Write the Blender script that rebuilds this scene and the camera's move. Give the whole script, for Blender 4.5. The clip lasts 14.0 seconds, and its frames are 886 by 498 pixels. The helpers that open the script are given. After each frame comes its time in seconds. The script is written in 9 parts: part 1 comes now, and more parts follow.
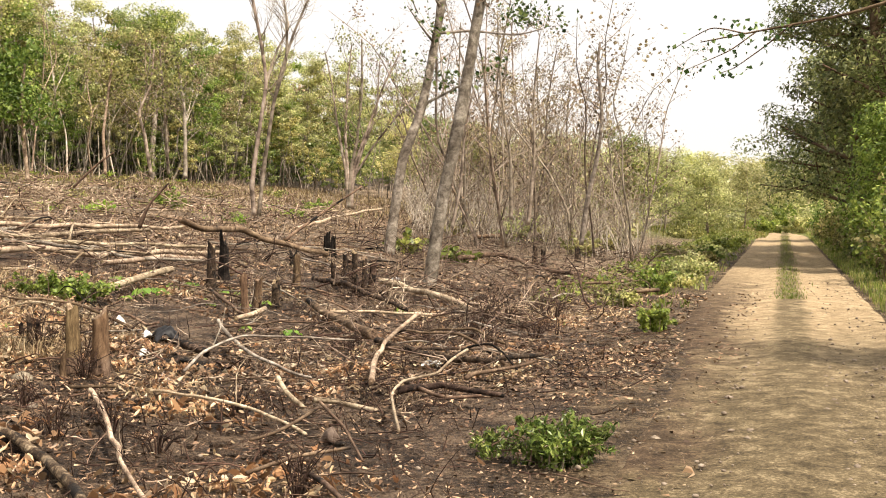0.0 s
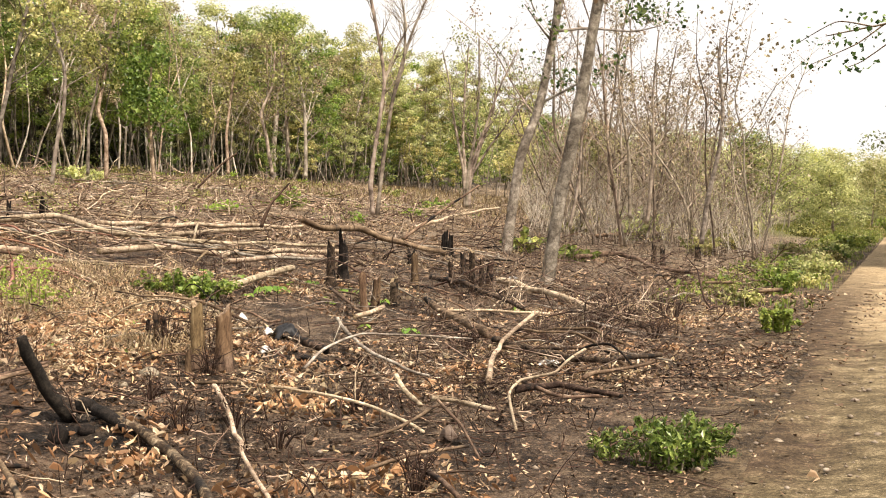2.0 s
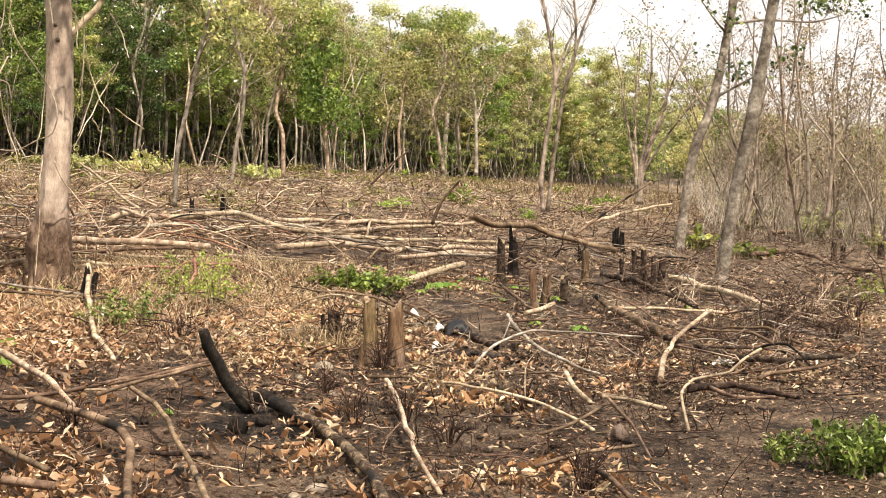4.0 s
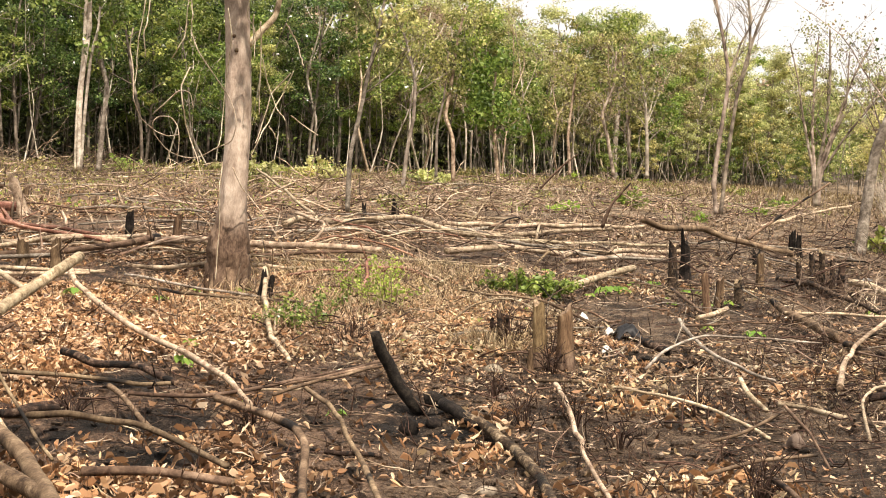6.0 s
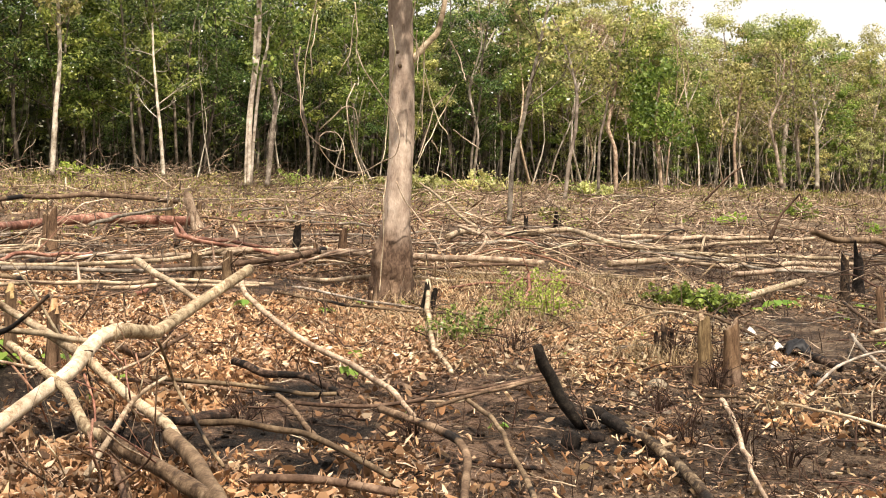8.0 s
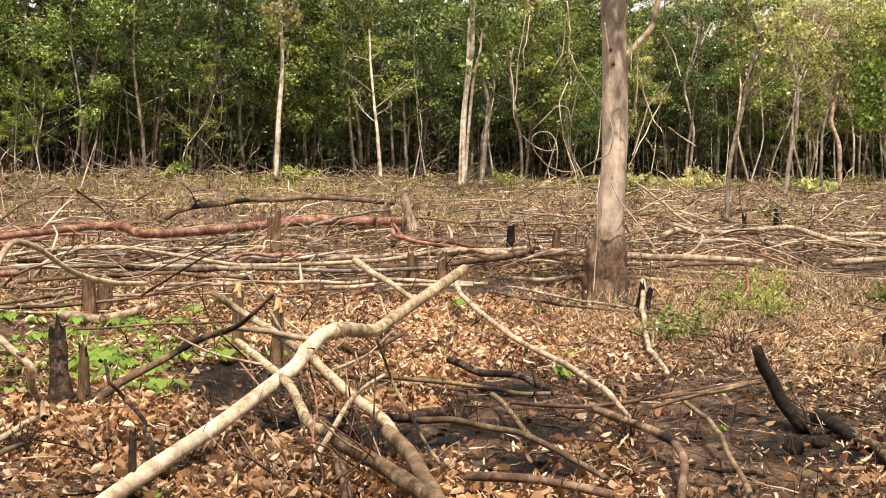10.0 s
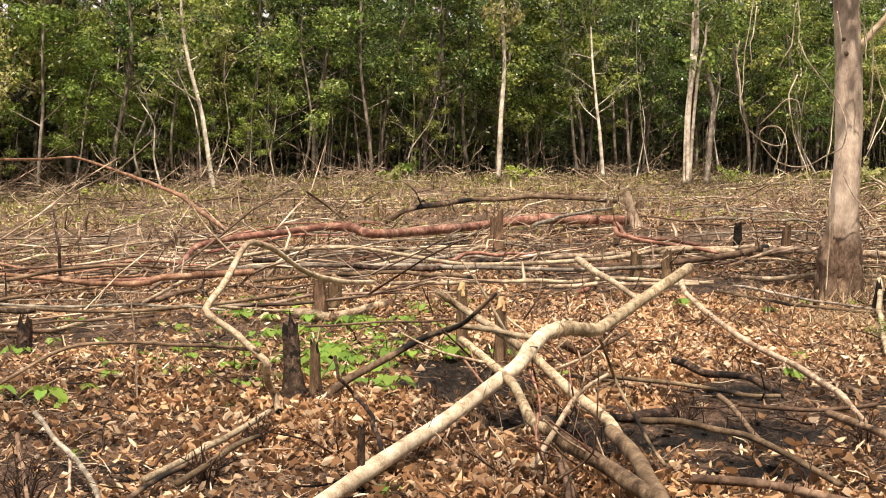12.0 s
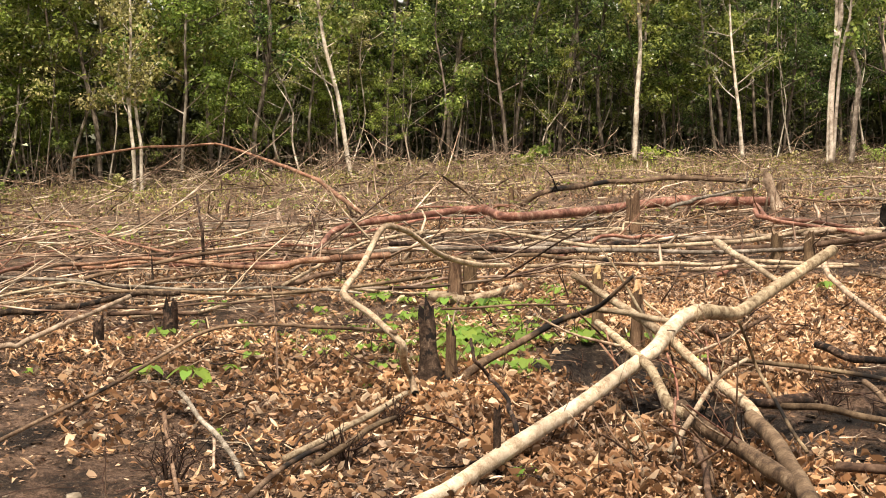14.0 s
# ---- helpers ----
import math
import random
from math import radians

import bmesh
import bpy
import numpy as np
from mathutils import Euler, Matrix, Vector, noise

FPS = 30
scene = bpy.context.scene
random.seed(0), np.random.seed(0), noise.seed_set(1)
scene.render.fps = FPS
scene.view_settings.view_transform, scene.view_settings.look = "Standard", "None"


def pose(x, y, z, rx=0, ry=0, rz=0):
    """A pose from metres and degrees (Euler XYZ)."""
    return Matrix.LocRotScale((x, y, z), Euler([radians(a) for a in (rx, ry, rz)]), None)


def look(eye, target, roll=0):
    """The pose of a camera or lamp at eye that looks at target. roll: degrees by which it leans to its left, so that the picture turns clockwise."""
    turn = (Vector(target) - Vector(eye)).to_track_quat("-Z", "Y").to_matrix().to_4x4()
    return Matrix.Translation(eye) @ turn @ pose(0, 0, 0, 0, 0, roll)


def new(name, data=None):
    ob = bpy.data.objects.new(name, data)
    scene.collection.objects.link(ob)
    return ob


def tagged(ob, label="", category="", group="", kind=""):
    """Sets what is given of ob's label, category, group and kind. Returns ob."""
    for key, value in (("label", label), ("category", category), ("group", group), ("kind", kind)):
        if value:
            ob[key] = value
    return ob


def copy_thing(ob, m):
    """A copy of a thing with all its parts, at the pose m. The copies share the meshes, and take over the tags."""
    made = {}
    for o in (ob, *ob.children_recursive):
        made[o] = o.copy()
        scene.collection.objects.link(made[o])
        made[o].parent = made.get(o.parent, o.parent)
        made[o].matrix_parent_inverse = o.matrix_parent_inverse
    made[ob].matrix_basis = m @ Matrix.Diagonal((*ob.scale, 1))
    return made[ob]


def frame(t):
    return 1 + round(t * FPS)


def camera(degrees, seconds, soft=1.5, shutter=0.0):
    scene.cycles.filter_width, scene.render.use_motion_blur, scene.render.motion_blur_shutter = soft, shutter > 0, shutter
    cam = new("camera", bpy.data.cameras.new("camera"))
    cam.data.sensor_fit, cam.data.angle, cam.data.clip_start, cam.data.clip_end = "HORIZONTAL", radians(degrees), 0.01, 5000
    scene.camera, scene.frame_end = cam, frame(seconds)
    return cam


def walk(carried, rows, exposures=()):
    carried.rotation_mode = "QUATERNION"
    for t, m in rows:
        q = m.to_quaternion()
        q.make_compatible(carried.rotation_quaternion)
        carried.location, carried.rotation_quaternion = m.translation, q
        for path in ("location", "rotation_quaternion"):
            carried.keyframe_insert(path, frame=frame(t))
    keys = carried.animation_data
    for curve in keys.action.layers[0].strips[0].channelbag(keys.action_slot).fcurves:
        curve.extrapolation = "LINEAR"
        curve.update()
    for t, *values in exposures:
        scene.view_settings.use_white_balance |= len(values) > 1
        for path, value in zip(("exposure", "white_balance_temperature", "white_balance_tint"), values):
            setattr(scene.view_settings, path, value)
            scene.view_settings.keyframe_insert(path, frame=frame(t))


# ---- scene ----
EYE = 1.6
cam = camera(39.0, 14.0, soft=1.04)
walk(cam, [
    (0.0, pose(0, 0, EYE, 90.500, -0.000, 15.200)),
    (0.5, pose(0, 0, EYE, 90.497, -0.025, 16.274)),
    (1.0, pose(0, 0, EYE, 90.477, -0.028, 17.494)),
    (1.5, pose(0, 0, EYE, 90.461, -0.033, 19.430)),
    (2.0, pose(0, 0, EYE, 90.447, -0.058, 20.570)),
    (2.5, pose(0, 0, EYE, 90.404, -0.078, 22.280)),
    (3.0, pose(0, 0, EYE, 90.366, -0.152, 23.838)),
    (3.5, pose(0, 0, EYE, 90.327, -0.207, 25.802)),
    (4.0, pose(0, 0, EYE, 90.279, -0.242, 28.350)),
    (4.2, pose(0, 0, EYE, 90.278, -0.226, 29.354)),
    (6.3, pose(0, 0, EYE, 90.436, -0.280, 37.035)),
    (6.5, pose(0, 0, EYE, 90.446, -0.287, 37.653)),
    (7.0, pose(0, 0, EYE, 90.463, -0.320, 39.072)),
    (7.5, pose(0, 0, EYE, 90.740, -0.327, 41.163)),
    (7.7, pose(0, 0, EYE, 90.855, -0.318, 42.120)),
    (9.8, pose(0, 0, EYE, 90.902, -0.142, 52.051)),
    (10.0, pose(0, 0, EYE, 90.915, -0.171, 53.254)),
    (10.5, pose(0, 0, EYE, 90.970, -0.143, 55.952)),
    (11.0, pose(0, 0, EYE, 91.019, -0.165, 58.570)),
    (11.5, pose(0, 0, EYE, 90.947, -0.077, 61.035)),
    (12.0, pose(0, 0, EYE, 90.840, -0.083, 63.417)),
    (12.5, pose(0, 0, EYE, 90.445, -0.046, 65.504)),
    (13.0, pose(0, 0, EYE, 90.349, 0.041, 67.139)),
    (13.5, pose(0, 0, EYE, 90.301, 0.101, 68.607)),
    (14.0, pose(0, 0, EYE, 90.062, 0.081, 69.595)),
], exposures=[(0.0, 0.64, 6800, 12), (4.0, 0.70, 6800, 12), (14.0, 0.52, 7000, 14)])

# ---- light ----
SUN_AZ, SUN_EL = 118.0, 60.0      # degrees: clockwise from the road's direction, above the horizon
world = bpy.data.worlds.new("hazy_sky")
scene.world = world
world.use_nodes = True
wn, wl = world.node_tree.nodes, world.node_tree.links
sky = wn.new("ShaderNodeTexSky")
sky.sky_type, sky.sun_disc = "NISHITA", False
sky.sun_elevation, sky.sun_rotation = radians(SUN_EL), radians(SUN_AZ)
sky.air_density, sky.dust_density, sky.ozone_density = 1.0, 4.0, 1.0
veil = wn.new("ShaderNodeMixRGB")
veil.inputs[0].default_value = 0.62
veil.inputs[2].default_value = (21.0, 20.4, 19.6, 1)
wl.new(sky.outputs[0], veil.inputs[1])
wl.new(veil.outputs[0], wn["Background"].inputs[0])
wn["Background"].inputs[1].default_value = 0.05
sun = new("sun", bpy.data.lights.new("sun", "SUN"))
sun.data.energy, sun.data.angle, sun.data.color = 5.0, radians(0.8), (1.0, 0.92, 0.80)
_a, _e = radians(SUN_AZ), radians(SUN_EL)
sun.matrix_world = look((0, 0, 30), (-math.sin(_a) * math.cos(_e), -math.cos(_a) * math.cos(_e), 30 - math.sin(_e)))


# ---- lie of the land ----
# burnt soil, and the shaded hollow by the post stump: x, y, reach
BURNS_AND_SHADE = [(-6.0, 7.9, 0.55), (-5.5, 7.3, 0.5), (-9.55, 4.95, 1.0), (-9.05, 4.75, 0.8), (-7.9, 4.75, 0.6), (-7.2, 4.9, 0.7), (-6.9, 6.0, 0.6), (-8.0, 6.6, 0.5), (-9.3, 3.4, 0.45), (-5.9, 11.6, 0.6), (-6.1, 5.2, 0.55), (-9.95, 5.15, 0.55)]


def terrain(x, y):
    """The lie of the land: the track climbs gently away, the burnt field rises to the wood beside it."""
    s = -x - 4.3
    h = 0.059 * (s + np.sqrt(s * s + 1.5))
    h = np.minimum(h, 4.3 + 0.02 * (h - 4.3)) * (1 - 0.012 * np.clip(15 - y, 0, 40))
    r = x - 2.2
    h = h + 0.025 * (r + np.sqrt(r * r + 0.8)) * np.clip(1 - (x - 40) / 400, 0, 1)
    return 0.038 * np.clip(y, -60, 260) + 0.04 * np.clip(y - 98, 0, 160) + h - 0.0944


def ground_z(x, y):
    """Terrain with its small lumps; the track is smooth."""
    rough = np.clip((np.abs(x) - 1.3) / 1.5, 0, 1)
    b = 0.035 * np.sin(1.9 * x + 0.7 * y) * np.sin(1.3 * y - 0.6 * x + 1.0) + 0.018 * np.sin(5.1 * x + 1.3 * np.sin(3.3 * y)) * np.sin(4.3 * y + 2.0)
    b = b + 0.016 * np.sin(11.3 * x + 2.1 * np.sin(4.7 * y)) * np.sin(9.7 * y + 1.7 * np.sin(5.9 * x)) + 0.010 * np.sin(17.0 * x - 7.0 * y) * np.sin(13.0 * y + 9.0 * x)
    far = np.clip(1 - (np.hypot(x, y) - 60) / 60, 0, 1)
    # hollows left by burnt-out roots, and the shaded one by the post stump
    for hx, hy, hr in BURNS_AND_SHADE:
        b = b - 0.22 * hr * np.exp(-((x - hx) ** 2 + (y - hy) ** 2) / (0.35 * hr) ** 2)
    return terrain(x, y) + b * rough * far


def gz(x, y):
    return float(ground_z(np.float64(x), np.float64(y)))


# ---- materials ----
def link(nt, a, b):
    nt.links.new(a, b)


def ramp_node(nt, cols):
    r = nt.nodes.new("ShaderNodeValToRGB")
    e = r.color_ramp.elements
    while len(e) < len(cols):
        e.new(0.5)
    for k, (p, c) in enumerate(cols):
        e[k].position, e[k].color = p, (*c, 1)
    return r


def tight(cols):
    """Ramp stops drawn towards the middle, where noise values lie."""
    return [(0.5 + (p - 0.5) * 0.62, c) for p, c in cols]


def noise_node(nt, vec, scale, detail=5.0, rough=0.6, dist=0.0):
    n = nt.nodes.new("ShaderNodeTexNoise")
    n.inputs["Scale"].default_value, n.inputs["Detail"].default_value = scale, detail
    n.inputs["Roughness"].default_value, n.inputs["Distortion"].default_value = rough, dist
    link(nt, vec, n.inputs["Vector"])
    return n.outputs["Fac"]


def calc(nt, op, a, b=None, clamp=False):
    n = nt.nodes.new("ShaderNodeMath")
    n.operation, n.use_clamp = op, clamp
    for k, v in enumerate((a, b)):
        if v is None:
            continue
        if isinstance(v, (int, float)):
            n.inputs[k].default_value = v
        else:
            link(nt, v, n.inputs[k])
    return n.outputs[0]


def span(nt, v, lo, hi):
    n = nt.nodes.new("ShaderNodeMapRange")
    n.interpolation_type = "SMOOTHSTEP"
    n.inputs["From Min"].default_value, n.inputs["From Max"].default_value = lo, hi
    link(nt, v, n.inputs["Value"])
    return n.outputs["Result"]


def mixc(nt, f, a, b, mode="MIX"):
    n = nt.nodes.new("ShaderNodeMixRGB")
    n.blend_type = mode
    for k, v in enumerate((f, a, b)):
        if isinstance(v, (int, float)):
            n.inputs[k].default_value = v
        elif isinstance(v, tuple):
            n.inputs[k].default_value = (*v, 1)
        else:
            link(nt, v, n.inputs[k])
    return n.outputs[0]


def fresh(name, sheen=0.18):
    m = bpy.data.materials.new(name)
    m.use_nodes = True
    nt = m.node_tree
    nt.nodes["Principled BSDF"].inputs["Specular IOR Level"].default_value = sheen
    return m, nt, nt.nodes["Principled BSDF"]


def bump(nt, bsdf, h, strength, dist=0.02):
    b = nt.nodes.new("ShaderNodeBump")
    b.inputs["Strength"].default_value, b.inputs["Distance"].default_value = strength, dist
    link(nt, h, b.inputs["Height"])
    link(nt, b.outputs[0], bsdf.inputs["Normal"])


def varied(nt, col, island, amount, hue=0.02):
    """Brightness and hue that differ from object to object, or from island to island of one mesh."""
    if island:
        r = nt.nodes.new("ShaderNodeNewGeometry").outputs["Random Per Island"]
    else:
        r = nt.nodes.new("ShaderNodeObjectInfo").outputs["Random"]
    h = nt.nodes.new("ShaderNodeHueSaturation")
    link(nt, calc(nt, "ADD", calc(nt, "MULTIPLY", r, 2 * amount), 1 - amount), h.inputs["Value"])
    r2 = calc(nt, "FRACT", calc(nt, "MULTIPLY", r, 7.31))
    link(nt, calc(nt, "ADD", calc(nt, "MULTIPLY", r2, 2 * hue), 0.5 - hue), h.inputs["Hue"])
    link(nt, col, h.inputs["Color"])
    return h.outputs[0]


def bark(name, cols, scale=6.0, rough=0.85, relief=0.5, stretch=(1, 1, 1), char=0.0, char_scale=1.2, foot=None):
    """Bark or weathered wood; char: how much of it the fire has blackened, in patches."""
    m, nt, bsdf = fresh(name)
    tc = nt.nodes.new("ShaderNodeTexCoord").outputs["Object"]
    mp = nt.nodes.new("ShaderNodeMapping")
    mp.inputs["Scale"].default_value = stretch
    link(nt, tc, mp.inputs["Vector"])
    v = mp.outputs[0]
    a, b = noise_node(nt, v, scale, 6, 0.65, 0.4), noise_node(nt, v, scale * 7, 4, 0.7)
    f = calc(nt, "ADD", calc(nt, "MULTIPLY", a, 0.65), calc(nt, "MULTIPLY", b, 0.35))
    col = ramp_node(nt, tight(cols))
    link(nt, f, col.inputs[0])
    broad = noise_node(nt, tc, 1.7, 3, 0.6)
    c = mixc(nt, 1.0, col.outputs[0], mixc(nt, span(nt, broad, 0.36, 0.64), (0.58, 0.55, 0.52), (1.08, 1.06, 1.03)), "MULTIPLY")
    c = varied(nt, c, False, 0.22, 0.012)
    if foot:
        # the rough dark bark of the foot, ending unevenly at about this height
        sep = nt.nodes.new("ShaderNodeSeparateXYZ")
        link(nt, tc, sep.inputs[0])
        edge = calc(nt, "ADD", sep.outputs[2], calc(nt, "MULTIPLY", calc(nt, "SUBTRACT", noise_node(nt, v, 2.6, 4, 0.6), 0.5), 0.9 * foot))
        low = ramp_node(nt, tight([(0.22, (0.018, 0.011, 0.0075)), (0.42, (0.075, 0.046, 0.031)), (0.6, (0.165, 0.108, 0.074)), (0.8, (0.31, 0.225, 0.16))]))
        link(nt, f, low.inputs[0])
        c = mixc(nt, span(nt, edge, 1.3 * foot, 0.7 * foot), c, low.outputs[0])
    if char:
        k = noise_node(nt, tc, char_scale, 4, 0.6)
        k = span(nt, k, 0.62 - 0.3 * char, 0.70 - 0.3 * char)
        c = mixc(nt, k, c, (0.012, 0.010, 0.009))
    link(nt, c, bsdf.inputs["Base Color"])
    bsdf.inputs["Roughness"].default_value = rough
    bump(nt, bsdf, f, relief)
    return m


def foliage(name, cols, trans=0.4, island=True, gloss=0.45):
    """Leaves: glossy on top, light shines through them, each leaf of its own tone."""
    m, nt, bsdf = fresh(name, 0.4)
    g = nt.nodes.new("ShaderNodeNewGeometry").outputs["Random Per Island"]
    col = ramp_node(nt, cols)
    link(nt, g, col.inputs[0])
    tc = nt.nodes.new("ShaderNodeTexCoord").outputs["Object"]
    n = noise_node(nt, tc, 0.9, 3)
    c = mixc(nt, 0.75, col.outputs[0], mixc(nt, span(nt, n, 0.3, 0.7), (0.62, 0.62, 0.62), (1.3, 1.25, 1.1)), "MULTIPLY")
    c = varied(nt, c, False, 0.22, 0.018)
    link(nt, c, bsdf.inputs["Base Color"])
    bsdf.inputs["Roughness"].default_value = gloss
    t = nt.nodes.new("ShaderNodeBsdfTranslucent")
    link(nt, c, t.inputs["Color"])
    mx = nt.nodes.new("ShaderNodeMixShader")
    mx.inputs[0].default_value = trans
    link(nt, bsdf.outputs[0], mx.inputs[1])
    link(nt, t.outputs[0], mx.inputs[2])
    link(nt, mx.outputs[0], nt.nodes["Material Output"].inputs["Surface"])
    return m


def plain(name, cols, scale=10.0, rough=0.8, relief=0.3, island=False, amount=0.1):
    m, nt, bsdf = fresh(name)
    tc = nt.nodes.new("ShaderNodeTexCoord").outputs["Object"]
    f = noise_node(nt, tc, scale, 6, 0.65)
    col = ramp_node(nt, tight(cols))
    link(nt, f, col.inputs[0])
    link(nt, varied(nt, col.outputs[0], island, amount, 0.012), bsdf.inputs["Base Color"])
    bsdf.inputs["Roughness"].default_value = rough
    bump(nt, bsdf, f, relief)
    return m


BARK_PALE = bark("pale_weathered_wood", [(0.22, (0.10, 0.065, 0.042)), (0.40, (0.28, 0.205, 0.14)), (0.56, (0.52, 0.42, 0.305)), (0.8, (0.74, 0.65, 0.52))], 9, 0.75, 0.7)
BARK_WHITE = bark("cream_smooth_bark", [(0.22, (0.16, 0.11, 0.07)), (0.36, (0.40, 0.31, 0.21)), (0.55, (0.63, 0.545, 0.42)), (0.8, (0.78, 0.71, 0.585))], 12, 0.75, 0.7)
BARK_BLEACHED = bark("bleached_white_bark", [(0.25, (0.22, 0.18, 0.135)), (0.42, (0.47, 0.415, 0.335)), (0.58, (0.68, 0.63, 0.54)), (0.8, (0.82, 0.78, 0.70))], 7, 0.8, 0.5)
BARK_GREY = bark("grey_bark", [(0.3, (0.10, 0.083, 0.066)), (0.47, (0.23, 0.198, 0.162)), (0.58, (0.36, 0.32, 0.27)), (0.75, (0.58, 0.53, 0.46))], 8, 0.85, 0.8)
BARK_TRUNK = bark("blotched_grey_brown_bark", [(0.2, (0.24, 0.185, 0.143)), (0.4, (0.50, 0.405, 0.32)), (0.6, (0.70, 0.595, 0.485)), (0.8, (0.83, 0.75, 0.64))], 6.5, 0.85, 1.0, (1, 1, 0.4), foot=0.95)
BARK_RED = bark("red_peeling_bark", [(0.3, (0.10, 0.048, 0.032)), (0.48, (0.25, 0.118, 0.08)), (0.60, (0.39, 0.225, 0.158)), (0.76, (0.60, 0.455, 0.345))], 6, 0.5, 0.5)
BARK_BROWN = bark("brown_bark", [(0.3, (0.055, 0.036, 0.025)), (0.5, (0.15, 0.10, 0.066)), (0.72, (0.30, 0.22, 0.15))], 6, 0.85, 0.6, char=0.25)
BARK_SCORCHED = bark("scorched_mottled_bark", [(0.25, (0.022, 0.014, 0.009)), (0.45, (0.09, 0.057, 0.037)), (0.62, (0.20, 0.138, 0.092)), (0.8, (0.42, 0.325, 0.235))], 10, 0.8, 0.7)
BARK_FLAKED = bark("flaking_bark_over_charred_wood", [(0.30, (0.016, 0.011, 0.008)), (0.46, (0.075, 0.048, 0.032)), (0.56, (0.21, 0.15, 0.10)), (0.75, (0.50, 0.40, 0.29))], 7, 0.85, 0.9, char=0.3, char_scale=2.2)
BARK_MOTTLED = bark("mottled_pale_bark", [(0.3, (0.13, 0.085, 0.055)), (0.44, (0.32, 0.235, 0.155)), (0.56, (0.50, 0.41, 0.29)), (0.75, (0.64, 0.55, 0.41))], 14, 0.8, 0.7, char=0.0)
BARK_STUMP = bark("split_stump_wood", [(0.2, (0.025, 0.016, 0.010)), (0.4, (0.09, 0.056, 0.034)), (0.58, (0.205, 0.135, 0.083)), (0.8, (0.40, 0.29, 0.185))], 22, 0.85, 1.0, (1, 1, 0.16), char=0.3, char_scale=2.5)
BARK_TWIN = bark("ochre_split_wood", [(0.2, (0.05, 0.031, 0.018)), (0.4, (0.17, 0.108, 0.06)), (0.58, (0.34, 0.23, 0.13)), (0.8, (0.52, 0.38, 0.23))], 20, 0.85, 1.0, (1, 1, 0.2), foot=0.16)
BARK_BASE = bark("rough_brown_trunk_bark", [(0.22, (0.025, 0.016, 0.010)), (0.42, (0.11, 0.072, 0.047)), (0.6, (0.21, 0.145, 0.098)), (0.8, (0.36, 0.27, 0.19))], 7, 0.9, 1.0, (1, 1, 0.5))
BARK_BURNT = bark("burnt_brown_wood", [(0.25, (0.012, 0.008, 0.006)), (0.45, (0.045, 0.029, 0.021)), (0.58, (0.11, 0.074, 0.053)), (0.75, (0.30, 0.225, 0.165))], 16, 0.9, 1.0, char=0.35, char_scale=9.0)
CHAR = bark("charcoal", [(0.25, (0.004, 0.0035, 0.003)), (0.48, (0.013, 0.0105, 0.009)), (0.64, (0.032, 0.025, 0.02)), (0.85, (0.08, 0.064, 0.052))], 18, 0.95, 1.0)
BARK_TWIG = plain("dry_twigs", [(0.25, (0.05, 0.03, 0.02)), (0.42, (0.16, 0.104, 0.070)), (0.56, (0.37, 0.275, 0.195)), (0.75, (0.66, 0.55, 0.42))], 1.6, 0.8, 0.2, True, 0.6)
BARK_DARKTWIG = plain("burnt_twigs", [(0.3, (0.018, 0.012, 0.01)), (0.55, (0.07, 0.04, 0.028)), (0.8, (0.16, 0.10, 0.07))], 0.9, 0.85, 0.2, True, 0.5)
BARK_SINGED = plain("singed_grey_brown_twigs", [(0.25, (0.03, 0.019, 0.014)), (0.45, (0.10, 0.068, 0.05)), (0.62, (0.225, 0.165, 0.123)), (0.8, (0.46, 0.37, 0.285))], 2.2, 0.85, 0.2, True, 0.6)
BARK_DEAD = plain("dead_sapling_bark", [(0.3, (0.10, 0.077, 0.058)), (0.5, (0.27, 0.215, 0.165)), (0.75, (0.48, 0.41, 0.33))], 3, 0.85, 0.3, False, 0.35)
# darker copy of the forest bark: shade inside the wood put into the colour
BARK_SHADE = plain("forest_bark_shade_tinted", [(0.3, (0.05, 0.04, 0.03)), (0.5, (0.12, 0.097, 0.075)), (0.7, (0.25, 0.21, 0.17))], 2.2, 0.85, 0.4, False, 0.35)
BARK_SLIM = plain("slim_pale_bark", [(0.3, (0.20, 0.165, 0.125)), (0.5, (0.42, 0.36, 0.29)), (0.7, (0.64, 0.58, 0.49))], 2.2, 0.85, 0.4, True, 0.4)
BARK_FOREST = plain("forest_bark", [(0.3, (0.13, 0.105, 0.08)), (0.5, (0.27, 0.225, 0.18)), (0.7, (0.48, 0.43, 0.36))], 2.2, 0.85, 0.4, False, 0.35)
CUT_WOOD = plain("fresh_cut_wood", [(0.3, (0.36, 0.22, 0.10)), (0.5, (0.52, 0.35, 0.18)), (0.7, (0.64, 0.47, 0.27))], 25, 0.8)
WEATHERED_CUT = plain("weathered_cut_wood", [(0.25, (0.06, 0.04, 0.026)), (0.5, (0.21, 0.145, 0.09)), (0.75, (0.40, 0.30, 0.20))], 30, 0.85, 0.6)
# pale yellowish leaves; on far trees the paleness stands in for haze
LEAF_HAZY = foliage("pale_green_leaves_haze_tinted", [(0.0, (0.20, 0.23, 0.08)), (0.45, (0.50, 0.53, 0.215)), (1.0, (0.76, 0.73, 0.40))], 0.5)
LEAF_GREEN = foliage("mid_green_leaves", [(0.0, (0.04, 0.07, 0.014)), (0.5, (0.18, 0.245, 0.05)), (1.0, (0.42, 0.47, 0.14))], 0.40, gloss=0.3)
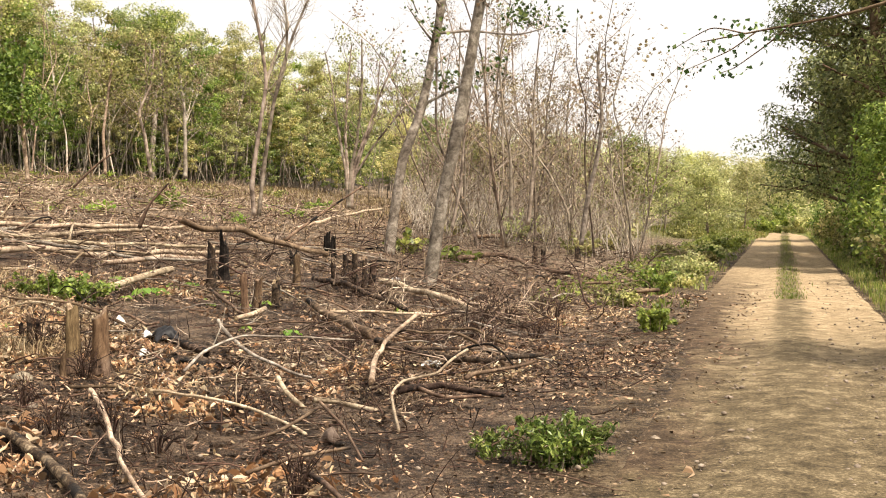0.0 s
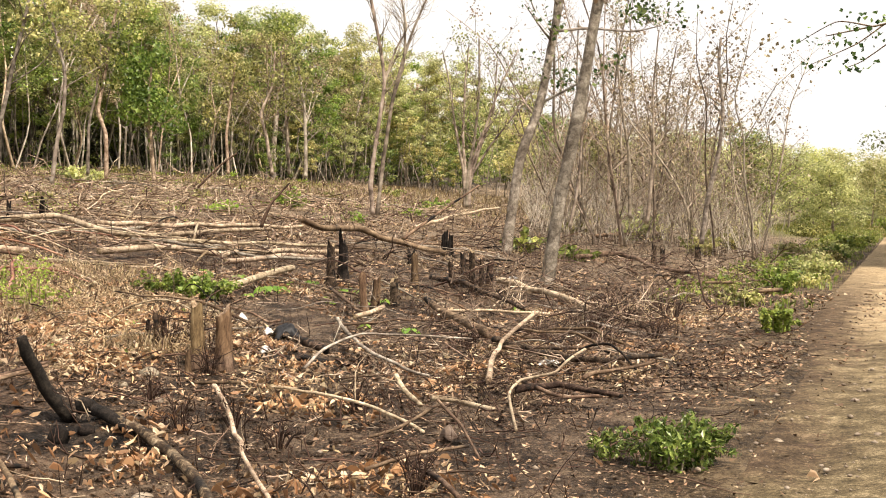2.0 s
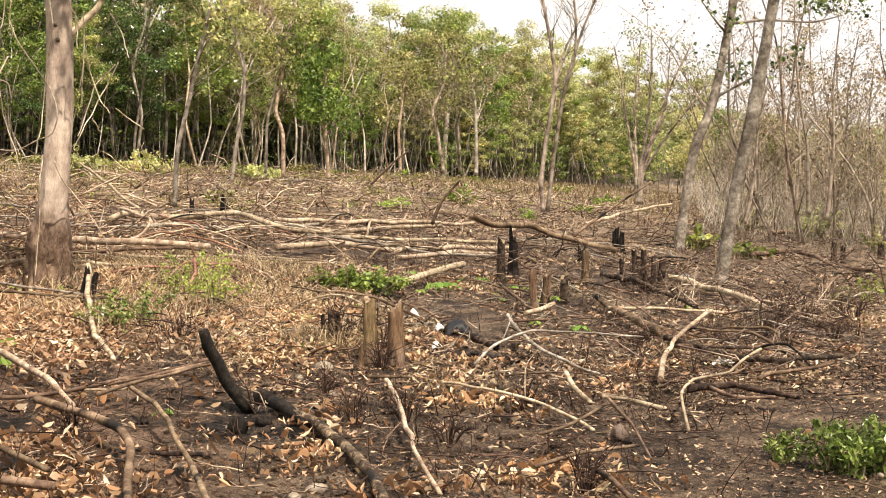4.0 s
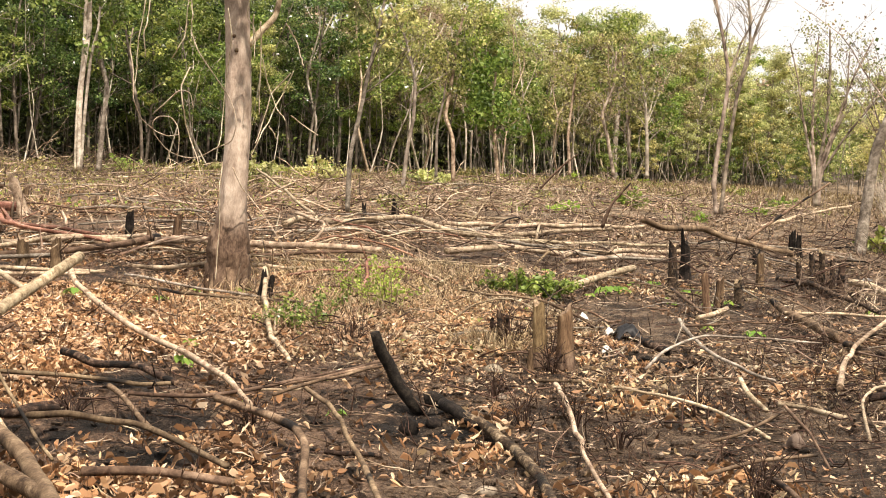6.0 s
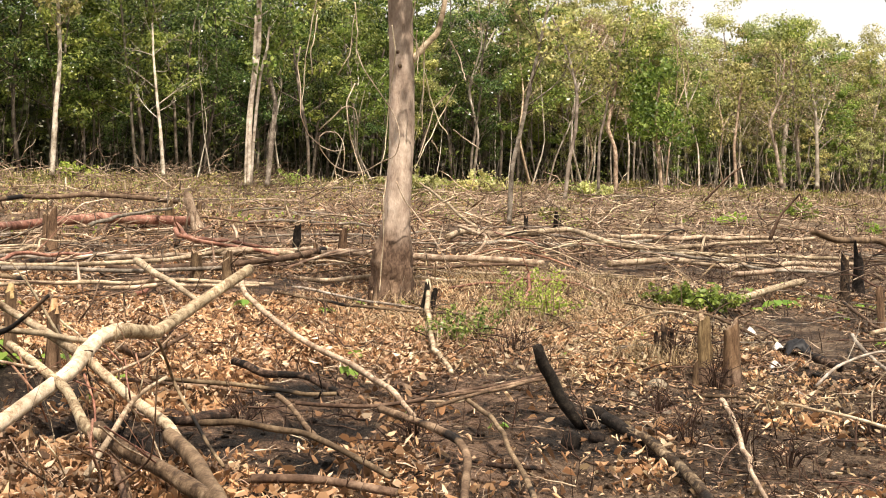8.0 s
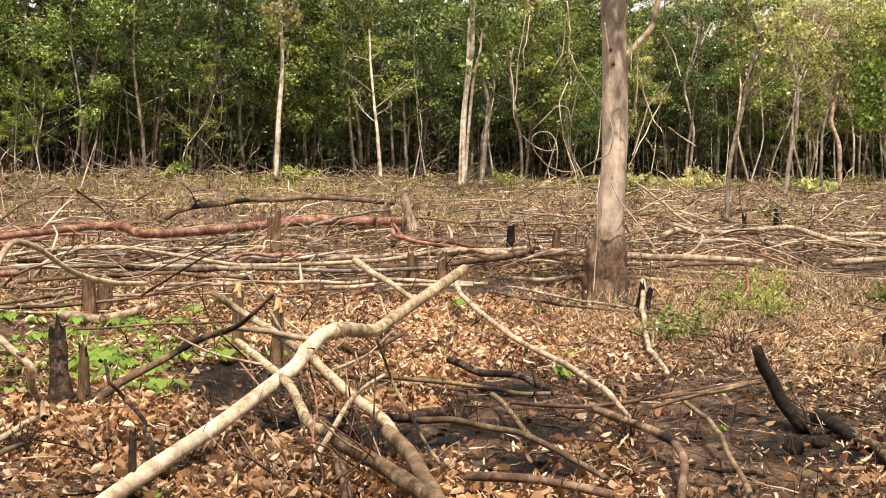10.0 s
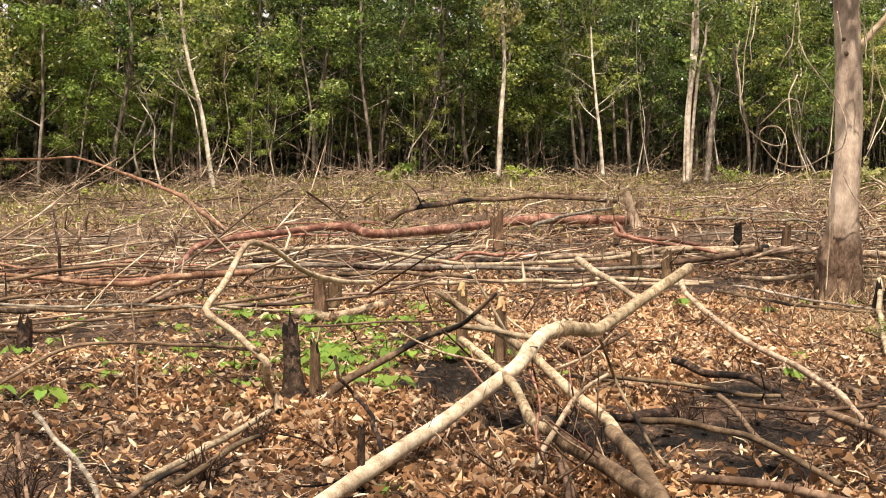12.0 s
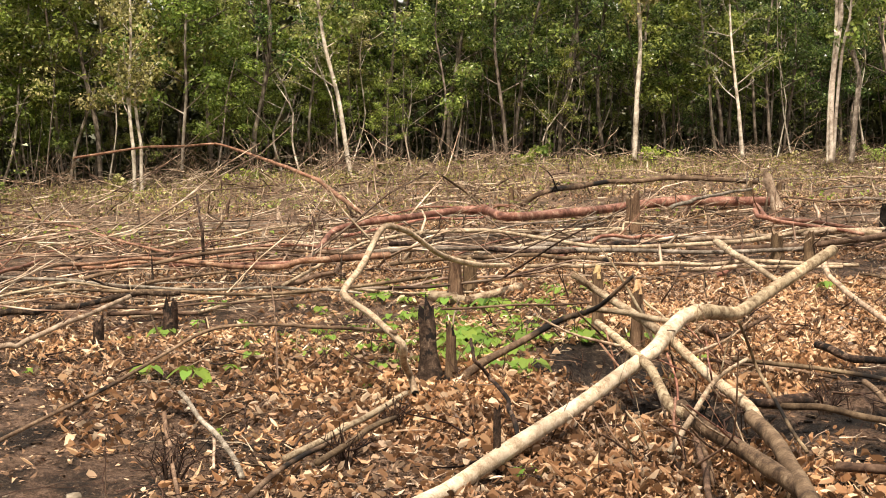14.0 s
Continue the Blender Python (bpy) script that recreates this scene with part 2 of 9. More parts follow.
LEAF_BRIGHT = foliage("bright_green_leaves", [(0.0, (0.06, 0.10, 0.018)), (0.5, (0.195, 0.285, 0.05)), (1.0, (0.40, 0.48, 0.12))], 0.45)
LEAF_YOUNG = foliage("young_light_green_leaves", [(0.0, (0.20, 0.32, 0.045)), (0.5, (0.36, 0.50, 0.09)), (1.0, (0.55, 0.63, 0.19))], 0.5)
LEAF_SEEDLING = foliage("fresh_green_seedling_leaves", [(0.0, (0.15, 0.28, 0.04)), (0.5, (0.30, 0.48, 0.085)), (1.0, (0.52, 0.64, 0.18))], 0.5)
LEAF_DARK = foliage("dark_green_leaves", [(0.0, (0.016, 0.038, 0.012)), (0.6, (0.085, 0.145, 0.04)), (1.0, (0.29, 0.385, 0.13))], 0.38, gloss=0.25)
LEAF_ROADSIDE = foliage("dull_green_leaves", [(0.0, (0.07, 0.092, 0.034)), (0.6, (0.21, 0.245, 0.09)), (1.0, (0.46, 0.47, 0.21))], 0.5, gloss=0.35)
# leaf colour far darkened: stands in for the shade under the canopy
LEAF_DEEP = foliage("undergrowth_shade_in_colour", [(0.0, (0.016, 0.018, 0.008)), (0.6, (0.045, 0.052, 0.020)), (1.0, (0.10, 0.10, 0.04))], 0.2, gloss=0.5)
LEAF_OLIVE = foliage("olive_leaves", [(0.0, (0.08, 0.08, 0.025)), (0.5, (0.29, 0.295, 0.092)), (1.0, (0.62, 0.58, 0.26))], 0.45)
LEAF_BROWN = foliage("withered_leaves", [(0.0, (0.11, 0.078, 0.05)), (0.5, (0.32, 0.24, 0.155)), (1.0, (0.56, 0.45, 0.31))], 0.3)
GRASS = foliage("grass_blades", [(0.0, (0.10, 0.14, 0.025)), (0.5, (0.20, 0.25, 0.05)), (0.8, (0.32, 0.32, 0.10)), (1.0, (0.45, 0.38, 0.18))])
STRAW = foliage("straw", [(0.0, (0.15, 0.098, 0.056)), (0.5, (0.33, 0.235, 0.14)), (1.0, (0.58, 0.46, 0.30))], 0.25, gloss=0.7)
LEAF_LITTER = foliage("dead_leaves", [(0.0, (0.07, 0.036, 0.023)), (0.25, (0.18, 0.087, 0.050)), (0.46, (0.40, 0.195, 0.115)), (0.74, (0.64, 0.375, 0.24)), (1.0, (0.88, 0.68, 0.53))], 0.12, gloss=0.4)
LEAF_BUFF = foliage("bleached_dead_leaves", [(0.0, (0.10, 0.060, 0.038)), (0.3, (0.27, 0.175, 0.108)), (0.6, (0.50, 0.365, 0.235)), (1.0, (0.80, 0.66, 0.48))], 0.12, gloss=0.5)
DEBRIS = foliage("bark_and_leaf_crumbs", [(0.0, (0.035, 0.021, 0.013)), (0.4, (0.125, 0.070, 0.044)), (0.75, (0.26, 0.155, 0.10)), (1.0, (0.46, 0.33, 0.23))], 0.0, gloss=0.8)
STONE = plain("pale_stone", [(0.3, (0.14, 0.11, 0.08)), (0.6, (0.27, 0.22, 0.165)), (0.8, (0.42, 0.36, 0.28))], 8, 0.85, 0.5)
RAG = plain("white_rag", [(0.3, (0.6, 0.57, 0.52)), (0.6, (0.8, 0.78, 0.74))], 10, 0.8)
BLACK_PLASTIC = plain("black_plastic", [(0.3, (0.008, 0.008, 0.009)), (0.7, (0.025, 0.025, 0.027))], 10, 0.5)
GREY_METAL = plain("rusty_sheet", [(0.3, (0.10, 0.07, 0.05)), (0.7, (0.22, 0.17, 0.13))], 10, 0.6)


def ground_material():
    m, nt, bsdf = fresh("burnt_soil")
    geo = nt.nodes.new("ShaderNodeNewGeometry").outputs["Position"]
    sep = nt.nodes.new("ShaderNodeSeparateXYZ")
    link(nt, geo, sep.inputs[0])
    x, y = sep.outputs[0], sep.outputs[1]
    big, mid, fine = noise_node(nt, geo, 0.35, 4), noise_node(nt, geo, 2.2, 6, 0.7), noise_node(nt, geo, 22, 5, 0.75)
    grit = noise_node(nt, geo, 75, 4, 0.8)
    f = calc(nt, "ADD", calc(nt, "ADD", calc(nt, "MULTIPLY", mid, 0.40), calc(nt, "MULTIPLY", fine, 0.35)), calc(nt, "MULTIPLY", grit, 0.25))
    f = calc(nt, "ADD", calc(nt, "MULTIPLY", calc(nt, "SUBTRACT", f, 0.5), 2.3), 0.495)
    soil = ramp_node(nt, [(0.34, (0.021, 0.0135, 0.0085)), (0.45, (0.068, 0.043, 0.027)), (0.54, (0.130, 0.085, 0.055)), (0.65, (0.29, 0.205, 0.135))])
    link(nt, f, soil.inputs[0])
    dry = ramp_node(nt, [(0.36, (0.075, 0.050, 0.032)), (0.5, (0.26, 0.185, 0.12)), (0.64, (0.50, 0.39, 0.27))])
    link(nt, f, dry.inputs[0])
    sand = ramp_node(nt, [(0.37, (0.03, 0.019, 0.010)), (0.46, (0.085, 0.055, 0.030)), (0.54, (0.155, 0.105, 0.058)), (0.63, (0.32, 0.235, 0.14))])
    link(nt, f, sand.inputs[0])
    green = ramp_node(nt, [(0.34, (0.05, 0.06, 0.015)), (0.5, (0.12, 0.135, 0.03)), (0.66, (0.24, 0.22, 0.08))])
    link(nt, f, green.inputs[0])
    wob = calc(nt, "MULTIPLY", calc(nt, "SUBTRACT", big, 0.5), 7.0)
    upper = calc(nt, "MAXIMUM", span(nt, calc(nt, "ADD", x, wob), -15.0, -26.0), calc(nt, "MULTIPLY", span(nt, calc(nt, "ADD", y, wob), 20.0, 34.0), 0.7))
    c = mixc(nt, calc(nt, "MULTIPLY", upper, 0.8), soil.outputs[0], dry.outputs[0])
    w2 = calc(nt, "MULTIPLY", calc(nt, "SUBTRACT", noise_node(nt, geo, 1.1, 5), 0.5), 2.6)
    c = mixc(nt, span(nt, calc(nt, "SUBTRACT", calc(nt, "ADD", x, w2), calc(nt, "MULTIPLY", span(nt, y, 20.0, 13.0), 0.6)), -3.0, -1.5), c, sand.outputs[0])
    c = mixc(nt, span(nt, calc(nt, "ADD", x, w2), 1.6, 2.4), c, green.outputs[0])
    c = mixc(nt, calc(nt, "MULTIPLY", span(nt, calc(nt, "ADD", y, wob), 62.0, 80.0), span(nt, x, -12.0, -7.0)), c, green.outputs[0])
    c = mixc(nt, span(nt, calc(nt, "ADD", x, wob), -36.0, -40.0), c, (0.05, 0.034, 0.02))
    vo = nt.nodes.new("ShaderNodeTexVoronoi")
    vo.inputs["Scale"].default_value = 26
    link(nt, geo, vo.inputs["Vector"])
    k = calc(nt, "MULTIPLY", span(nt, vo.outputs["Distance"], 0.20, 0.11), span(nt, noise_node(nt, geo, 3.0, 3), 0.44, 0.60))
    c = mixc(nt, k, c, (0.40, 0.30, 0.20))
    damp = span(nt, noise_node(nt, geo, 1.4, 5, 0.7, 0.6), 0.52, 0.66)
    damp = calc(nt, "MULTIPLY", damp, span(nt, x, -1.3, -2.6))
    c = mixc(nt, calc(nt, "MULTIPLY", damp, 0.6), c, mixc(nt, 1.0, c, (0.42, 0.40, 0.38), "MULTIPLY"))
    # under the leaf carpet the soil is brown humus of rotted leaves
    humus = ramp_node(nt, [(0.36, (0.055, 0.030, 0.018)), (0.5, (0.15, 0.085, 0.053)), (0.64, (0.34, 0.215, 0.145))])
    link(nt, f, humus.inputs[0])
    turn = calc(nt, "ADD", calc(nt, "DIVIDE", x, calc(nt, "MAXIMUM", y, 0.5)), calc(nt, "MULTIPLY", wob, 0.06))
    c = mixc(nt, calc(nt, "MULTIPLY", calc(nt, "MULTIPLY", span(nt, turn, -0.72, -0.95), span(nt, mid, 0.40, 0.56)), 0.75), c, humus.outputs[0])
    # burnt ash-black patches; by the post stump the black stands in for shade
    burn_shade = calc(nt, "MULTIPLY", span(nt, noise_node(nt, geo, 0.75, 5, 0.65, 0.5), 0.58, 0.70), 0.45)
    for px, py, pr in BURNS_AND_SHADE:
        d = nt.nodes.new("ShaderNodeVectorMath")
        d.operation = "DISTANCE"
        link(nt, geo, d.inputs[0])
        d.inputs[1].default_value = (px, py, gz(px, py))
        near = calc(nt, "ADD", d.outputs["Value"], calc(nt, "MULTIPLY", calc(nt, "SUBTRACT", noise_node(nt, geo, 2.6, 4, 0.7), 0.5), 2.2 * pr))
        burn_shade = calc(nt, "MAXIMUM", burn_shade, span(nt, near, pr, 0.55 * pr))
    burn_shade = calc(nt, "MULTIPLY", burn_shade, span(nt, x, -1.6, -2.6))
    black = ramp_node(nt, [(0.40, (0.005, 0.004, 0.003)), (0.52, (0.016, 0.012, 0.010)), (0.66, (0.07, 0.053, 0.041))])
    link(nt, f, black.inputs[0])
    c = mixc(nt, calc(nt, "MULTIPLY", burn_shade, 0.9), c, black.outputs[0])
    # pale crumbs of ash, shell and root
    vc = nt.nodes.new("ShaderNodeTexVoronoi")
    vc.inputs["Scale"].default_value = 55
    link(nt, geo, vc.inputs["Vector"])
    k = calc(nt, "MULTIPLY", span(nt, vc.outputs["Distance"], 0.16, 0.08), span(nt, noise_node(nt, geo, 5.0, 3), 0.50, 0.62))
    c = mixc(nt, k, c, (0.46, 0.38, 0.29))
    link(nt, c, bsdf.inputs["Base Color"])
    link(nt, calc(nt, "ADD", calc(nt, "MULTIPLY", fine, 0.5), 0.5), bsdf.inputs["Roughness"])
    bsdf.inputs["Specular IOR Level"].default_value = 0.2
    bump(nt, bsdf, f, 1.0, 0.10)
    return m


def road_material():
    m, nt, bsdf = fresh("sandy_track")
    geo = nt.nodes.new("ShaderNodeNewGeometry").outputs["Position"]
    sep = nt.nodes.new("ShaderNodeSeparateXYZ")
    link(nt, geo, sep.inputs[0])
    x, y = sep.outputs[0], sep.outputs[1]
    mid, fine = noise_node(nt, geo, 4.5, 7, 0.72), noise_node(nt, geo, 38, 6, 0.8)
    f = calc(nt, "ADD", calc(nt, "MULTIPLY", mid, 0.45), calc(nt, "MULTIPLY", fine, 0.55))
    f = calc(nt, "ADD", calc(nt, "MULTIPLY", calc(nt, "SUBTRACT", f, 0.5), 1.15), 0.495)
    sand = ramp_node(nt, [(0.37, (0.09, 0.06, 0.033)), (0.46, (0.255, 0.185, 0.107)), (0.55, (0.37, 0.28, 0.168)), (0.64, (0.52, 0.42, 0.28))])
    link(nt, f, sand.inputs[0])
    dark = ramp_node(nt, [(0.37, (0.027, 0.020, 0.009)), (0.45, (0.066, 0.049, 0.026)), (0.53, (0.132, 0.10, 0.055)), (0.62, (0.31, 0.245, 0.148))])
    link(nt, f, dark.inputs[0])
    w = calc(nt, "MULTIPLY", calc(nt, "SUBTRACT", noise_node(nt, geo, 0.9, 5, 0.7), 0.5), 1.9)
    # the ridge between the wheel tracks; below, soil spilling over the left edge
    ridge = calc(nt, "ABSOLUTE", calc(nt, "ADD", calc(nt, "SUBTRACT", x, 0.12), calc(nt, "MULTIPLY", w, 0.25)))
    k = span(nt, ridge, 0.34, 0.12)
    c = mixc(nt, calc(nt, "MULTIPLY", k, 0.85), sand.outputs[0], dark.outputs[0])
    # near track darker: dull soil and dappled tree shade put into the colour
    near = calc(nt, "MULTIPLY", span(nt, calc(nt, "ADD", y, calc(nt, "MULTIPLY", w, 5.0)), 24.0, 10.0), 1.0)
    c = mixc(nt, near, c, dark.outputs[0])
    soil = ramp_node(nt, [(0.37, (0.013, 0.0085, 0.005)), (0.46, (0.042, 0.027, 0.016)), (0.54, (0.082, 0.053, 0.031)), (0.63, (0.20, 0.14, 0.085))])
    link(nt, f, soil.inputs[0])
    spill = calc(nt, "MULTIPLY", span(nt, calc(nt, "ADD", x, calc(nt, "MULTIPLY", w, 1.3)), -0.30, -1.20), span(nt, y, 42.0, 18.0))
    c = mixc(nt, spill, c, soil.outputs[0])
    link(nt, c, bsdf.inputs["Base Color"])
    bsdf.inputs["Roughness"].default_value = 0.95
    bump(nt, bsdf, f, 0.6, 0.015)
    return m


GROUND, ROAD = ground_material(), road_material()


# ---- shapes ----
def mesh(name, verts, faces, mat, smooth=True):
    me = bpy.data.meshes.new(name)
    me.from_pydata(verts if isinstance(verts, list) else verts.tolist(), [], faces if isinstance(faces, list) else faces.tolist())
    if smooth:
        me.polygons.foreach_set("use_smooth", np.ones(len(me.polygons), dtype=bool))
    if mat:
        me.materials.append(mat)
    me.update()
    return me


def thing(name, label, category, at=(0, 0, 0), group="", kind=""):
    ob = new(name)
    ob.location = at
    ob.empty_display_size = 0.1
    return tagged(ob, label, category, group, kind)


def part(name, geo, mat, parent, label="", smooth=True):
    ob = new(name, mesh(name, geo[0], geo[1], mat, smooth))
    ob.parent = parent
    return tagged(ob, label)


def merge(*geos):
    v, f, n = [], [], 0
    for a, b in geos:
        a = a if isinstance(a, list) else a.tolist()
        b = b if isinstance(b, list) else b.tolist()
        v += a
        f += [tuple(i + n for i in q) for q in b]
        n += len(a)
    return v, f


def spline(pts, n, stiff=0.32):
    """n points along a smooth line through pts."""
    p = np.array(pts, float)
    if len(p) == 2:
        return p[0] + (p[1] - p[0]) * np.linspace(0, 1, n)[:, None]
    q = np.vstack([2 * p[0] - p[1], p, 2 * p[-1] - p[-2]])
    s = np.linspace(0, len(p) - 1 - 1e-9, n)
    i = s.astype(int)
    t = (s - i)[:, None]
    a, b, c, d = q[i], q[i + 1], q[i + 2], q[i + 3]
    m0, m1 = (c - a) * stiff, (d - b) * stiff
    return (2 * t ** 3 - 3 * t ** 2 + 1) * b + (t ** 3 - 2 * t ** 2 + t) * m0 + (3 * t ** 2 - 2 * t ** 3) * c + (t ** 3 - t ** 2) * m1


def tube(pts, r0, r1, sides=8, rings=0, rough=0.10, seed=0, caps=True, knots=0.0, profile=None, wobble=0.10):
    """A branch: a smooth line with a tapering, uneven round section."""
    rng = np.random.default_rng(seed)
    p = np.array(pts, float)
    length = np.linalg.norm(np.diff(p, axis=0), axis=1).sum()
    n = rings or int(np.clip(length / max(2.2 * max(r0, r1), 0.06), len(p) * 2, 46))
    c = spline(p, n)
    if n > 8 and wobble:
        off = rng.normal(0, 2.2 * wobble * max(r0, r1), (max(4, n // 4), 3))
        off[0] = off[-1] = 0
        c += spline(off, n)
    t = np.gradient(c, axis=0)
    t /= np.linalg.norm(t, axis=1)[:, None] + 1e-9
    u = np.cross(t[0], (0, 0, 1) if abs(t[0][2]) < 0.9 else (1, 0, 0))
    verts = []
    fr = np.linspace(0, 1, n)
    rad = r0 + (r1 - r0) * fr if profile is None else np.interp(fr, *zip(*profile)) * r0
    lump = 1 + rough * 0.6 * np.interp(fr * n, np.arange(0, n + 3, 3), rng.normal(0, 1, len(np.arange(0, n + 3, 3))))
    knob = [(rng.integers(1, n - 1), rng.uniform(0, 2 * np.pi)) for _ in range(int(knots * length))] if n > 3 else []
    ang = np.linspace(0, 2 * np.pi, sides, endpoint=False)
    for i in range(n):
        u = u - t[i] * (u @ t[i])
        u /= np.linalg.norm(u) + 1e-9
        w = np.cross(t[i], u)
        r = rad[i] * lump[i] * (1 + 0.7 * rough * rng.uniform(-1, 1, sides))
        for i0, a0 in knob:
            if abs(i - i0) < 3:
                r = r * (1 + 0.4 * math.exp(-(i - i0) ** 2) * np.clip(np.cos(ang - a0), 0, 1) ** 3)
        verts.append(c[i] + np.cos(ang)[:, None] * u * r[:, None] + np.sin(ang)[:, None] * w * r[:, None])
    v = np.vstack(verts)
    i, j = np.meshgrid(np.arange(n - 1), np.arange(sides), indexing="ij")
    k = (j + 1) % sides
    f = np.stack([i * sides + j, i * sides + k, (i + 1) * sides + k, (i + 1) * sides + j], -1).reshape(-1, 4).tolist()
    if caps:
        f += [list(range(sides))[::-1], list(range((n - 1) * sides, n * sides))]
    return v.tolist(), f


def disc(c, axis, r, sides=9, seed=0):
    """A slightly domed, uneven cut face."""
    rng = np.random.default_rng(seed)
    a = np.array(axis, float)
    a /= np.linalg.norm(a) + 1e-9
    u = np.cross(a, (0, 0, 1) if abs(a[2]) < 0.9 else (1, 0, 0))
    u /= np.linalg.norm(u)
    w = np.cross(a, u)
    g = np.linspace(0, 2 * np.pi, sides, endpoint=False)
    rr = r * (1 + 0.06 * rng.uniform(-1, 1, sides))
    c = np.array(c, float)
    ring = [c + a * 0.002 + u * np.cos(q) * s + w * np.sin(q) * s for q, s in zip(g, rr)]
    v = [c + a * (0.006 + 0.12 * r)] + ring
    return [tuple(p) for p in v], [(0, 1 + k, 1 + (k + 1) % sides) for k in range(sides)]


def leaves(centres, size, rng, up=0.5, droop=0.3, wide=0.45, fold=0.15, spread=0.35, simple=False):
    """Many small leaves: folded blades of two triangles with a point, or (simple) of one, for what stands far off."""
    c = np.asarray(centres, float)
    n = len(c)
    nrm = rng.normal(0, 1, (n, 3))
    if c.shape[1] == 6:
        # the leaves of a clump face outwards from its middle
        nrm = 0.55 * nrm + 1.5 * c[:, 3:]
        c = c[:, :3]
    nrm[:, 2] += up * (2.2 if len(np.shape(centres)) and np.shape(centres)[1] == 3 else 0.9)
    nrm /= np.linalg.norm(nrm, axis=1)[:, None]
    d = rng.normal(0, 1, (n, 3))
    d[:, 2] -= droop * 2
    d -= nrm * (d * nrm).sum(1)[:, None]
    d /= np.linalg.norm(d, axis=1)[:, None] + 1e-9
    w = np.cross(nrm, d)
    s = size * (1 + spread * rng.uniform(-1, 1, n))[:, None]
    b, tip, mid = c - d * s * 0.5, c + d * s * 0.5, c + nrm * s * fold
    if simple:
        v = np.stack([b + w * s * wide, tip, b - w * s * wide * rng.uniform(0.2, 1.0, (n, 1))], 1).reshape(-1, 3)
        return v, np.arange(3 * n).reshape(-1, 3)
    v = np.stack([b, mid + w * s * wide, tip, mid - w * s * wide], 1).reshape(-1, 3)
    k = np.arange(n)[:, None] * 4
    f = np.concatenate([k + np.array([[0, 1, 2]]), k + np.array([[0, 2, 3]])], 0)
    return v, f


def blades(x, y, h, w, rng, lean=0.5, z=None):
    """Grass: bent blades of three triangles."""
    n = len(x)
    z0 = ground_z(x, y) if z is None else z
    a = rng.uniform(0, 2 * np.pi, n)
    hh = h * rng.uniform(0.5, 1.25, n)
    d = np.stack([np.cos(a), np.sin(a)], 1)
    e = np.stack([-np.sin(a), np.cos(a)], 1) * w * 0.5
    l = (lean * rng.uniform(0.1, 1.0, n) * hh)[:, None]
    base = np.stack([x, y], 1)
    p = [base - e, base + e, base + d * l * 0.35 + e * 0.8, base + d * l * 0.35 - e * 0.8, base + d * l]
    zz = [z0 - 0.01, z0 - 0.01, z0 + hh * 0.6, z0 + hh * 0.6, z0 + hh * (1 - 0.25 * lean)]
    v = np.stack([np.column_stack([q, s]) for q, s in zip(p, zz)], 1).reshape(-1, 3)
    k = np.arange(n)[:, None] * 5
    f = np.concatenate([k + np.array([[0, 1, 2]]), k + np.array([[0, 2, 3]]), k + np.array([[3, 2, 4]])], 0)
    return v, f


# ---- ground, track ----
def build_ground():
    rad = np.concatenate([np.linspace(0.3, 5.5, 14), np.geomspace(5.7, 70, 200), np.geomspace(72, 2600, 36)])
    az = np.radians(np.concatenate([np.arange(-95, 25, 0.6), np.arange(25, 265, 6.0)]))
    A, R = np.meshgrid(az, rad)
    X, Y = R * np.sin(A), R * np.cos(A)
    Z = ground_z(X, Y)
    # under the track the sheet lies a little lower
    Z = Z - 0.05 * np.clip((1.25 - np.where((X < 0) & (Y < 19), 0.45, 0.0) - np.abs(X)) / 0.3, 0, 1) * (Y < 80)
    v = np.stack([X, Y, Z], -1).reshape(-1, 3)
    m, n = len(rad), len(az)
    i, j = np.meshgrid(np.arange(m - 1), np.arange(n), indexing="ij")
    k = (j + 1) % n
    f = np.stack([i * n + j, (i + 1) * n + j, (i + 1) * n + k, i * n + k], -1).reshape(-1, 4)
    f = f[:, ::-1].tolist() + [list(range(n))[::-1]]
    ob = new("ground", mesh("ground", v, f, GROUND))
    tagged(ob, "burnt dark soil of a cleared field, dry and straw-coloured uphill", "ground", kind="structure")


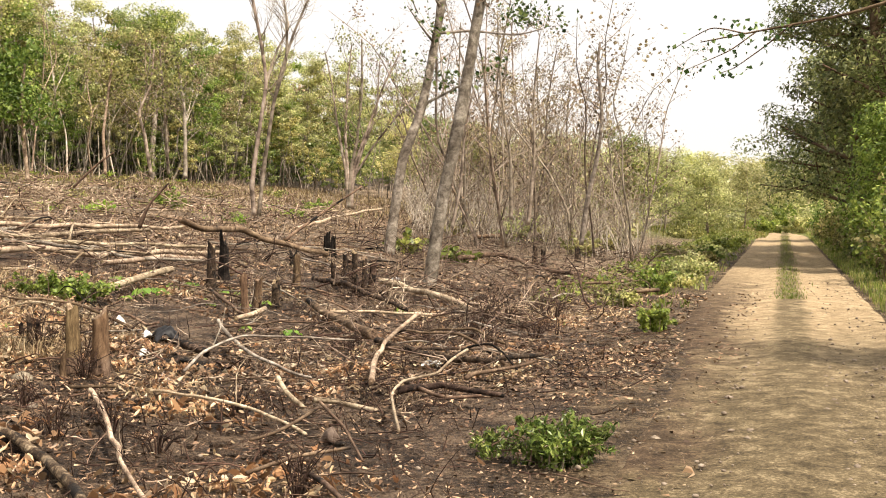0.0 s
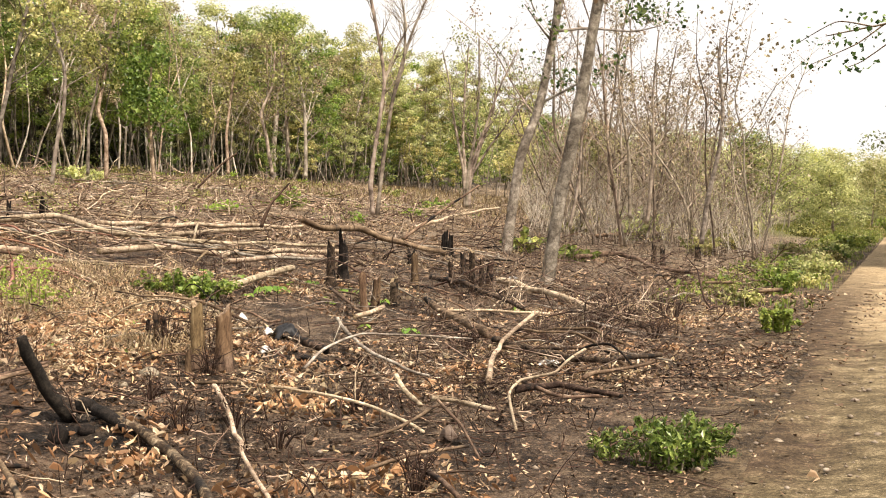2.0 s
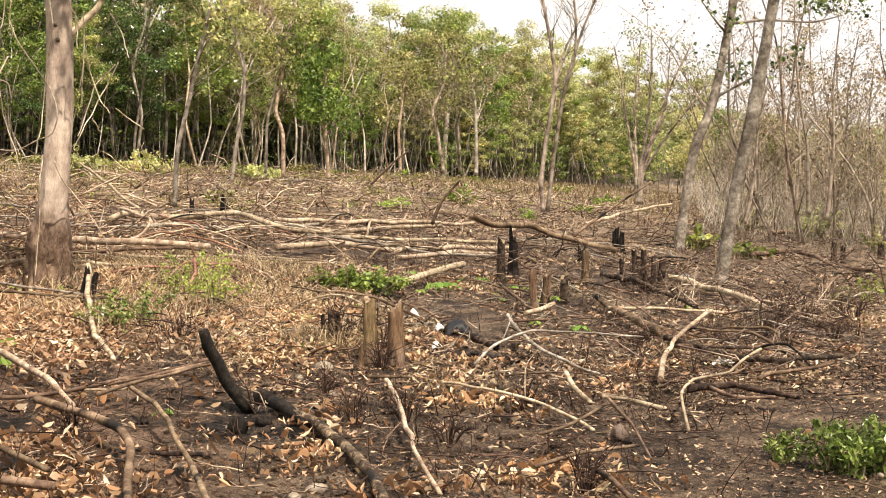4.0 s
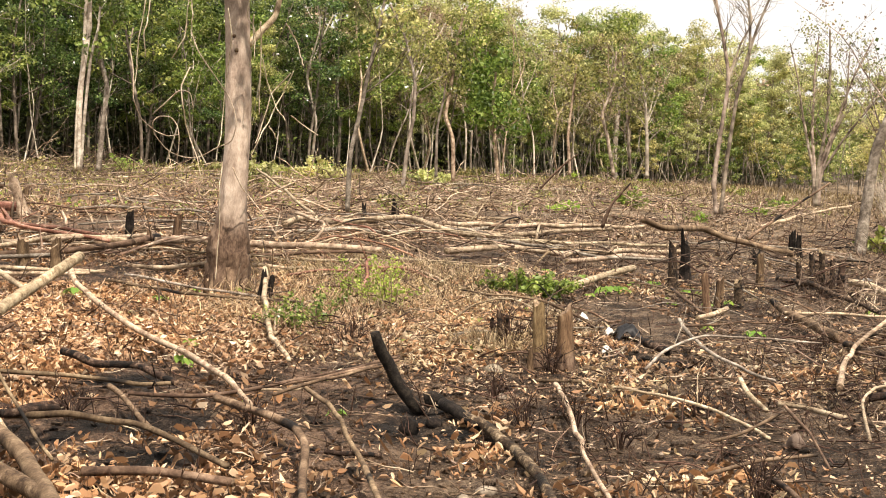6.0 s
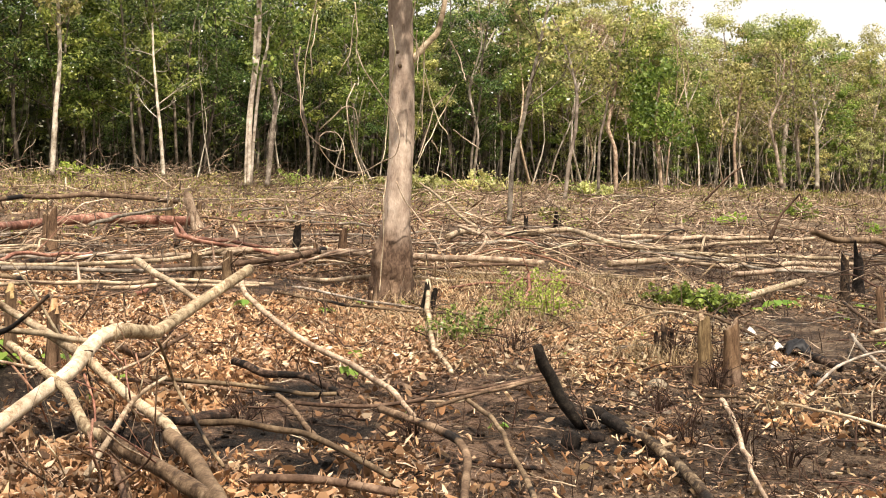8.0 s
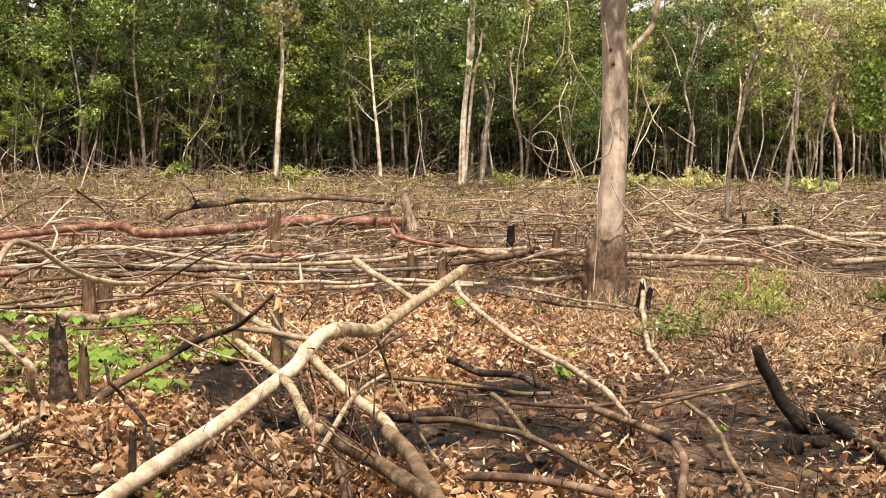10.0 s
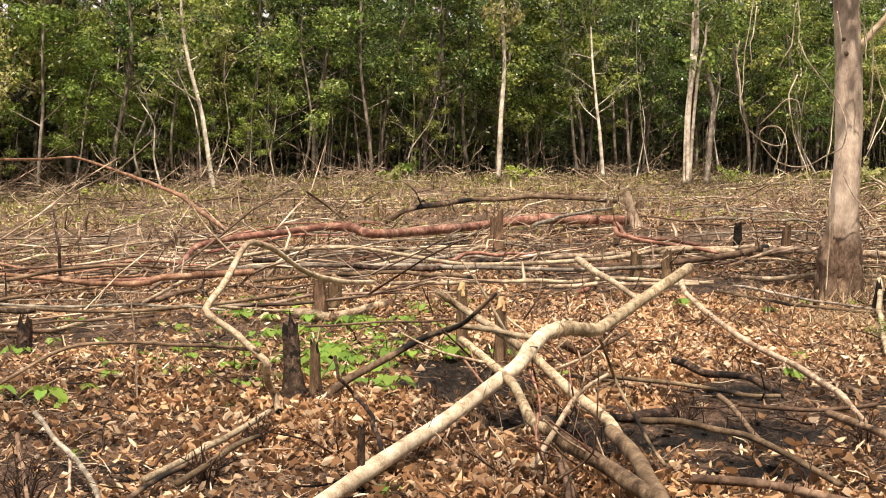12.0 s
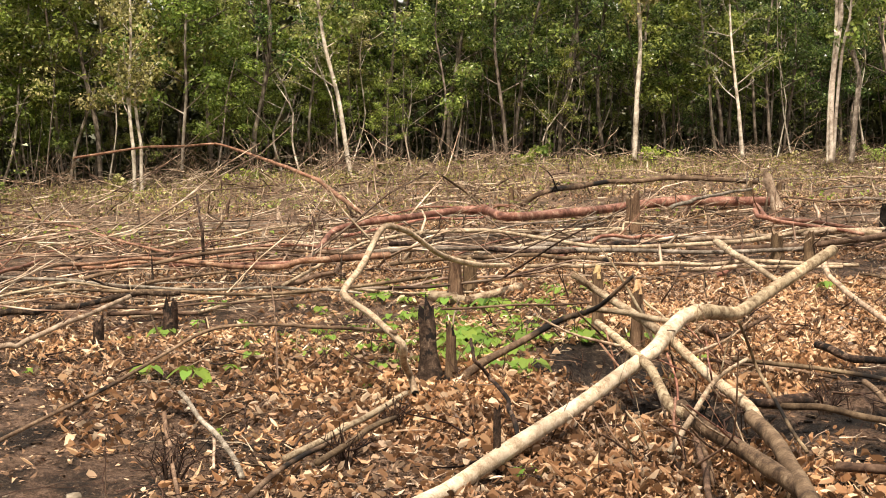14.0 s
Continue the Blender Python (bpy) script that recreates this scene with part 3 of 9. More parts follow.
def build_road():
    ys = np.concatenate([np.arange(-12, 30, 0.16), np.geomspace(30, 108, 90)])
    xs = np.linspace(-1.75, 1.75, 41)
    X, Y = np.meshgrid(xs, ys)
    edge = 0.20 * np.sin(0.9 * Y) + 0.16 * np.sin(2.7 * Y + 1 + X) + 0.10 * np.sin(7.1 * Y + 2 * X) + 0.06 * np.sin(17.0 * Y)
    X = X + edge * np.abs(X) / 1.75 + np.where(X < 0, 0.42 * np.clip((19 - Y) / 5, 0, 1) * np.abs(X) / 1.75, 0)
    rut = -0.035 * np.exp(-((np.abs(X - 0.1) - 0.75) / 0.28) ** 2) + 0.02 * np.exp(-((X - 0.1) / 0.25) ** 2)
    tiny = 0.003 * np.sin(6.1 * X + 2.2 * np.sin(3.1 * Y)) * np.sin(5.3 * Y + X)
    bend = np.clip(Y - 80, 0, 100) ** 2 * 0.004
    Z = terrain(X, Y) + 0.03 + rut + tiny - 0.10 * np.clip((np.abs(X) - 1.35 + np.where(X < 0, 0.42 * np.clip((19 - Y) / 5, 0, 1), 0)) / 0.4, 0, 1.5)
    v = np.stack([X - bend, Y, Z], -1).reshape(-1, 3)
    m, n = X.shape
    i, j = np.meshgrid(np.arange(m - 1), np.arange(n - 1), indexing="ij")
    f = np.stack([i * n + j, i * n + j + 1, (i + 1) * n + j + 1, (i + 1) * n + j], -1).reshape(-1, 4)
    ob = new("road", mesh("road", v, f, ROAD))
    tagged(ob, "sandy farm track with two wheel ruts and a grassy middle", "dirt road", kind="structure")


build_ground()
build_road()


# ---- trees ----
def grow(seed, h, r, low, limbs, reach, wander=0.25, rise=0.9, sub=2):
    """Trunk, limbs and twigs of a tree: tubes, and the points that carry leaves with their weight."""
    rng = np.random.default_rng(seed)
    ks = 6
    path = [np.array([0, 0, -0.15])]
    drift = rng.normal(0, wander * 0.25, 2)
    for k in range(1, ks + 1):
        drift = drift * 0.7 + rng.normal(0, wander * 0.5, 2)
        path.append(np.array([path[-1][0] + drift[0] * h / 12, path[-1][1] + drift[1] * h / 12, h * k / ks]))
    tubes = [tube(path, r, r * 0.22, 7, 14, 0.10, seed, profile=[(0, 1.25), (0.06, 1.0), (0.7, 0.6), (1, 0.2)])]
    line = spline(path, 60)
    tips = []
    for k in range(limbs):
        f = low + (0.97 - low) * (k + rng.uniform(0, 0.9)) / limbs
        b = line[int(f * 59)]
        a = k * 2.4 + rng.uniform(-0.6, 0.6)
        ln = reach * (1.15 - 0.65 * (f - low) / (1 - low)) * rng.uniform(0.6, 1.15)
        d = np.array([math.cos(a), math.sin(a), 0])
        q = [b, b + d * ln * 0.45 + (0, 0, ln * 0.35 * rise), b + d * ln + (0, 0, ln * rise * rng.uniform(0.5, 1.0))]
        rl = r * (0.5 - 0.3 * f)
        tubes.append(tube(q, rl, rl * 0.25, 4, 5, 0.08, seed + k + 1, caps=False))
        lp = spline(q, 12)
        tips += [(lp[i], 0.55) for i in (6, 8, 10, 11)]
        for s in range(sub):
            c = lp[rng.integers(4, 10)]
            e = d * 0.4 + rng.normal(0, 0.6, 3) + (0, 0, 0.35)
            e /= np.linalg.norm(e)
            l2 = ln * rng.uniform(0.3, 0.55)
            tubes.append(tube([c, c + e * l2 * 0.5 + rng.normal(0, 0.05, 3), c + e * l2], rl * 0.4, rl * 0.12, 3, 3, 0.05, seed + 50 + k * 3 + s, caps=False))
            tips += [(c + e * l2, 0.5), (c + e * l2 * 0.6, 0.4)]
    return tubes, tips, rng


def crown_points(tips, n, rng, puff, flat=0.75, keep=1.0):
    p = np.array([t[0] for t in tips])
    if keep < 1:
        # leaves gather in sprays on some of the twigs, with dark gaps between
        p = p[rng.permutation(len(p))[:max(4, int(keep * len(p)))]]
    i = rng.integers(0, len(p), n)
    size = rng.uniform(0.5, 1.3, len(p))[i][:, None]
    q = rng.normal(0, 1, (n, 3))
    q /= np.linalg.norm(q, axis=1)[:, None]
    q *= rng.uniform(0.25, 1.0, (n, 1)) ** 0.5
    out = q.copy()
    q[:, 2] *= flat
    return np.hstack([p[i] + q * puff * size, out])


def sub_step(kw):
    """Twigs that grow() sets on each limb."""
    return kw.get("sub", 2)


def make_tree(name, label, seed, h, r, low, limbs, reach, nleaf, size, puff, leaf_mat, bark_mat, at=(0, 0, 0), group="", category="tree", spray=(0.75, 1.0), **kw):
    ob = thing(name, label, category, at, group)
    tubes, tips, rng = grow(seed, h, r, low, limbs, reach, **kw)
    trunk = part("trunk", tubes[0], bark_mat, ob)
    thick = 1 + sub_step(kw)
    for t in tubes[1:1 + 3 * thick:thick]:
        part("limb", t, bark_mat, trunk)
    rest = [t for i, t in enumerate(tubes[1:]) if i % thick or i >= 3 * thick]
    tagged(part("branching", merge(*rest), bark_mat, ob), kind="stuff")
    if nleaf:
        part("crown", leaves(crown_points(tips, nleaf, rng, puff, *spray), size, rng, up=1.0, simple=True, wide=0.36), leaf_mat, ob, smooth=False)
    return ob


def on_ground(x, y, turn=0.0, size=1.0, sink=0.0, tilt=(0.0, 0.0)):
    return pose(x, y, gz(x, y) - sink, tilt[0], tilt[1], turn) @ Matrix.Diagonal((size, size, size, 1))


def place_all(protos, spots):
    """The first spot of each prototype takes the prototype itself, the rest copies of it."""
    used = set()
    for k, m in spots:
        ob = protos[k]
        if k in used:
            copy_thing(ob, m)
        else:
            used.add(k)
            ob.matrix_basis = m


def join_all(name, label, category, protos, spots):
    """Copies of the prototypes joined into one mesh for each material; the prototypes themselves go."""
    heaps = {}
    for ob in protos:
        for c in ob.children_recursive:
            me = c.data
            co = np.empty(3 * len(me.vertices))
            me.vertices.foreach_get("co", co)
            heaps.setdefault(ob.name, []).append((me.materials[0], co.reshape(-1, 3), [tuple(p.vertices) for p in me.polygons], c.name.split(".")[0]))
    sums = {}
    for k, m in spots:
        a = np.array(m)
        for mat, co, faces, kind in heaps[protos[k].name]:
            if kind == "branching":
                continue
            v, f = sums.setdefault(mat.name, (mat, [], [0], []))[1:2] + sums[mat.name][3:4]
            n = sums[mat.name][2]
            v.append(co @ a[:3, :3].T + a[:3, 3])
            f.extend([tuple(i + n[0] for i in q) for q in faces])
            n[0] += len(co)
    for ob in protos:
        for c in list(ob.children_recursive):
            bpy.data.objects.remove(c)
        bpy.data.objects.remove(ob)
    for mat, v, n, f in sums.values():
        tagged(new(name, mesh(name, np.vstack(v), f, mat, False)), label, category, kind="stuff")


def build_forest():
    kinds = [
        ("slender forest tree with a mid-green leafy crown", LEAF_GREEN, 9.0, 0.085, 0.24, 15, 1.9),
        ("slender forest tree with fresh bright green leaves", LEAF_BRIGHT, 7.4, 0.07, 0.22, 14, 1.6),
        ("forest tree with a dense dark green crown", LEAF_DARK, 9.6, 0.11, 0.22, 17, 2.1),
        ("thin forest tree with dull olive foliage", LEAF_OLIVE, 8.4, 0.07, 0.26, 13, 1.7),
        ("half-withered forest tree with brown leaves", LEAF_BROWN, 7.8, 0.07, 0.38, 11, 1.5),
        ("low forest tree leafy almost to the ground", LEAF_GREEN, 5.6, 0.06, 0.12, 12, 1.6),
        ("tall forest tree with dark green foliage clumps", LEAF_DARK, 10.6, 0.12, 0.28, 16, 2.3),
        ("slim forest tree with pale yellowish green leaves", LEAF_HAZY, 9.4, 0.075, 0.34, 14, 1.8),
        ("slender forest tree with a mid-green leafy crown", LEAF_GREEN, 8.3, 0.08, 0.20, 15, 2.0),
    ]
    protos = []
    for light in (False, True):
        for k, (label, lm, h, r, low, limbs, reach) in enumerate(kinds):
            n, size = (1000, 0.245) if light else (3900, 0.129)
            if lm is LEAF_BROWN:
                n //= 2
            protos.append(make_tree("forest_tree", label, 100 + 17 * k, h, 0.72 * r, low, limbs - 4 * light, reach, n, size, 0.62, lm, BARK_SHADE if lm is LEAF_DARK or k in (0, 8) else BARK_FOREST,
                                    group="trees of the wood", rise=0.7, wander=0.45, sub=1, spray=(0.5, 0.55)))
    rng = np.random.default_rng(5)
    single, behind = [], []
    for row, (x0, gap, jit) in enumerate([(-38.8, 1.5, 0.9), (-40.8, 1.5, 1.0), (-43.2, 1.75, 1.1), (-46.0, 2.1, 1.2)]):
        y = -8.0
        while y < 112:
            x = x0 + rng.normal(0, jit) + (5.0 if y > 70 else 0.0) * (y - 70) / 40
            far = [0.0, 0.24, 0.0, 0.20, 0.16, 0.04, 0.0, 0.36, 0.0]
            near = [0.18, 0.24, 0.10, 0.18, 0.0, 0.06, 0.04, 0.10, 0.10]
            dark = [0.20, 0.06, 0.36, 0.05, 0.0, 0.02, 0.18, 0.01, 0.12]
            k = int(rng.choice(9, p=far if y > 47 else dark if y > 12.5 else near))
            s = rng.uniform(0.85, 1.2) * (1.0 if row else 0.92)
            s *= 1.12 if y > 47 else 1.0
            m = on_ground(x, y, rng.uniform(0, 360), s, 0.0, (rng.normal(0, 2.5), rng.normal(0, 2.5)))
            (behind if row > 1 else single).append((k + 9 * (row > 1), m))
            y += gap * rng.uniform(0.6, 1.5) * (1 + max(0, y - 50) * 0.008)
    for k in range(34):
        y = rng.uniform(-6, 92) if k < 18 else rng.uniform(40, 92)
        single.append((int(rng.choice([5, 1, 3, 7])), on_ground(-39.3 + rng.normal(0, 1.0), y, rng.uniform(0, 360), rng.uniform(0.38, 0.72))))
    for k in range(64):
        y = rng.uniform(-7, 44)
        single.append((int(rng.choice([5, 8, 1, 3] if y < 12.5 else [8, 0, 2, 2])), on_ground(-40.6 + rng.normal(0, 1.0), y, rng.uniform(0, 360), rng.uniform(0.36, 0.7))))
    for k in range(90):
        f = rng.uniform(0, 1)
        x, y = -37 + 27 * f + rng.normal(0, 1.5), 84 + 12 * f + abs(rng.normal(0, 5))
        behind.append((9 + int(rng.choice([0, 1, 3, 5, 7, 7])), on_ground(x, y, rng.uniform(0, 360), rng.uniform(0.55, 0.85) * (1 - 0.35 * f))))
    for k in range(28):
        y = rng.uniform(58, 84)
        x = rng.uniform(-35, -14) - 0.1 * (y - 58)
        behind.append((9 + int(rng.choice([5, 5, 7, 3])), on_ground(x, y, rng.uniform(0, 360), rng.uniform(0.22, 0.5) * (1 + 0.02 * (y - 58)))))
    place_all(protos[:9], single)
    join_all("inner_wood", "trees close together inside the wood", "woods", protos[9:], [(k - 9, m) for k, m in behind])


def build_understorey():
    """Thin poles between the trees, and the leafy depth of the wood, shade in its colour."""
    rng = np.random.default_rng(8)
    geos = []
    for k in range(520):
        x, y = -38.2 - abs(rng.normal(0, 3.4)), rng.uniform(-8, 100)
        h = rng.uniform(2.2, 5.5)
        z = gz(x, y)
        w = rng.normal(0, 0.22, (2, 2))
        p = [(x, y, z - 0.1), (x + w[0][0], y + w[0][1], z + h * 0.5), (x + w[0][0] + w[1][0], y + w[0][1] + w[1][1], z + h)]
        geos.append(tube(p, rng.uniform(0.014, 0.04), 0.009, 3, 5, 0.05, k, caps=False))
    slim = []
    for k in range(190):
        x, y = -37.9 - abs(rng.normal(0, 1.3)), rng.uniform(-6, 96)
        if y < 56 and k % 3:
            continue
        h, z = rng.uniform(2.5, 6.5), gz(x, y)
        w = rng.normal(0, 0.35, (3, 2))
        w = np.cumsum(w, 0)
        p = [(x, y, z - 0.1)] + [(x + w[i][0], y + w[i][1], z + h * (i + 1) / 3) for i in range(3)]
        r = rng.uniform(0.022, 0.045)
        slim.append(tube(p, r, r * 0.4, 5, 9, 0.05, k, caps=False))
        line = spline(p, 12)
        for i in range(4):
            c = line[rng.integers(4, 11)]
            d = np.array([rng.normal(0, 0.6), rng.normal(0, 0.6), rng.uniform(0.4, 1.2)])
            slim.append(tube([c, c + d * 0.7 + rng.normal(0, 0.1, 3), c + d * rng.uniform(1.0, 1.8)], r * 0.4, 0.006, 3, 5, 0.05, k + i, caps=False))
    v, f = merge(*slim)
    tagged(new("slim_stems", mesh("slim_stems", v, f, BARK_SLIM)), "slim pale forked stems along the edge of the wood", "saplings", kind="stuff")
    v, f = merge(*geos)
    tagged(new("sapling_poles", mesh("sapling_poles", v, f, BARK_SHADE)), "thin saplings standing close under the trees, bark darkened for shade", "saplings", kind="stuff")
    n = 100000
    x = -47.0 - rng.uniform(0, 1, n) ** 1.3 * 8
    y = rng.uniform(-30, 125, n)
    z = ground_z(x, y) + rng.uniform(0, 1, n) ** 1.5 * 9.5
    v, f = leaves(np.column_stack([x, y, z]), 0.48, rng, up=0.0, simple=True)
    tagged(new("deep_woods", mesh("deep_woods", v, f, LEAF_DEEP, False)), "leafy depth of the wood, its shade put into the leaf colour", "woods", kind="stuff")
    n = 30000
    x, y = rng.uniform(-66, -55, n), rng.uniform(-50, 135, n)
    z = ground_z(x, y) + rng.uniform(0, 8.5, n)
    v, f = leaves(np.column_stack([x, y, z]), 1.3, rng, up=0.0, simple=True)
    tagged(new("deep_woods", mesh("deep_woods", v, f, LEAF_DEEP, False)), "trees deep inside the wood, leaf colour darkened for shade", "woods", kind="stuff")
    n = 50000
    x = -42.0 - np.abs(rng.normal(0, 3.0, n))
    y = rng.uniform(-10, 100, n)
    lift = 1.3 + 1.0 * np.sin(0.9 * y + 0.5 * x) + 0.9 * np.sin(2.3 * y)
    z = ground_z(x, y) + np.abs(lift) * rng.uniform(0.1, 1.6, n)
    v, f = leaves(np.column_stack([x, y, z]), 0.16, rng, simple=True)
    tagged(new("undergrowth", mesh("undergrowth", v, f, LEAF_DEEP, False)), "leafy undergrowth between the trunks, leaf colour darkened for shade", "undergrowth", kind="stuff")
    n = 11000
    x = -38.3 - np.abs(rng.normal(0, 2.2, n))
    y = rng.uniform(-8, 95, n)
    g = np.sin(1.7 * y) + np.sin(0.61 * y + 2) > np.where(y < 42, 1.0, 0.1)
    x, y = x[g], y[g]
    z = ground_z(x, y) + rng.uniform(0, 1, len(x)) ** 1.6 * 1.6
    v, f = leaves(np.column_stack([x, y, z]), 0.13, rng, simple=True)
    tagged(new("undergrowth", mesh("undergrowth", v, f, LEAF_GREEN, False)), "low green undergrowth along the foot of the wood", "undergrowth", kind="stuff")


build_forest()
build_understorey()


def line_tree(name, label, stems, bark_mat, twigs=0, twig_len=1.2, nleaf=0, size=0.12, puff=0.4, leaf_mat=None, seed=0, category="tree", sides=9, from_f=0.45, upward=0.9):
    """A tree whose stems follow given lines; stems: (points, foot radius, top radius)."""
    rng = np.random.default_rng(seed)
    o = np.array(stems[0][0][0], float)
    ob = thing(name, label, category, tuple(o))
    tips, geos = [], []
    for k, (pts, r0, r1) in enumerate(stems):
        p = np.array(pts, float) - o
        if k == 0 or np.linalg.norm(p[0]) < 1.5:
            p[0][2] -= 0.15
        part("trunk" if k == 0 else "stem", tube(p, r0, r1, sides, 30, 0.07, seed + k, knots=0.3, wobble=0.05), bark_mat, ob)
        line = spline(p, 40)
        for j in range(twigs):
            f = from_f + (1 - from_f) * (j + rng.uniform(0, 1)) / twigs
            b = line[min(39, int(f * 39))]
            a = rng.uniform(0, 2 * np.pi)
            d = np.array([math.cos(a), math.sin(a), upward * rng.uniform(0.5, 1.5)])
            d /= np.linalg.norm(d)
            l = twig_len * rng.uniform(0.4, 1.2) * (1.15 - 0.6 * f)
            r = (r0 + (r1 - r0) * f) * 0.4
            e = b + d * l + rng.normal(0, 0.06, 3)
            geos.append(tube([b, b + d * l * 0.5 + rng.normal(0, 0.08, 3), e], r, r * 0.3, 5, 6, 0.05, seed + 20 + j))
            tips += [(e, 1), (b + d * l * 0.6, 1)]
            for q in range(4):
                d2 = d + rng.normal(0, 0.55, 3)
                c = b + d * l * rng.uniform(0.35, 0.9)
                e2 = c + d2 / np.linalg.norm(d2) * l * 0.5
                geos.append(tube([c, (c + e2) / 2 + rng.normal(0, 0.05 * l, 3), e2], max(0.005, r * 0.38), 0.003, 3, 4, 0.04, seed + 90 + j))
                tips.append((e2, 1))
    if geos:
        tagged(part("branching", merge(*geos), bark_mat, ob), kind="stuff")
    if nleaf:
        part("foliage", leaves(crown_points(tips, int(nleaf * 1.7), rng, puff), size * 0.78, rng, up=0.2, droop=0.6, wide=0.38), leaf_mat, ob, smooth=False)
    return ob


# ---- logs, stumps, plants ----
def log(name, label, pts, r0, r1, mat, cuts=(1, 1), knots=0.6, branches=0, seed=None, tail=None, group=""):
    """A felled stem or branch along pts, with cut ends and stubs of side branches."""
    seed = int(abs(pts[0][0] * 131 + pts[0][1] * 57 + pts[-1][0] * 17) * 10) % 9973 if seed is None else seed
    rng = np.random.default_rng(seed)
    o = np.array(pts[0], float)
    p = np.array(pts, float) - o
    sides = 10 if max(r0, r1) > 0.045 else 6
    burnt = mat is CHAR or mat is BARK_BURNT
    length = np.linalg.norm(np.diff(p, axis=0), axis=1).sum()
    rings = int(np.clip(length / (1.1 * max(r0, r1)), 10, 60)) if burnt else 0
    ob = new(name, mesh(name, *tube(p, r0, r1, 11 if burnt else sides, rings, 0.05, seed, knots=knots, wobble=0.16 if length > 1.2 or burnt else 0.10), mat))
    ob.location = tuple(o)
    tagged(ob, label, "log" if max(r0, r1) > 0.03 else "stick", group)
    for c, a, b, r in ((cuts[0], p[0], p[1], r0), (cuts[1], p[-1], p[-2], r1)):
        if c and r > 0.025:
            part("cut_end", disc(a, a - b, r * 0.97, 9, seed), CHAR if c == 2 else (CUT_WOOD if c == 3 else WEATHERED_CUT), ob, "charred end" if c == 2 else "pale cut end", False)
    if tail:
        part("upper_stem", tube(np.array(tail[0], float) - o, tail[1], tail[2], 12, 26, 0.035, seed + 7, knots=knots, wobble=0.06), tail[3], ob, tail[4])
    line = spline(p, 30)
    for k in range(branches):
        b = line[rng.integers(4, 28)]
        d = rng.normal(0, 1, 3)
        d[2] = abs(d[2]) + 0.4
        d /= np.linalg.norm(d)
        l = rng.uniform(0.25, 0.8)
        r = 0.4 * (r0 + r1) / 2
        part("side_branch", tube([b, b + d * l * 0.6, b + d * l + rng.normal(0, 0.08, 3)], r, r * 0.35, 6, 6, 0.08, seed + k + 1), mat, ob)
    return ob


def stump(label, at, h, r, mat, lean=(0, 0), cut=0, flare=1.35, slant=0.25, name="stump", group="stumps in the field"):
    """A sapling cut off above the ground with a slanting, splintered top."""
    seed = int(abs(at[0] * 313 + at[1] * 171)) % 9973
    rng = np.random.default_rng(seed)
    x, y = at
    ob = thing(name, label, "stump", (x, y, gz(x, y)), group)
    n, s = 9, 11
    g = np.linspace(0, 2 * np.pi, s, endpoint=False)
    lumps = 1 + (0.24 if cut == 2 else 0.18) * rng.normal(0, 1, s)
    v = []
    dirn = rng.uniform(0, 2 * np.pi)
    for i in range(n):
        f = i / (n - 1)
        rr = r * (flare + (1 - flare) * min(1, f * 2.2)) * (1.05 - 0.22 * f) * lumps * (1 + 0.05 * rng.normal(0, 1, s))
        z = -0.08 + (h + 0.08) * f
        top = slant * r * 2 * f ** 3 * np.cos(g - dirn) + (rng.uniform(-0.6, 0.7, s) * r * (1.0 + 1.8 * (cut == 2) - 0.85 * (cut == 1)) * (f == 1))
        v += [(lean[0] * f + math.cos(q) * a, lean[1] * f + math.sin(q) * a, z + t) for q, a, t in zip(g, rr, top)]
    fc = [(i * s + j, i * s + (j + 1) % s, (i + 1) * s + (j + 1) % s, (i + 1) * s + j) for i in range(n - 1) for j in range(s)]
    part("bark", (v, fc), mat, ob, smooth=mat is not CHAR)
    rim = v[-s:]
    cx = tuple(sum(p[k] for p in rim) / s - (0.35 * r if k == 2 else 0) for k in range(3))
    part("cut_top", (rim + [cx], [(j, (j + 1) % s, s) for j in range(s)]), (WEATHERED_CUT, CUT_WOOD, CHAR)[cut], ob, ("weathered splintered top", "pale fresh slanting cut", "charred hollow top")[cut], False)
    if cut == 1:
        # the top hewn to a bare blunt point
        c = np.array(cx) - (0, 0, 0.3 * r)
        part("hewn_tip", tube([c, c + (0.05 * r, 0, 1.1 * r), c + (0.15 * r, 0.1 * r, 2.3 * r)], 0.9 * r, 0.42 * r, 9, 6, 0.07, seed), CUT_WOOD, ob, "fresh orange hewn wood", False)
    return ob


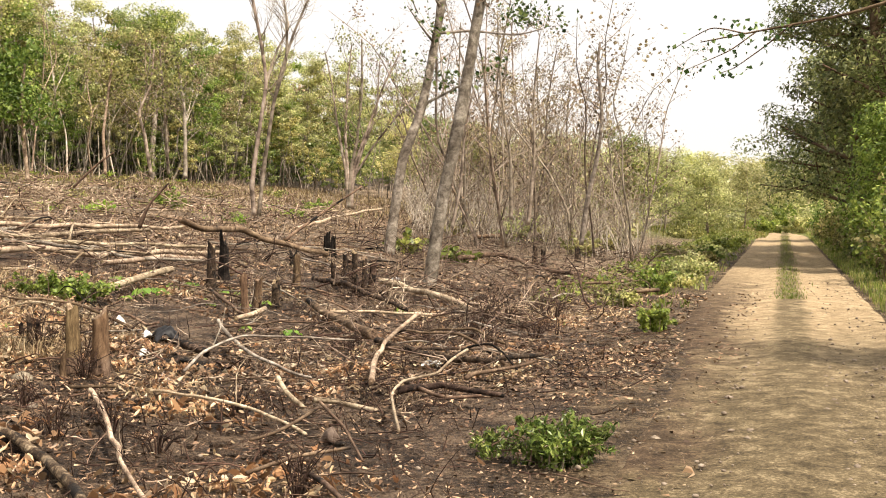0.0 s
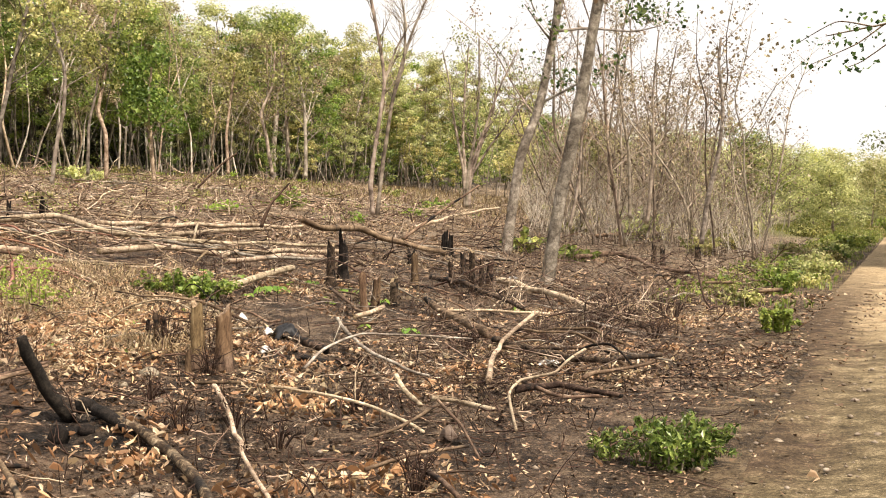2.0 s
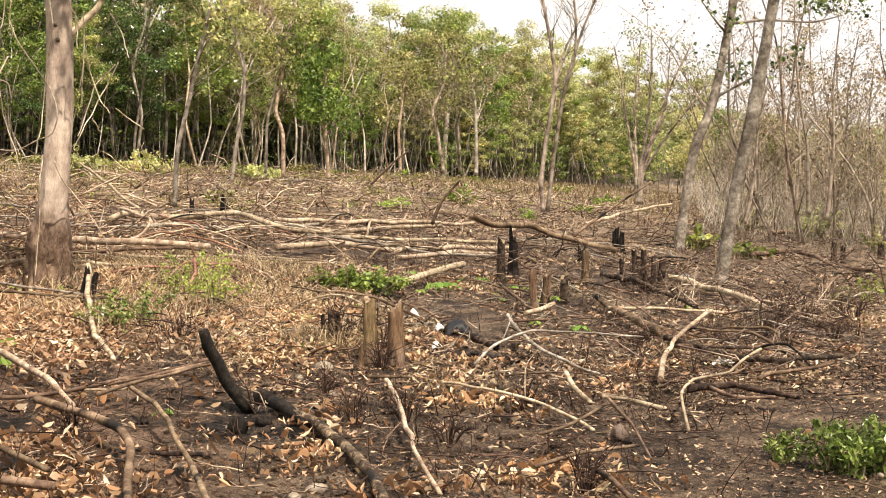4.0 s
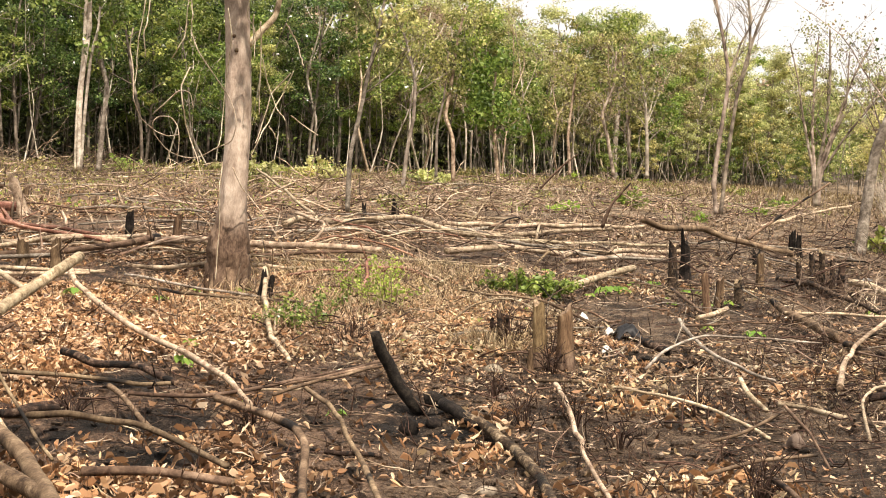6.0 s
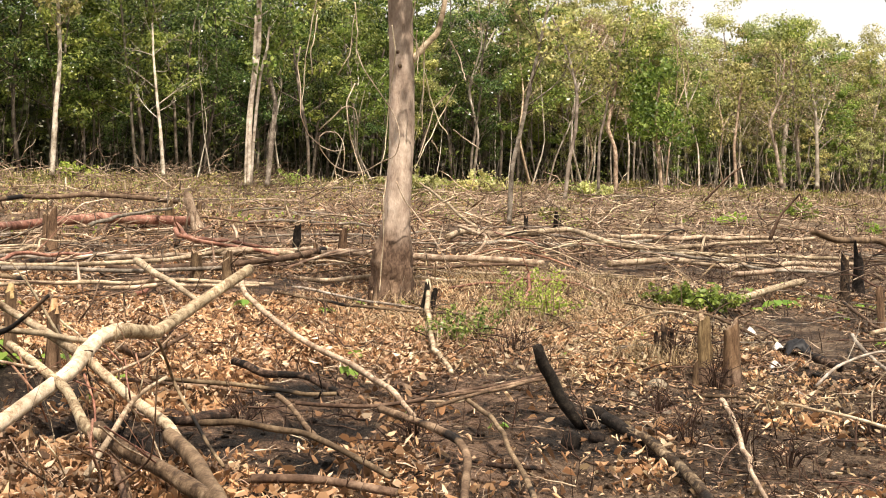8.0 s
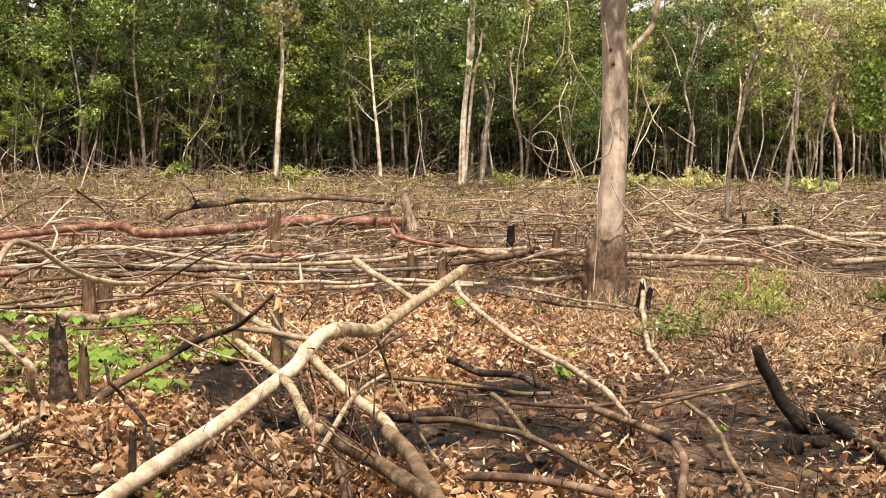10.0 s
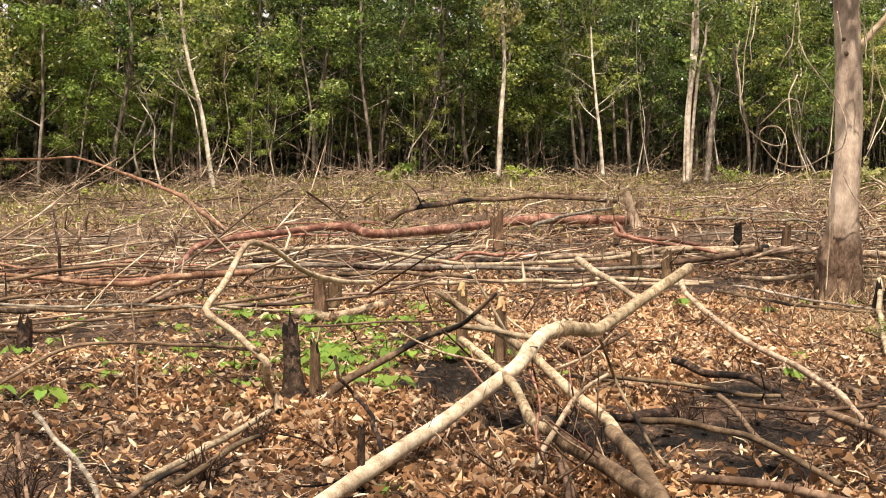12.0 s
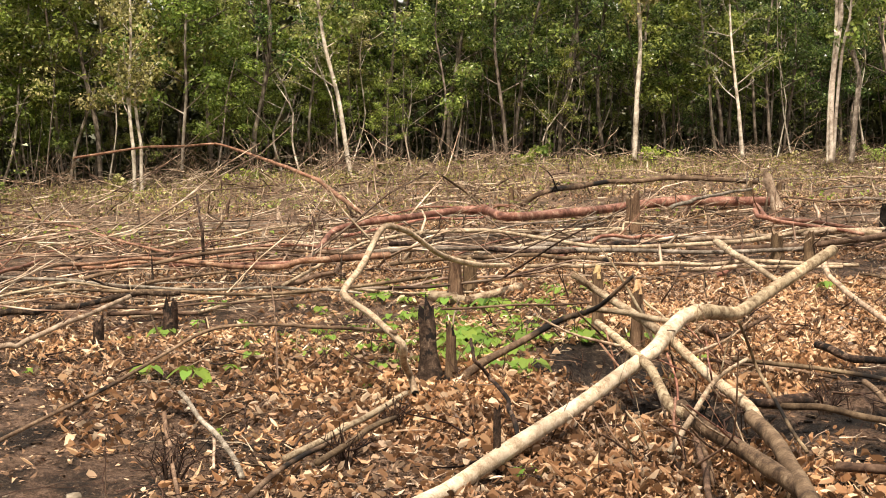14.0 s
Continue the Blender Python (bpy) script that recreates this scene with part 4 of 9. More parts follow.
def bush(at, label, size, h, nleaf, leaf, mat, name="bush", stems=14, seed=None, group="", up=0.5, bare=None, wide=0.45, category="bush"):
    """A low plant: many thin stems from one foot, and leaves along them."""
    seed = int(abs(at[0] * 211 + at[1] * 97)) % 9973 if seed is None else seed
    rng = np.random.default_rng(seed)
    ob = thing(name, label, category, (at[0], at[1], gz(*at)), group)
    geos, tips = [], []
    for k in range(stems):
        a, q = rng.uniform(0, 2 * np.pi), rng.uniform(0.1, 1.0) ** 0.6
        e = np.array([math.cos(a) * size * q * rng.uniform(0.7, 1.35), math.sin(a) * size * q, h * rng.uniform(0.35, 1.1) * (1.15 - 0.6 * q)])
        m = e * 0.5 + rng.normal(0, 0.06 * size, 3) + (0, 0, 0.12 * h)
        foot = 0.55 if nleaf else 0.12
        b = np.array([e[0] * foot, e[1] * foot, -0.05])
        geos.append(tube([b, m, e], 0.008 + 0.006 * size if nleaf else 0.007, 0.003, 4, 5, 0.05, seed + k, caps=False))
        line = spline([b, m, e], 10)
        for q in range(0 if nleaf else 3):
            c = line[rng.integers(3, 9)]
            d = np.array([rng.normal(0, 0.4), rng.normal(0, 0.4), rng.uniform(0.1, 0.8)]) * h * 0.45
            geos.append(tube([c, c + d * 0.5 + rng.normal(0, 0.03 * h, 3), c + d], 0.004, 0.002, 3, 4, 0.05, seed + k + q, caps=False))
        tips += [(line[i], 1) for i in range(1, 10)]
    tagged(part("stemwork", merge(*geos), bare or BARK_TWIG, ob), kind="stuff")
    if nleaf:
        part("foliage", leaves(crown_points(tips, nleaf, rng, 0.07 * (size + h), 0.9), leaf, rng, up=up, wide=wide, fold=0.08), mat, ob, smooth=False)
    return ob


def brush_heap(at, label, size, h, n, mat, seed):
    """A heap of thin dry branches lying across each other."""
    rng = np.random.default_rng(seed)
    ob = thing("brush_heap", label, "brush heap", (at[0], at[1], gz(*at)), "heaps of dry brush")
    geos = []
    for k in range(n):
        a = rng.uniform(0, np.pi)
        c = np.append(rng.normal(0, 0.33 * size, 2), 0)
        c[2] = h * abs(rng.normal(0.3, 0.3)) * math.exp(-(c[0] ** 2 + c[1] ** 2) / (0.7 * size * size))
        d = np.array([math.cos(a), math.sin(a), rng.normal(0.15, 0.4)]) * size * rng.uniform(0.3, 0.8)
        p = np.array([c - d, c + rng.normal(0, 0.1 * size, 3), c + d])
        p[:, 2] = np.maximum(p[:, 2], 0.0)
        geos.append(tube(p, rng.uniform(0.005, 0.013), 0.003, 3, 6, 0.05, seed + k, caps=False))
        for q in range(2):
            e = d * 0.4 + rng.normal(0, 0.18 * size, 3)
            geos.append(tube([c, c + e * 0.6, c + e + (0, 0, 0.08 * size)], 0.004, 0.002, 3, 4, 0.05, seed + k + q, caps=False))
    tagged(part("brush", merge(*geos), mat, ob), kind="stuff")
    return ob


def seedling(seed, n, leaf, h):
    """A young plant with a few broad heart-shaped leaves on thin stalks."""
    rng = np.random.default_rng(seed)
    ob = thing("seedling", "small seedling with broad light green leaves", "seedling", group="seedlings among the leaf litter")
    for k in range(n):
        a = k * 2.4 + rng.uniform(-0.4, 0.4)
        d = np.array([math.cos(a), math.sin(a), 0])
        t = d * h * rng.uniform(0.5, 0.9) + (0, 0, h * rng.uniform(0.55, 1.1))
        part("stalk", tube([(0, 0, -0.02), d * h * 0.2 + (0, 0, h * 0.5), t], 0.004, 0.002, 4, 4, 0, seed, False), LEAF_SEEDLING, ob)
        w = np.array([-d[1], d[0], 0])
        s = leaf * rng.uniform(0.7, 1.2)
        dn = d * 0.78 + (0, 0, -0.55)
        pts = [(0, 0, 0.0), (-0.12, 0.36, 0.05), (0.25, 0.50, 0.07), (0.70, 0.30, 0.03), (1.0, 0, -0.08), (0.70, -0.30, 0.03), (0.25, -0.50, 0.07), (-0.12, -0.36, 0.05), (0.4, 0, 0.0)]
        v = [tuple(t + dn * p[0] * s + w * p[1] * s + np.array((0, 0, p[2] * s))) for p in pts]
        part("leaf", (v, [(8, i, (i + 1) % 8) for i in range(8)]), LEAF_SEEDLING, ob, smooth=False)
    return ob


def lump(name, label, at, size, mat, seed=0, squash=0.6, category="stone", sink=0.3):
    """An irregular lump half bedded in the ground."""
    rng = np.random.default_rng(seed)
    bm = bmesh.new()
    bmesh.ops.create_icosphere(bm, subdivisions=2, radius=1)
    k = rng.normal(0, 1, (4, 3))
    for q in bm.verts:
        c = np.array(q.co)
        f = 1 + 0.22 * math.sin(2.3 * c @ k[0]) + 0.16 * math.sin(3.1 * c @ k[1] + 1) + 0.08 * math.sin(6 * c @ k[2])
        q.co = Vector((c[0] * f * size, c[1] * f * size * 0.75, c[2] * f * size * squash))
    me = bpy.data.meshes.new(name)
    bm.to_mesh(me)
    bm.free()
    me.materials.append(mat)
    me.polygons.foreach_set("use_smooth", np.ones(len(me.polygons), dtype=bool))
    ob = new(name, me)
    ob.location = (at[0], at[1], gz(*at) + size * squash * (1 - 2 * sink) * 0.6)
    return tagged(ob, label, category)


def crumpled(name, label, at, size, mat, seed=0, up=0.4, category="litter"):
    """A crumpled scrap of cloth, paper or sheet with folds."""
    rng = np.random.default_rng(seed)
    n = 9
    k = rng.normal(0, 1, (3, 3))
    v = []
    for i in range(n):
        for j in range(n):
            a, b = i / (n - 1) - 0.5, j / (n - 1) - 0.5
            edge = 1 + 0.15 * math.sin(9 * a + k[0][0]) * math.cos(7 * b)
            z = 0.35 * abs(math.sin(5 * a + 4 * b + k[1][0])) + 0.25 * abs(math.sin(7 * b - 3 * a + k[1][1])) + up * (1 - 4 * (a * a + b * b))
            v.append((a * size * edge, b * size * 0.8 * edge, max(0.0, z * size * 0.45) + 0.01))
    f = [(i * n + j, (i + 1) * n + j, (i + 1) * n + j + 1, i * n + j + 1) for i in range(n - 1) for j in range(n - 1)]
    ob = new(name, mesh(name, v, f, mat))
    md = ob.modifiers.new("thickness", "SOLIDIFY")
    md.thickness = 0.004
    ob.matrix_basis = pose(at[0], at[1], gz(*at), 0, 0, rng.uniform(0, 360))
    return tagged(ob, label, category)


# ---- single trees standing in the field ----
line_tree("leaning_tree", "leaning tree with blotched pale grey bark", [([(-6.53, 22.97, 1.14), (-6.39, 23.01, 1.93), (-6.20, 23.07, 3.01), (-5.97, 23.13, 4.41), (-5.73, 23.19, 5.60), (-5.52, 23.24, 6.79), (-5.38, 23.27, 7.87)], 0.129, 0.092)], BARK_GREY, twigs=5, twig_len=2.2, from_f=0.75, seed=3, nleaf=300, size=0.13, puff=0.35, leaf_mat=LEAF_BROWN)
line_tree("leaning_tree", "leaning tree with dark grey mottled bark and broad leaves", [([(-9.79, 30.71, 1.81), (-9.67, 30.75, 2.77), (-9.42, 30.83, 4.23), (-9.00, 30.95, 5.54), (-8.68, 31.04, 7.00), (-8.44, 31.11, 8.32), (-8.23, 31.16, 9.63)], 0.138, 0.095), ([(-9.04, 30.94, 5.54), (-8.37, 31.13, 5.91), (-7.97, 31.23, 6.12)], 0.044, 0.022), ([(-8.62, 31.06, 7.44), (-7.80, 31.27, 7.51), (-6.67, 31.53, 7.40), (-5.95, 31.68, 7.54)], 0.044, 0.015)], BARK_GREY, twigs=6, twig_len=1.8, from_f=0.62, seed=5, nleaf=330, size=0.15, puff=0.4, leaf_mat=LEAF_DARK)
line_tree("bare_tree", "leafless forked tree with grey-brown stems", [([(-13.71, 31.11, 2.94), (-13.75, 31.09, 3.58), (-13.65, 31.14, 4.65), (-13.44, 31.23, 6.32), (-13.55, 31.18, 7.39), (-13.76, 31.09, 8.60), (-13.86, 31.05, 9.51)], 0.066, 0.036), ([(-13.60, 31.16, 2.94), (-13.47, 31.22, 4.19), (-13.27, 31.30, 5.57), (-13.02, 31.41, 6.79), (-12.74, 31.52, 7.72), (-12.32, 31.69, 8.80)], 0.060, 0.028), ([(-13.27, 31.30, 5.72), (-12.95, 31.44, 6.95), (-12.91, 31.45, 8.02), (-13.03, 31.41, 8.93)], 0.044, 0.024), ([(-13.44, 31.23, 6.32), (-13.16, 31.35, 7.25), (-12.88, 31.46, 7.86), (-13.02, 31.41, 8.70)], 0.034, 0.02)], BARK_DEAD, twigs=12, twig_len=1.5, from_f=0.45, seed=8, upward=1.3)
line_tree("bare_tree", "fan-shaped nearly leafless tree with thin stems", [([(-15.35, 43.36, 3.64), (-15.31, 43.38, 4.72), (-15.08, 43.46, 5.96), (-14.92, 43.51, 7.84), (-14.92, 43.51, 9.71)], 0.094, 0.031), ([(-15.39, 43.35, 3.64), (-15.47, 43.32, 4.92), (-15.70, 43.24, 6.17), (-15.89, 43.17, 7.62), (-16.19, 43.06, 9.27)], 0.073, 0.021), ([(-15.27, 43.39, 3.64), (-15.21, 43.41, 4.93), (-14.72, 43.58, 6.38), (-14.13, 43.77, 8.05), (-13.54, 43.96, 9.30)], 0.073, 0.021), ([(-15.27, 43.39, 4.30), (-14.92, 43.51, 5.55), (-14.43, 43.68, 7.01), (-14.29, 43.72, 8.88)], 0.062, 0.021), ([(-15.35, 43.36, 4.30), (-15.47, 43.32, 6.17), (-15.41, 43.34, 8.04), (-15.27, 43.39, 9.49)], 0.062, 0.021), ([(-15.23, 43.41, 4.72), (-14.53, 43.65, 5.76), (-13.74, 43.90, 6.80), (-12.94, 44.14, 7.85)], 0.052, 0.021)], BARK_DEAD, twigs=12, twig_len=1.9, upward=1.3, from_f=0.35, seed=11, nleaf=900, size=0.11, puff=0.3, leaf_mat=LEAF_OLIVE, sides=6)
line_tree("thin_tree", "thin dark tree with a sparse withered top", [([(-5.57, 35.57, 2.17), (-5.38, 35.60, 3.38), (-5.10, 35.64, 4.67), (-4.98, 35.65, 5.80), (-5.09, 35.64, 7.10), (-5.03, 35.65, 7.83)], 0.073, 0.033)], BARK_GREY, twigs=12, twig_len=0.8, from_f=0.5, seed=13, nleaf=90, size=0.09, puff=0.35, leaf_mat=LEAF_BROWN, sides=7)
line_tree("dead_tree", "fire-killed slender tree with withered brown leaves", [([(-7.84, 39.23, 2.87), (-7.66, 39.26, 4.65), (-7.67, 39.26, 6.74), (-7.48, 39.29, 8.82)], 0.072, 0.018)], BARK_DEAD, twigs=13, twig_len=1.6, from_f=0.3, seed=30, nleaf=420, size=0.085, puff=0.28, leaf_mat=LEAF_BROWN, sides=6)
line_tree("dead_tree", "fire-killed slender tree with withered brown leaves", [([(-8.71, 45.17, 3.47), (-8.41, 45.22, 5.21), (-8.32, 45.24, 7.25), (-7.99, 45.30, 9.28)], 0.062, 0.021)], BARK_DEAD, twigs=13, twig_len=1.6, from_f=0.3, seed=31, nleaf=420, size=0.085, puff=0.28, leaf_mat=LEAF_BROWN, sides=6)
line_tree("dead_tree", "fire-killed slender tree with withered brown leaves", [([(-7.95, 37.16, 2.98), (-8.00, 37.15, 4.83), (-8.28, 37.09, 7.00), (-8.36, 37.07, 9.17)], 0.060, 0.017)], BARK_DEAD, twigs=13, twig_len=1.6, from_f=0.3, seed=32, nleaf=520, size=0.085, puff=0.28, leaf_mat=LEAF_BROWN, sides=6)
line_tree("dead_tree", "fire-killed slender tree with withered brown leaves", [([(-9.69, 42.92, 2.80), (-9.49, 42.96, 4.65), (-9.51, 42.96, 6.80), (-9.30, 43.01, 8.96)], 0.050, 0.020)], BARK_DEAD, twigs=13, twig_len=1.6, from_f=0.3, seed=33, nleaf=260, size=0.085, puff=0.28, leaf_mat=LEAF_BROWN, sides=6)
line_tree("dead_tree", "fire-killed slender tree with withered brown leaves", [([(-9.38, 51.15, 3.95), (-9.43, 51.14, 5.71), (-9.77, 51.07, 7.76), (-9.84, 51.06, 9.82)], 0.059, 0.023)], BARK_DEAD, twigs=13, twig_len=1.6, from_f=0.3, seed=34, nleaf=360, size=0.085, puff=0.28, leaf_mat=LEAF_BROWN, sides=6)
line_tree("dead_tree", "fire-killed slender tree with withered brown leaves", [([(-9.19, 34.81, 2.66), (-8.94, 34.87, 3.86), (-8.84, 34.90, 5.25), (-8.56, 34.97, 6.65)], 0.057, 0.016)], BARK_DEAD, twigs=13, twig_len=1.6, from_f=0.3, seed=35, nleaf=260, size=0.085, puff=0.28, leaf_mat=LEAF_BROWN, sides=6)
line_tree("dead_tree", "fire-killed slender tree with withered brown leaves", [([(-10.35, 40.70, 2.93), (-10.30, 40.72, 4.93), (-10.48, 40.67, 7.26), (-10.44, 40.68, 9.59)], 0.057, 0.019)], BARK_DEAD, twigs=13, twig_len=1.6, from_f=0.3, seed=36, nleaf=400, size=0.085, puff=0.28, leaf_mat=LEAF_BROWN, sides=6)
line_tree("dead_tree", "fire-killed slender tree with withered brown leaves", [([(-8.03, 47.32, 3.12), (-7.88, 47.35, 4.74), (-7.97, 47.33, 6.63), (-7.81, 47.36, 8.52)], 0.054, 0.022)], BARK_DEAD, twigs=13, twig_len=1.6, from_f=0.3, seed=37, nleaf=300, size=0.085, puff=0.28, leaf_mat=LEAF_BROWN, sides=6)
line_tree("dead_tree", "fire-killed slender tree with withered brown leaves", [([(-11.34, 48.70, 2.96), (-11.27, 48.71, 5.61), (-11.46, 48.67, 8.69), (-11.40, 48.68, 11.78)], 0.068, 0.023)], BARK_DEAD, twigs=13, twig_len=1.6, from_f=0.3, seed=38, nleaf=520, size=0.085, puff=0.28, leaf_mat=LEAF_BROWN, sides=6)
line_tree("dead_tree", "fire-killed slender tree with withered brown leaves", [([(-10.89, 53.91, 3.47), (-10.98, 53.89, 6.04), (-11.38, 53.81, 9.04), (-11.50, 53.78, 12.05)], 0.075, 0.025)], BARK_DEAD, twigs=13, twig_len=1.6, from_f=0.3, seed=39, nleaf=320, size=0.085, puff=0.28, leaf_mat=LEAF_BROWN, sides=6)
line_tree("slender_tree", "slender crooked tree before the wood", [([(-27.68, 35.48, 4.28), (-27.53, 35.60, 5.62), (-27.38, 35.71, 6.81), (-27.35, 35.73, 8.00), (-27.59, 35.55, 9.38), (-28.04, 35.19, 10.73)], 0.081, 0.041)], BARK_FOREST, seed=60, sides=7, twigs=8, twig_len=1.8, from_f=0.5, nleaf=500, size=0.16, leaf_mat=LEAF_OLIVE)
line_tree("slender_tree", "pale crooked tree at the edge of the wood", [([(-26.81, 37.38, 4.57), (-26.81, 37.38, 5.95), (-27.04, 37.21, 6.86), (-26.88, 37.33, 7.99), (-26.69, 37.46, 9.63), (-26.45, 37.63, 10.86)], 0.083, 0.042)], BARK_PALE, seed=61, sides=7, twigs=8, twig_len=2.0, from_f=0.5, nleaf=700, size=0.16, leaf_mat=LEAF_OLIVE)
line_tree("slender_tree", "slender tree at the edge of the wood", [([(-27.32, 37.01, 4.72), (-27.28, 37.04, 6.35), (-27.09, 37.18, 7.57), (-26.98, 37.26, 9.21)], 0.062, 0.031)], BARK_FOREST, seed=62, sides=7, twigs=8, twig_len=1.8, from_f=0.5, nleaf=700, size=0.16, leaf_mat=LEAF_GREEN)
line_tree("slender_tree", "leafy tree with bright green foliage at the wood", [([(-25.99, 39.16, 4.58), (-26.11, 39.08, 5.87), (-26.17, 39.04, 7.13), (-26.09, 39.10, 8.60)], 0.085, 0.042)], BARK_PALE, seed=63, sides=7, twigs=10, twig_len=1.5, from_f=0.35, nleaf=1300, size=0.2, puff=0.7, leaf_mat=LEAF_BRIGHT)
line_tree("slender_tree", "slender pale tree at the edge of the wood", [([(-25.24, 43.16, 5.07), (-25.30, 43.12, 6.42), (-25.15, 43.21, 7.99), (-25.02, 43.29, 9.34)], 0.068, 0.034)], BARK_PALE, seed=64, sides=7, twigs=8, twig_len=1.8, from_f=0.4, nleaf=500, size=0.17, leaf_mat=LEAF_OLIVE)
line_tree("slender_tree", "leafless grey tree at the edge of the wood", [([(-23.74, 44.01, 5.08), (-23.94, 43.90, 6.43), (-24.14, 43.79, 7.33), (-23.75, 44.00, 8.47), (-23.65, 44.05, 9.82)], 0.079, 0.034)], BARK_DEAD, seed=65, sides=7, twigs=16, twig_len=2.0, from_f=0.25, nleaf=200, size=0.12, leaf_mat=LEAF_BROWN)
line_tree("slender_tree", "leafless grey tree at the edge of the wood", [([(-23.61, 45.21, 5.16), (-23.71, 45.15, 6.77), (-23.82, 45.10, 8.38), (-23.92, 45.04, 9.99)], 0.069, 0.035)], BARK_DEAD, seed=66, sides=7, twigs=16, twig_len=2.0, from_f=0.25, nleaf=200, size=0.12, leaf_mat=LEAF_BROWN)
line_tree("slender_tree", "pale slender tree at the edge of the wood", [([(-22.58, 44.61, 4.98), (-22.59, 44.61, 6.22), (-22.65, 44.58, 7.80), (-22.86, 44.47, 9.38)], 0.090, 0.034)], BARK_FOREST, seed=67, sides=7, twigs=12, twig_len=1.8, from_f=0.3, nleaf=600, size=0.16, leaf_mat=LEAF_OLIVE)
line_tree("slender_tree", "slim white-barked tree forking at the top", [([(-33.20, 18.49, 4.45), (-33.17, 18.54, 6.02), (-33.12, 18.63, 7.39), (-33.12, 18.63, 8.42), (-33.16, 18.57, 9.97)], 0.077, 0.052)], BARK_BLEACHED, seed=68, sides=7, twigs=6, twig_len=1.6, from_f=0.75, nleaf=300, size=0.16, leaf_mat=LEAF_OLIVE)
line_tree("slender_tree", "slim white leafless tree with spreading twigs", [([(-31.55, 21.19, 4.49), (-31.59, 21.12, 5.47), (-31.66, 21.02, 6.50), (-31.73, 20.91, 7.86), (-31.75, 20.88, 8.88)], 0.060, 0.026)], BARK_BLEACHED, seed=69, sides=7, twigs=9, twig_len=1.5, from_f=0.35, upward=0.6)
line_tree("slender_tree", "slim leaning white-barked tree with sparse leaves", [([(-35.53, 10.33, 3.72), (-35.57, 10.17, 4.71), (-35.63, 9.98, 6.03), (-35.72, 9.66, 7.34), (-35.78, 9.42, 8.66), (-35.79, 9.38, 9.48)], 0.075, 0.042)], BARK_BLEACHED, seed=70, sides=7, twigs=9, twig_len=1.5, from_f=0.45, nleaf=420, size=0.16, leaf_mat=LEAF_BRIGHT)
line_tree("slender_tree", "slim pale tree of a pair with thin foliage", [([(-33.78, 3.89, 3.17), (-33.78, 3.85, 4.34), (-33.79, 3.74, 5.51), (-33.79, 3.79, 7.12), (-33.79, 3.76, 8.58)], 0.054, 0.031)], BARK_BLEACHED, seed=71, sides=7, twigs=9, twig_len=1.6, from_f=0.4, nleaf=520, size=0.15, leaf_mat=LEAF_OLIVE)
line_tree("slender_tree", "slim pale tree of a pair with thin foliage", [([(-33.95, 4.10, 3.19), (-33.96, 4.07, 4.36), (-33.97, 3.93, 5.39), (-33.98, 3.90, 5.91)], 0.054, 0.031)], BARK_BLEACHED, seed=72, sides=7, twigs=4, twig_len=1.4, from_f=0.6, nleaf=200, size=0.15, leaf_mat=LEAF_OLIVE)
line_tree("slender_tree", "split cream-coloured trunk with torn bark at the wood", [([(-28.67, 22.12, 4.15), (-28.58, 22.06, 5.35), (-28.44, 22.03, 6.45), (-28.20, 22.04, 7.69), (-28.05, 21.95, 8.61), (-27.81, 21.73, 10.10)], 0.06, 0.07), ([(-28.64, 22.16, 4.15), (-28.46, 22.16, 5.67), (-28.23, 22.15, 7.08), (-28.01, 22.22, 7.86), (-27.89, 22.20, 8.47)], 0.05, 0.03), ([(-28.73, 22.04, 4.15), (-28.68, 22.01, 4.87), (-28.55, 21.99, 5.98), (-28.30, 21.98, 7.38), (-28.07, 21.87, 8.75)], 0.03, 0.045)], BARK_BLEACHED, seed=73, sides=9, twigs=4, twig_len=1.6, from_f=0.8, nleaf=600, size=0.17, puff=0.6, leaf_mat=LEAF_GREEN)
line_tree("slender_tree", "crooked grey tree at the wood", [([(-28.57, 22.71, 4.14), (-28.50, 22.80, 5.26), (-28.45, 22.87, 6.38), (-28.57, 22.71, 7.35), (-28.67, 22.59, 8.15)], 0.082, 0.049)], BARK_GREY, seed=74, sides=7, twigs=6, twig_len=1.6, from_f=0.55, nleaf=500, size=0.17, leaf_mat=LEAF_GREEN)
line_tree("slender_tree", "slender dark crooked tree in the field", [([(-16.88, 19.78, 2.70), (-16.84, 19.81, 3.70), (-16.66, 19.96, 4.76), (-16.53, 20.07, 5.58), (-16.40, 20.18, 6.29), (-16.27, 20.28, 7.12)], 0.053, 0.029)], BARK_GREY, seed=75, sides=7, twigs=7, twig_len=1.8, from_f=0.45, nleaf=200, size=0.13, leaf_mat=LEAF_OLIVE)

rng_dry = np.random.default_rng(150)
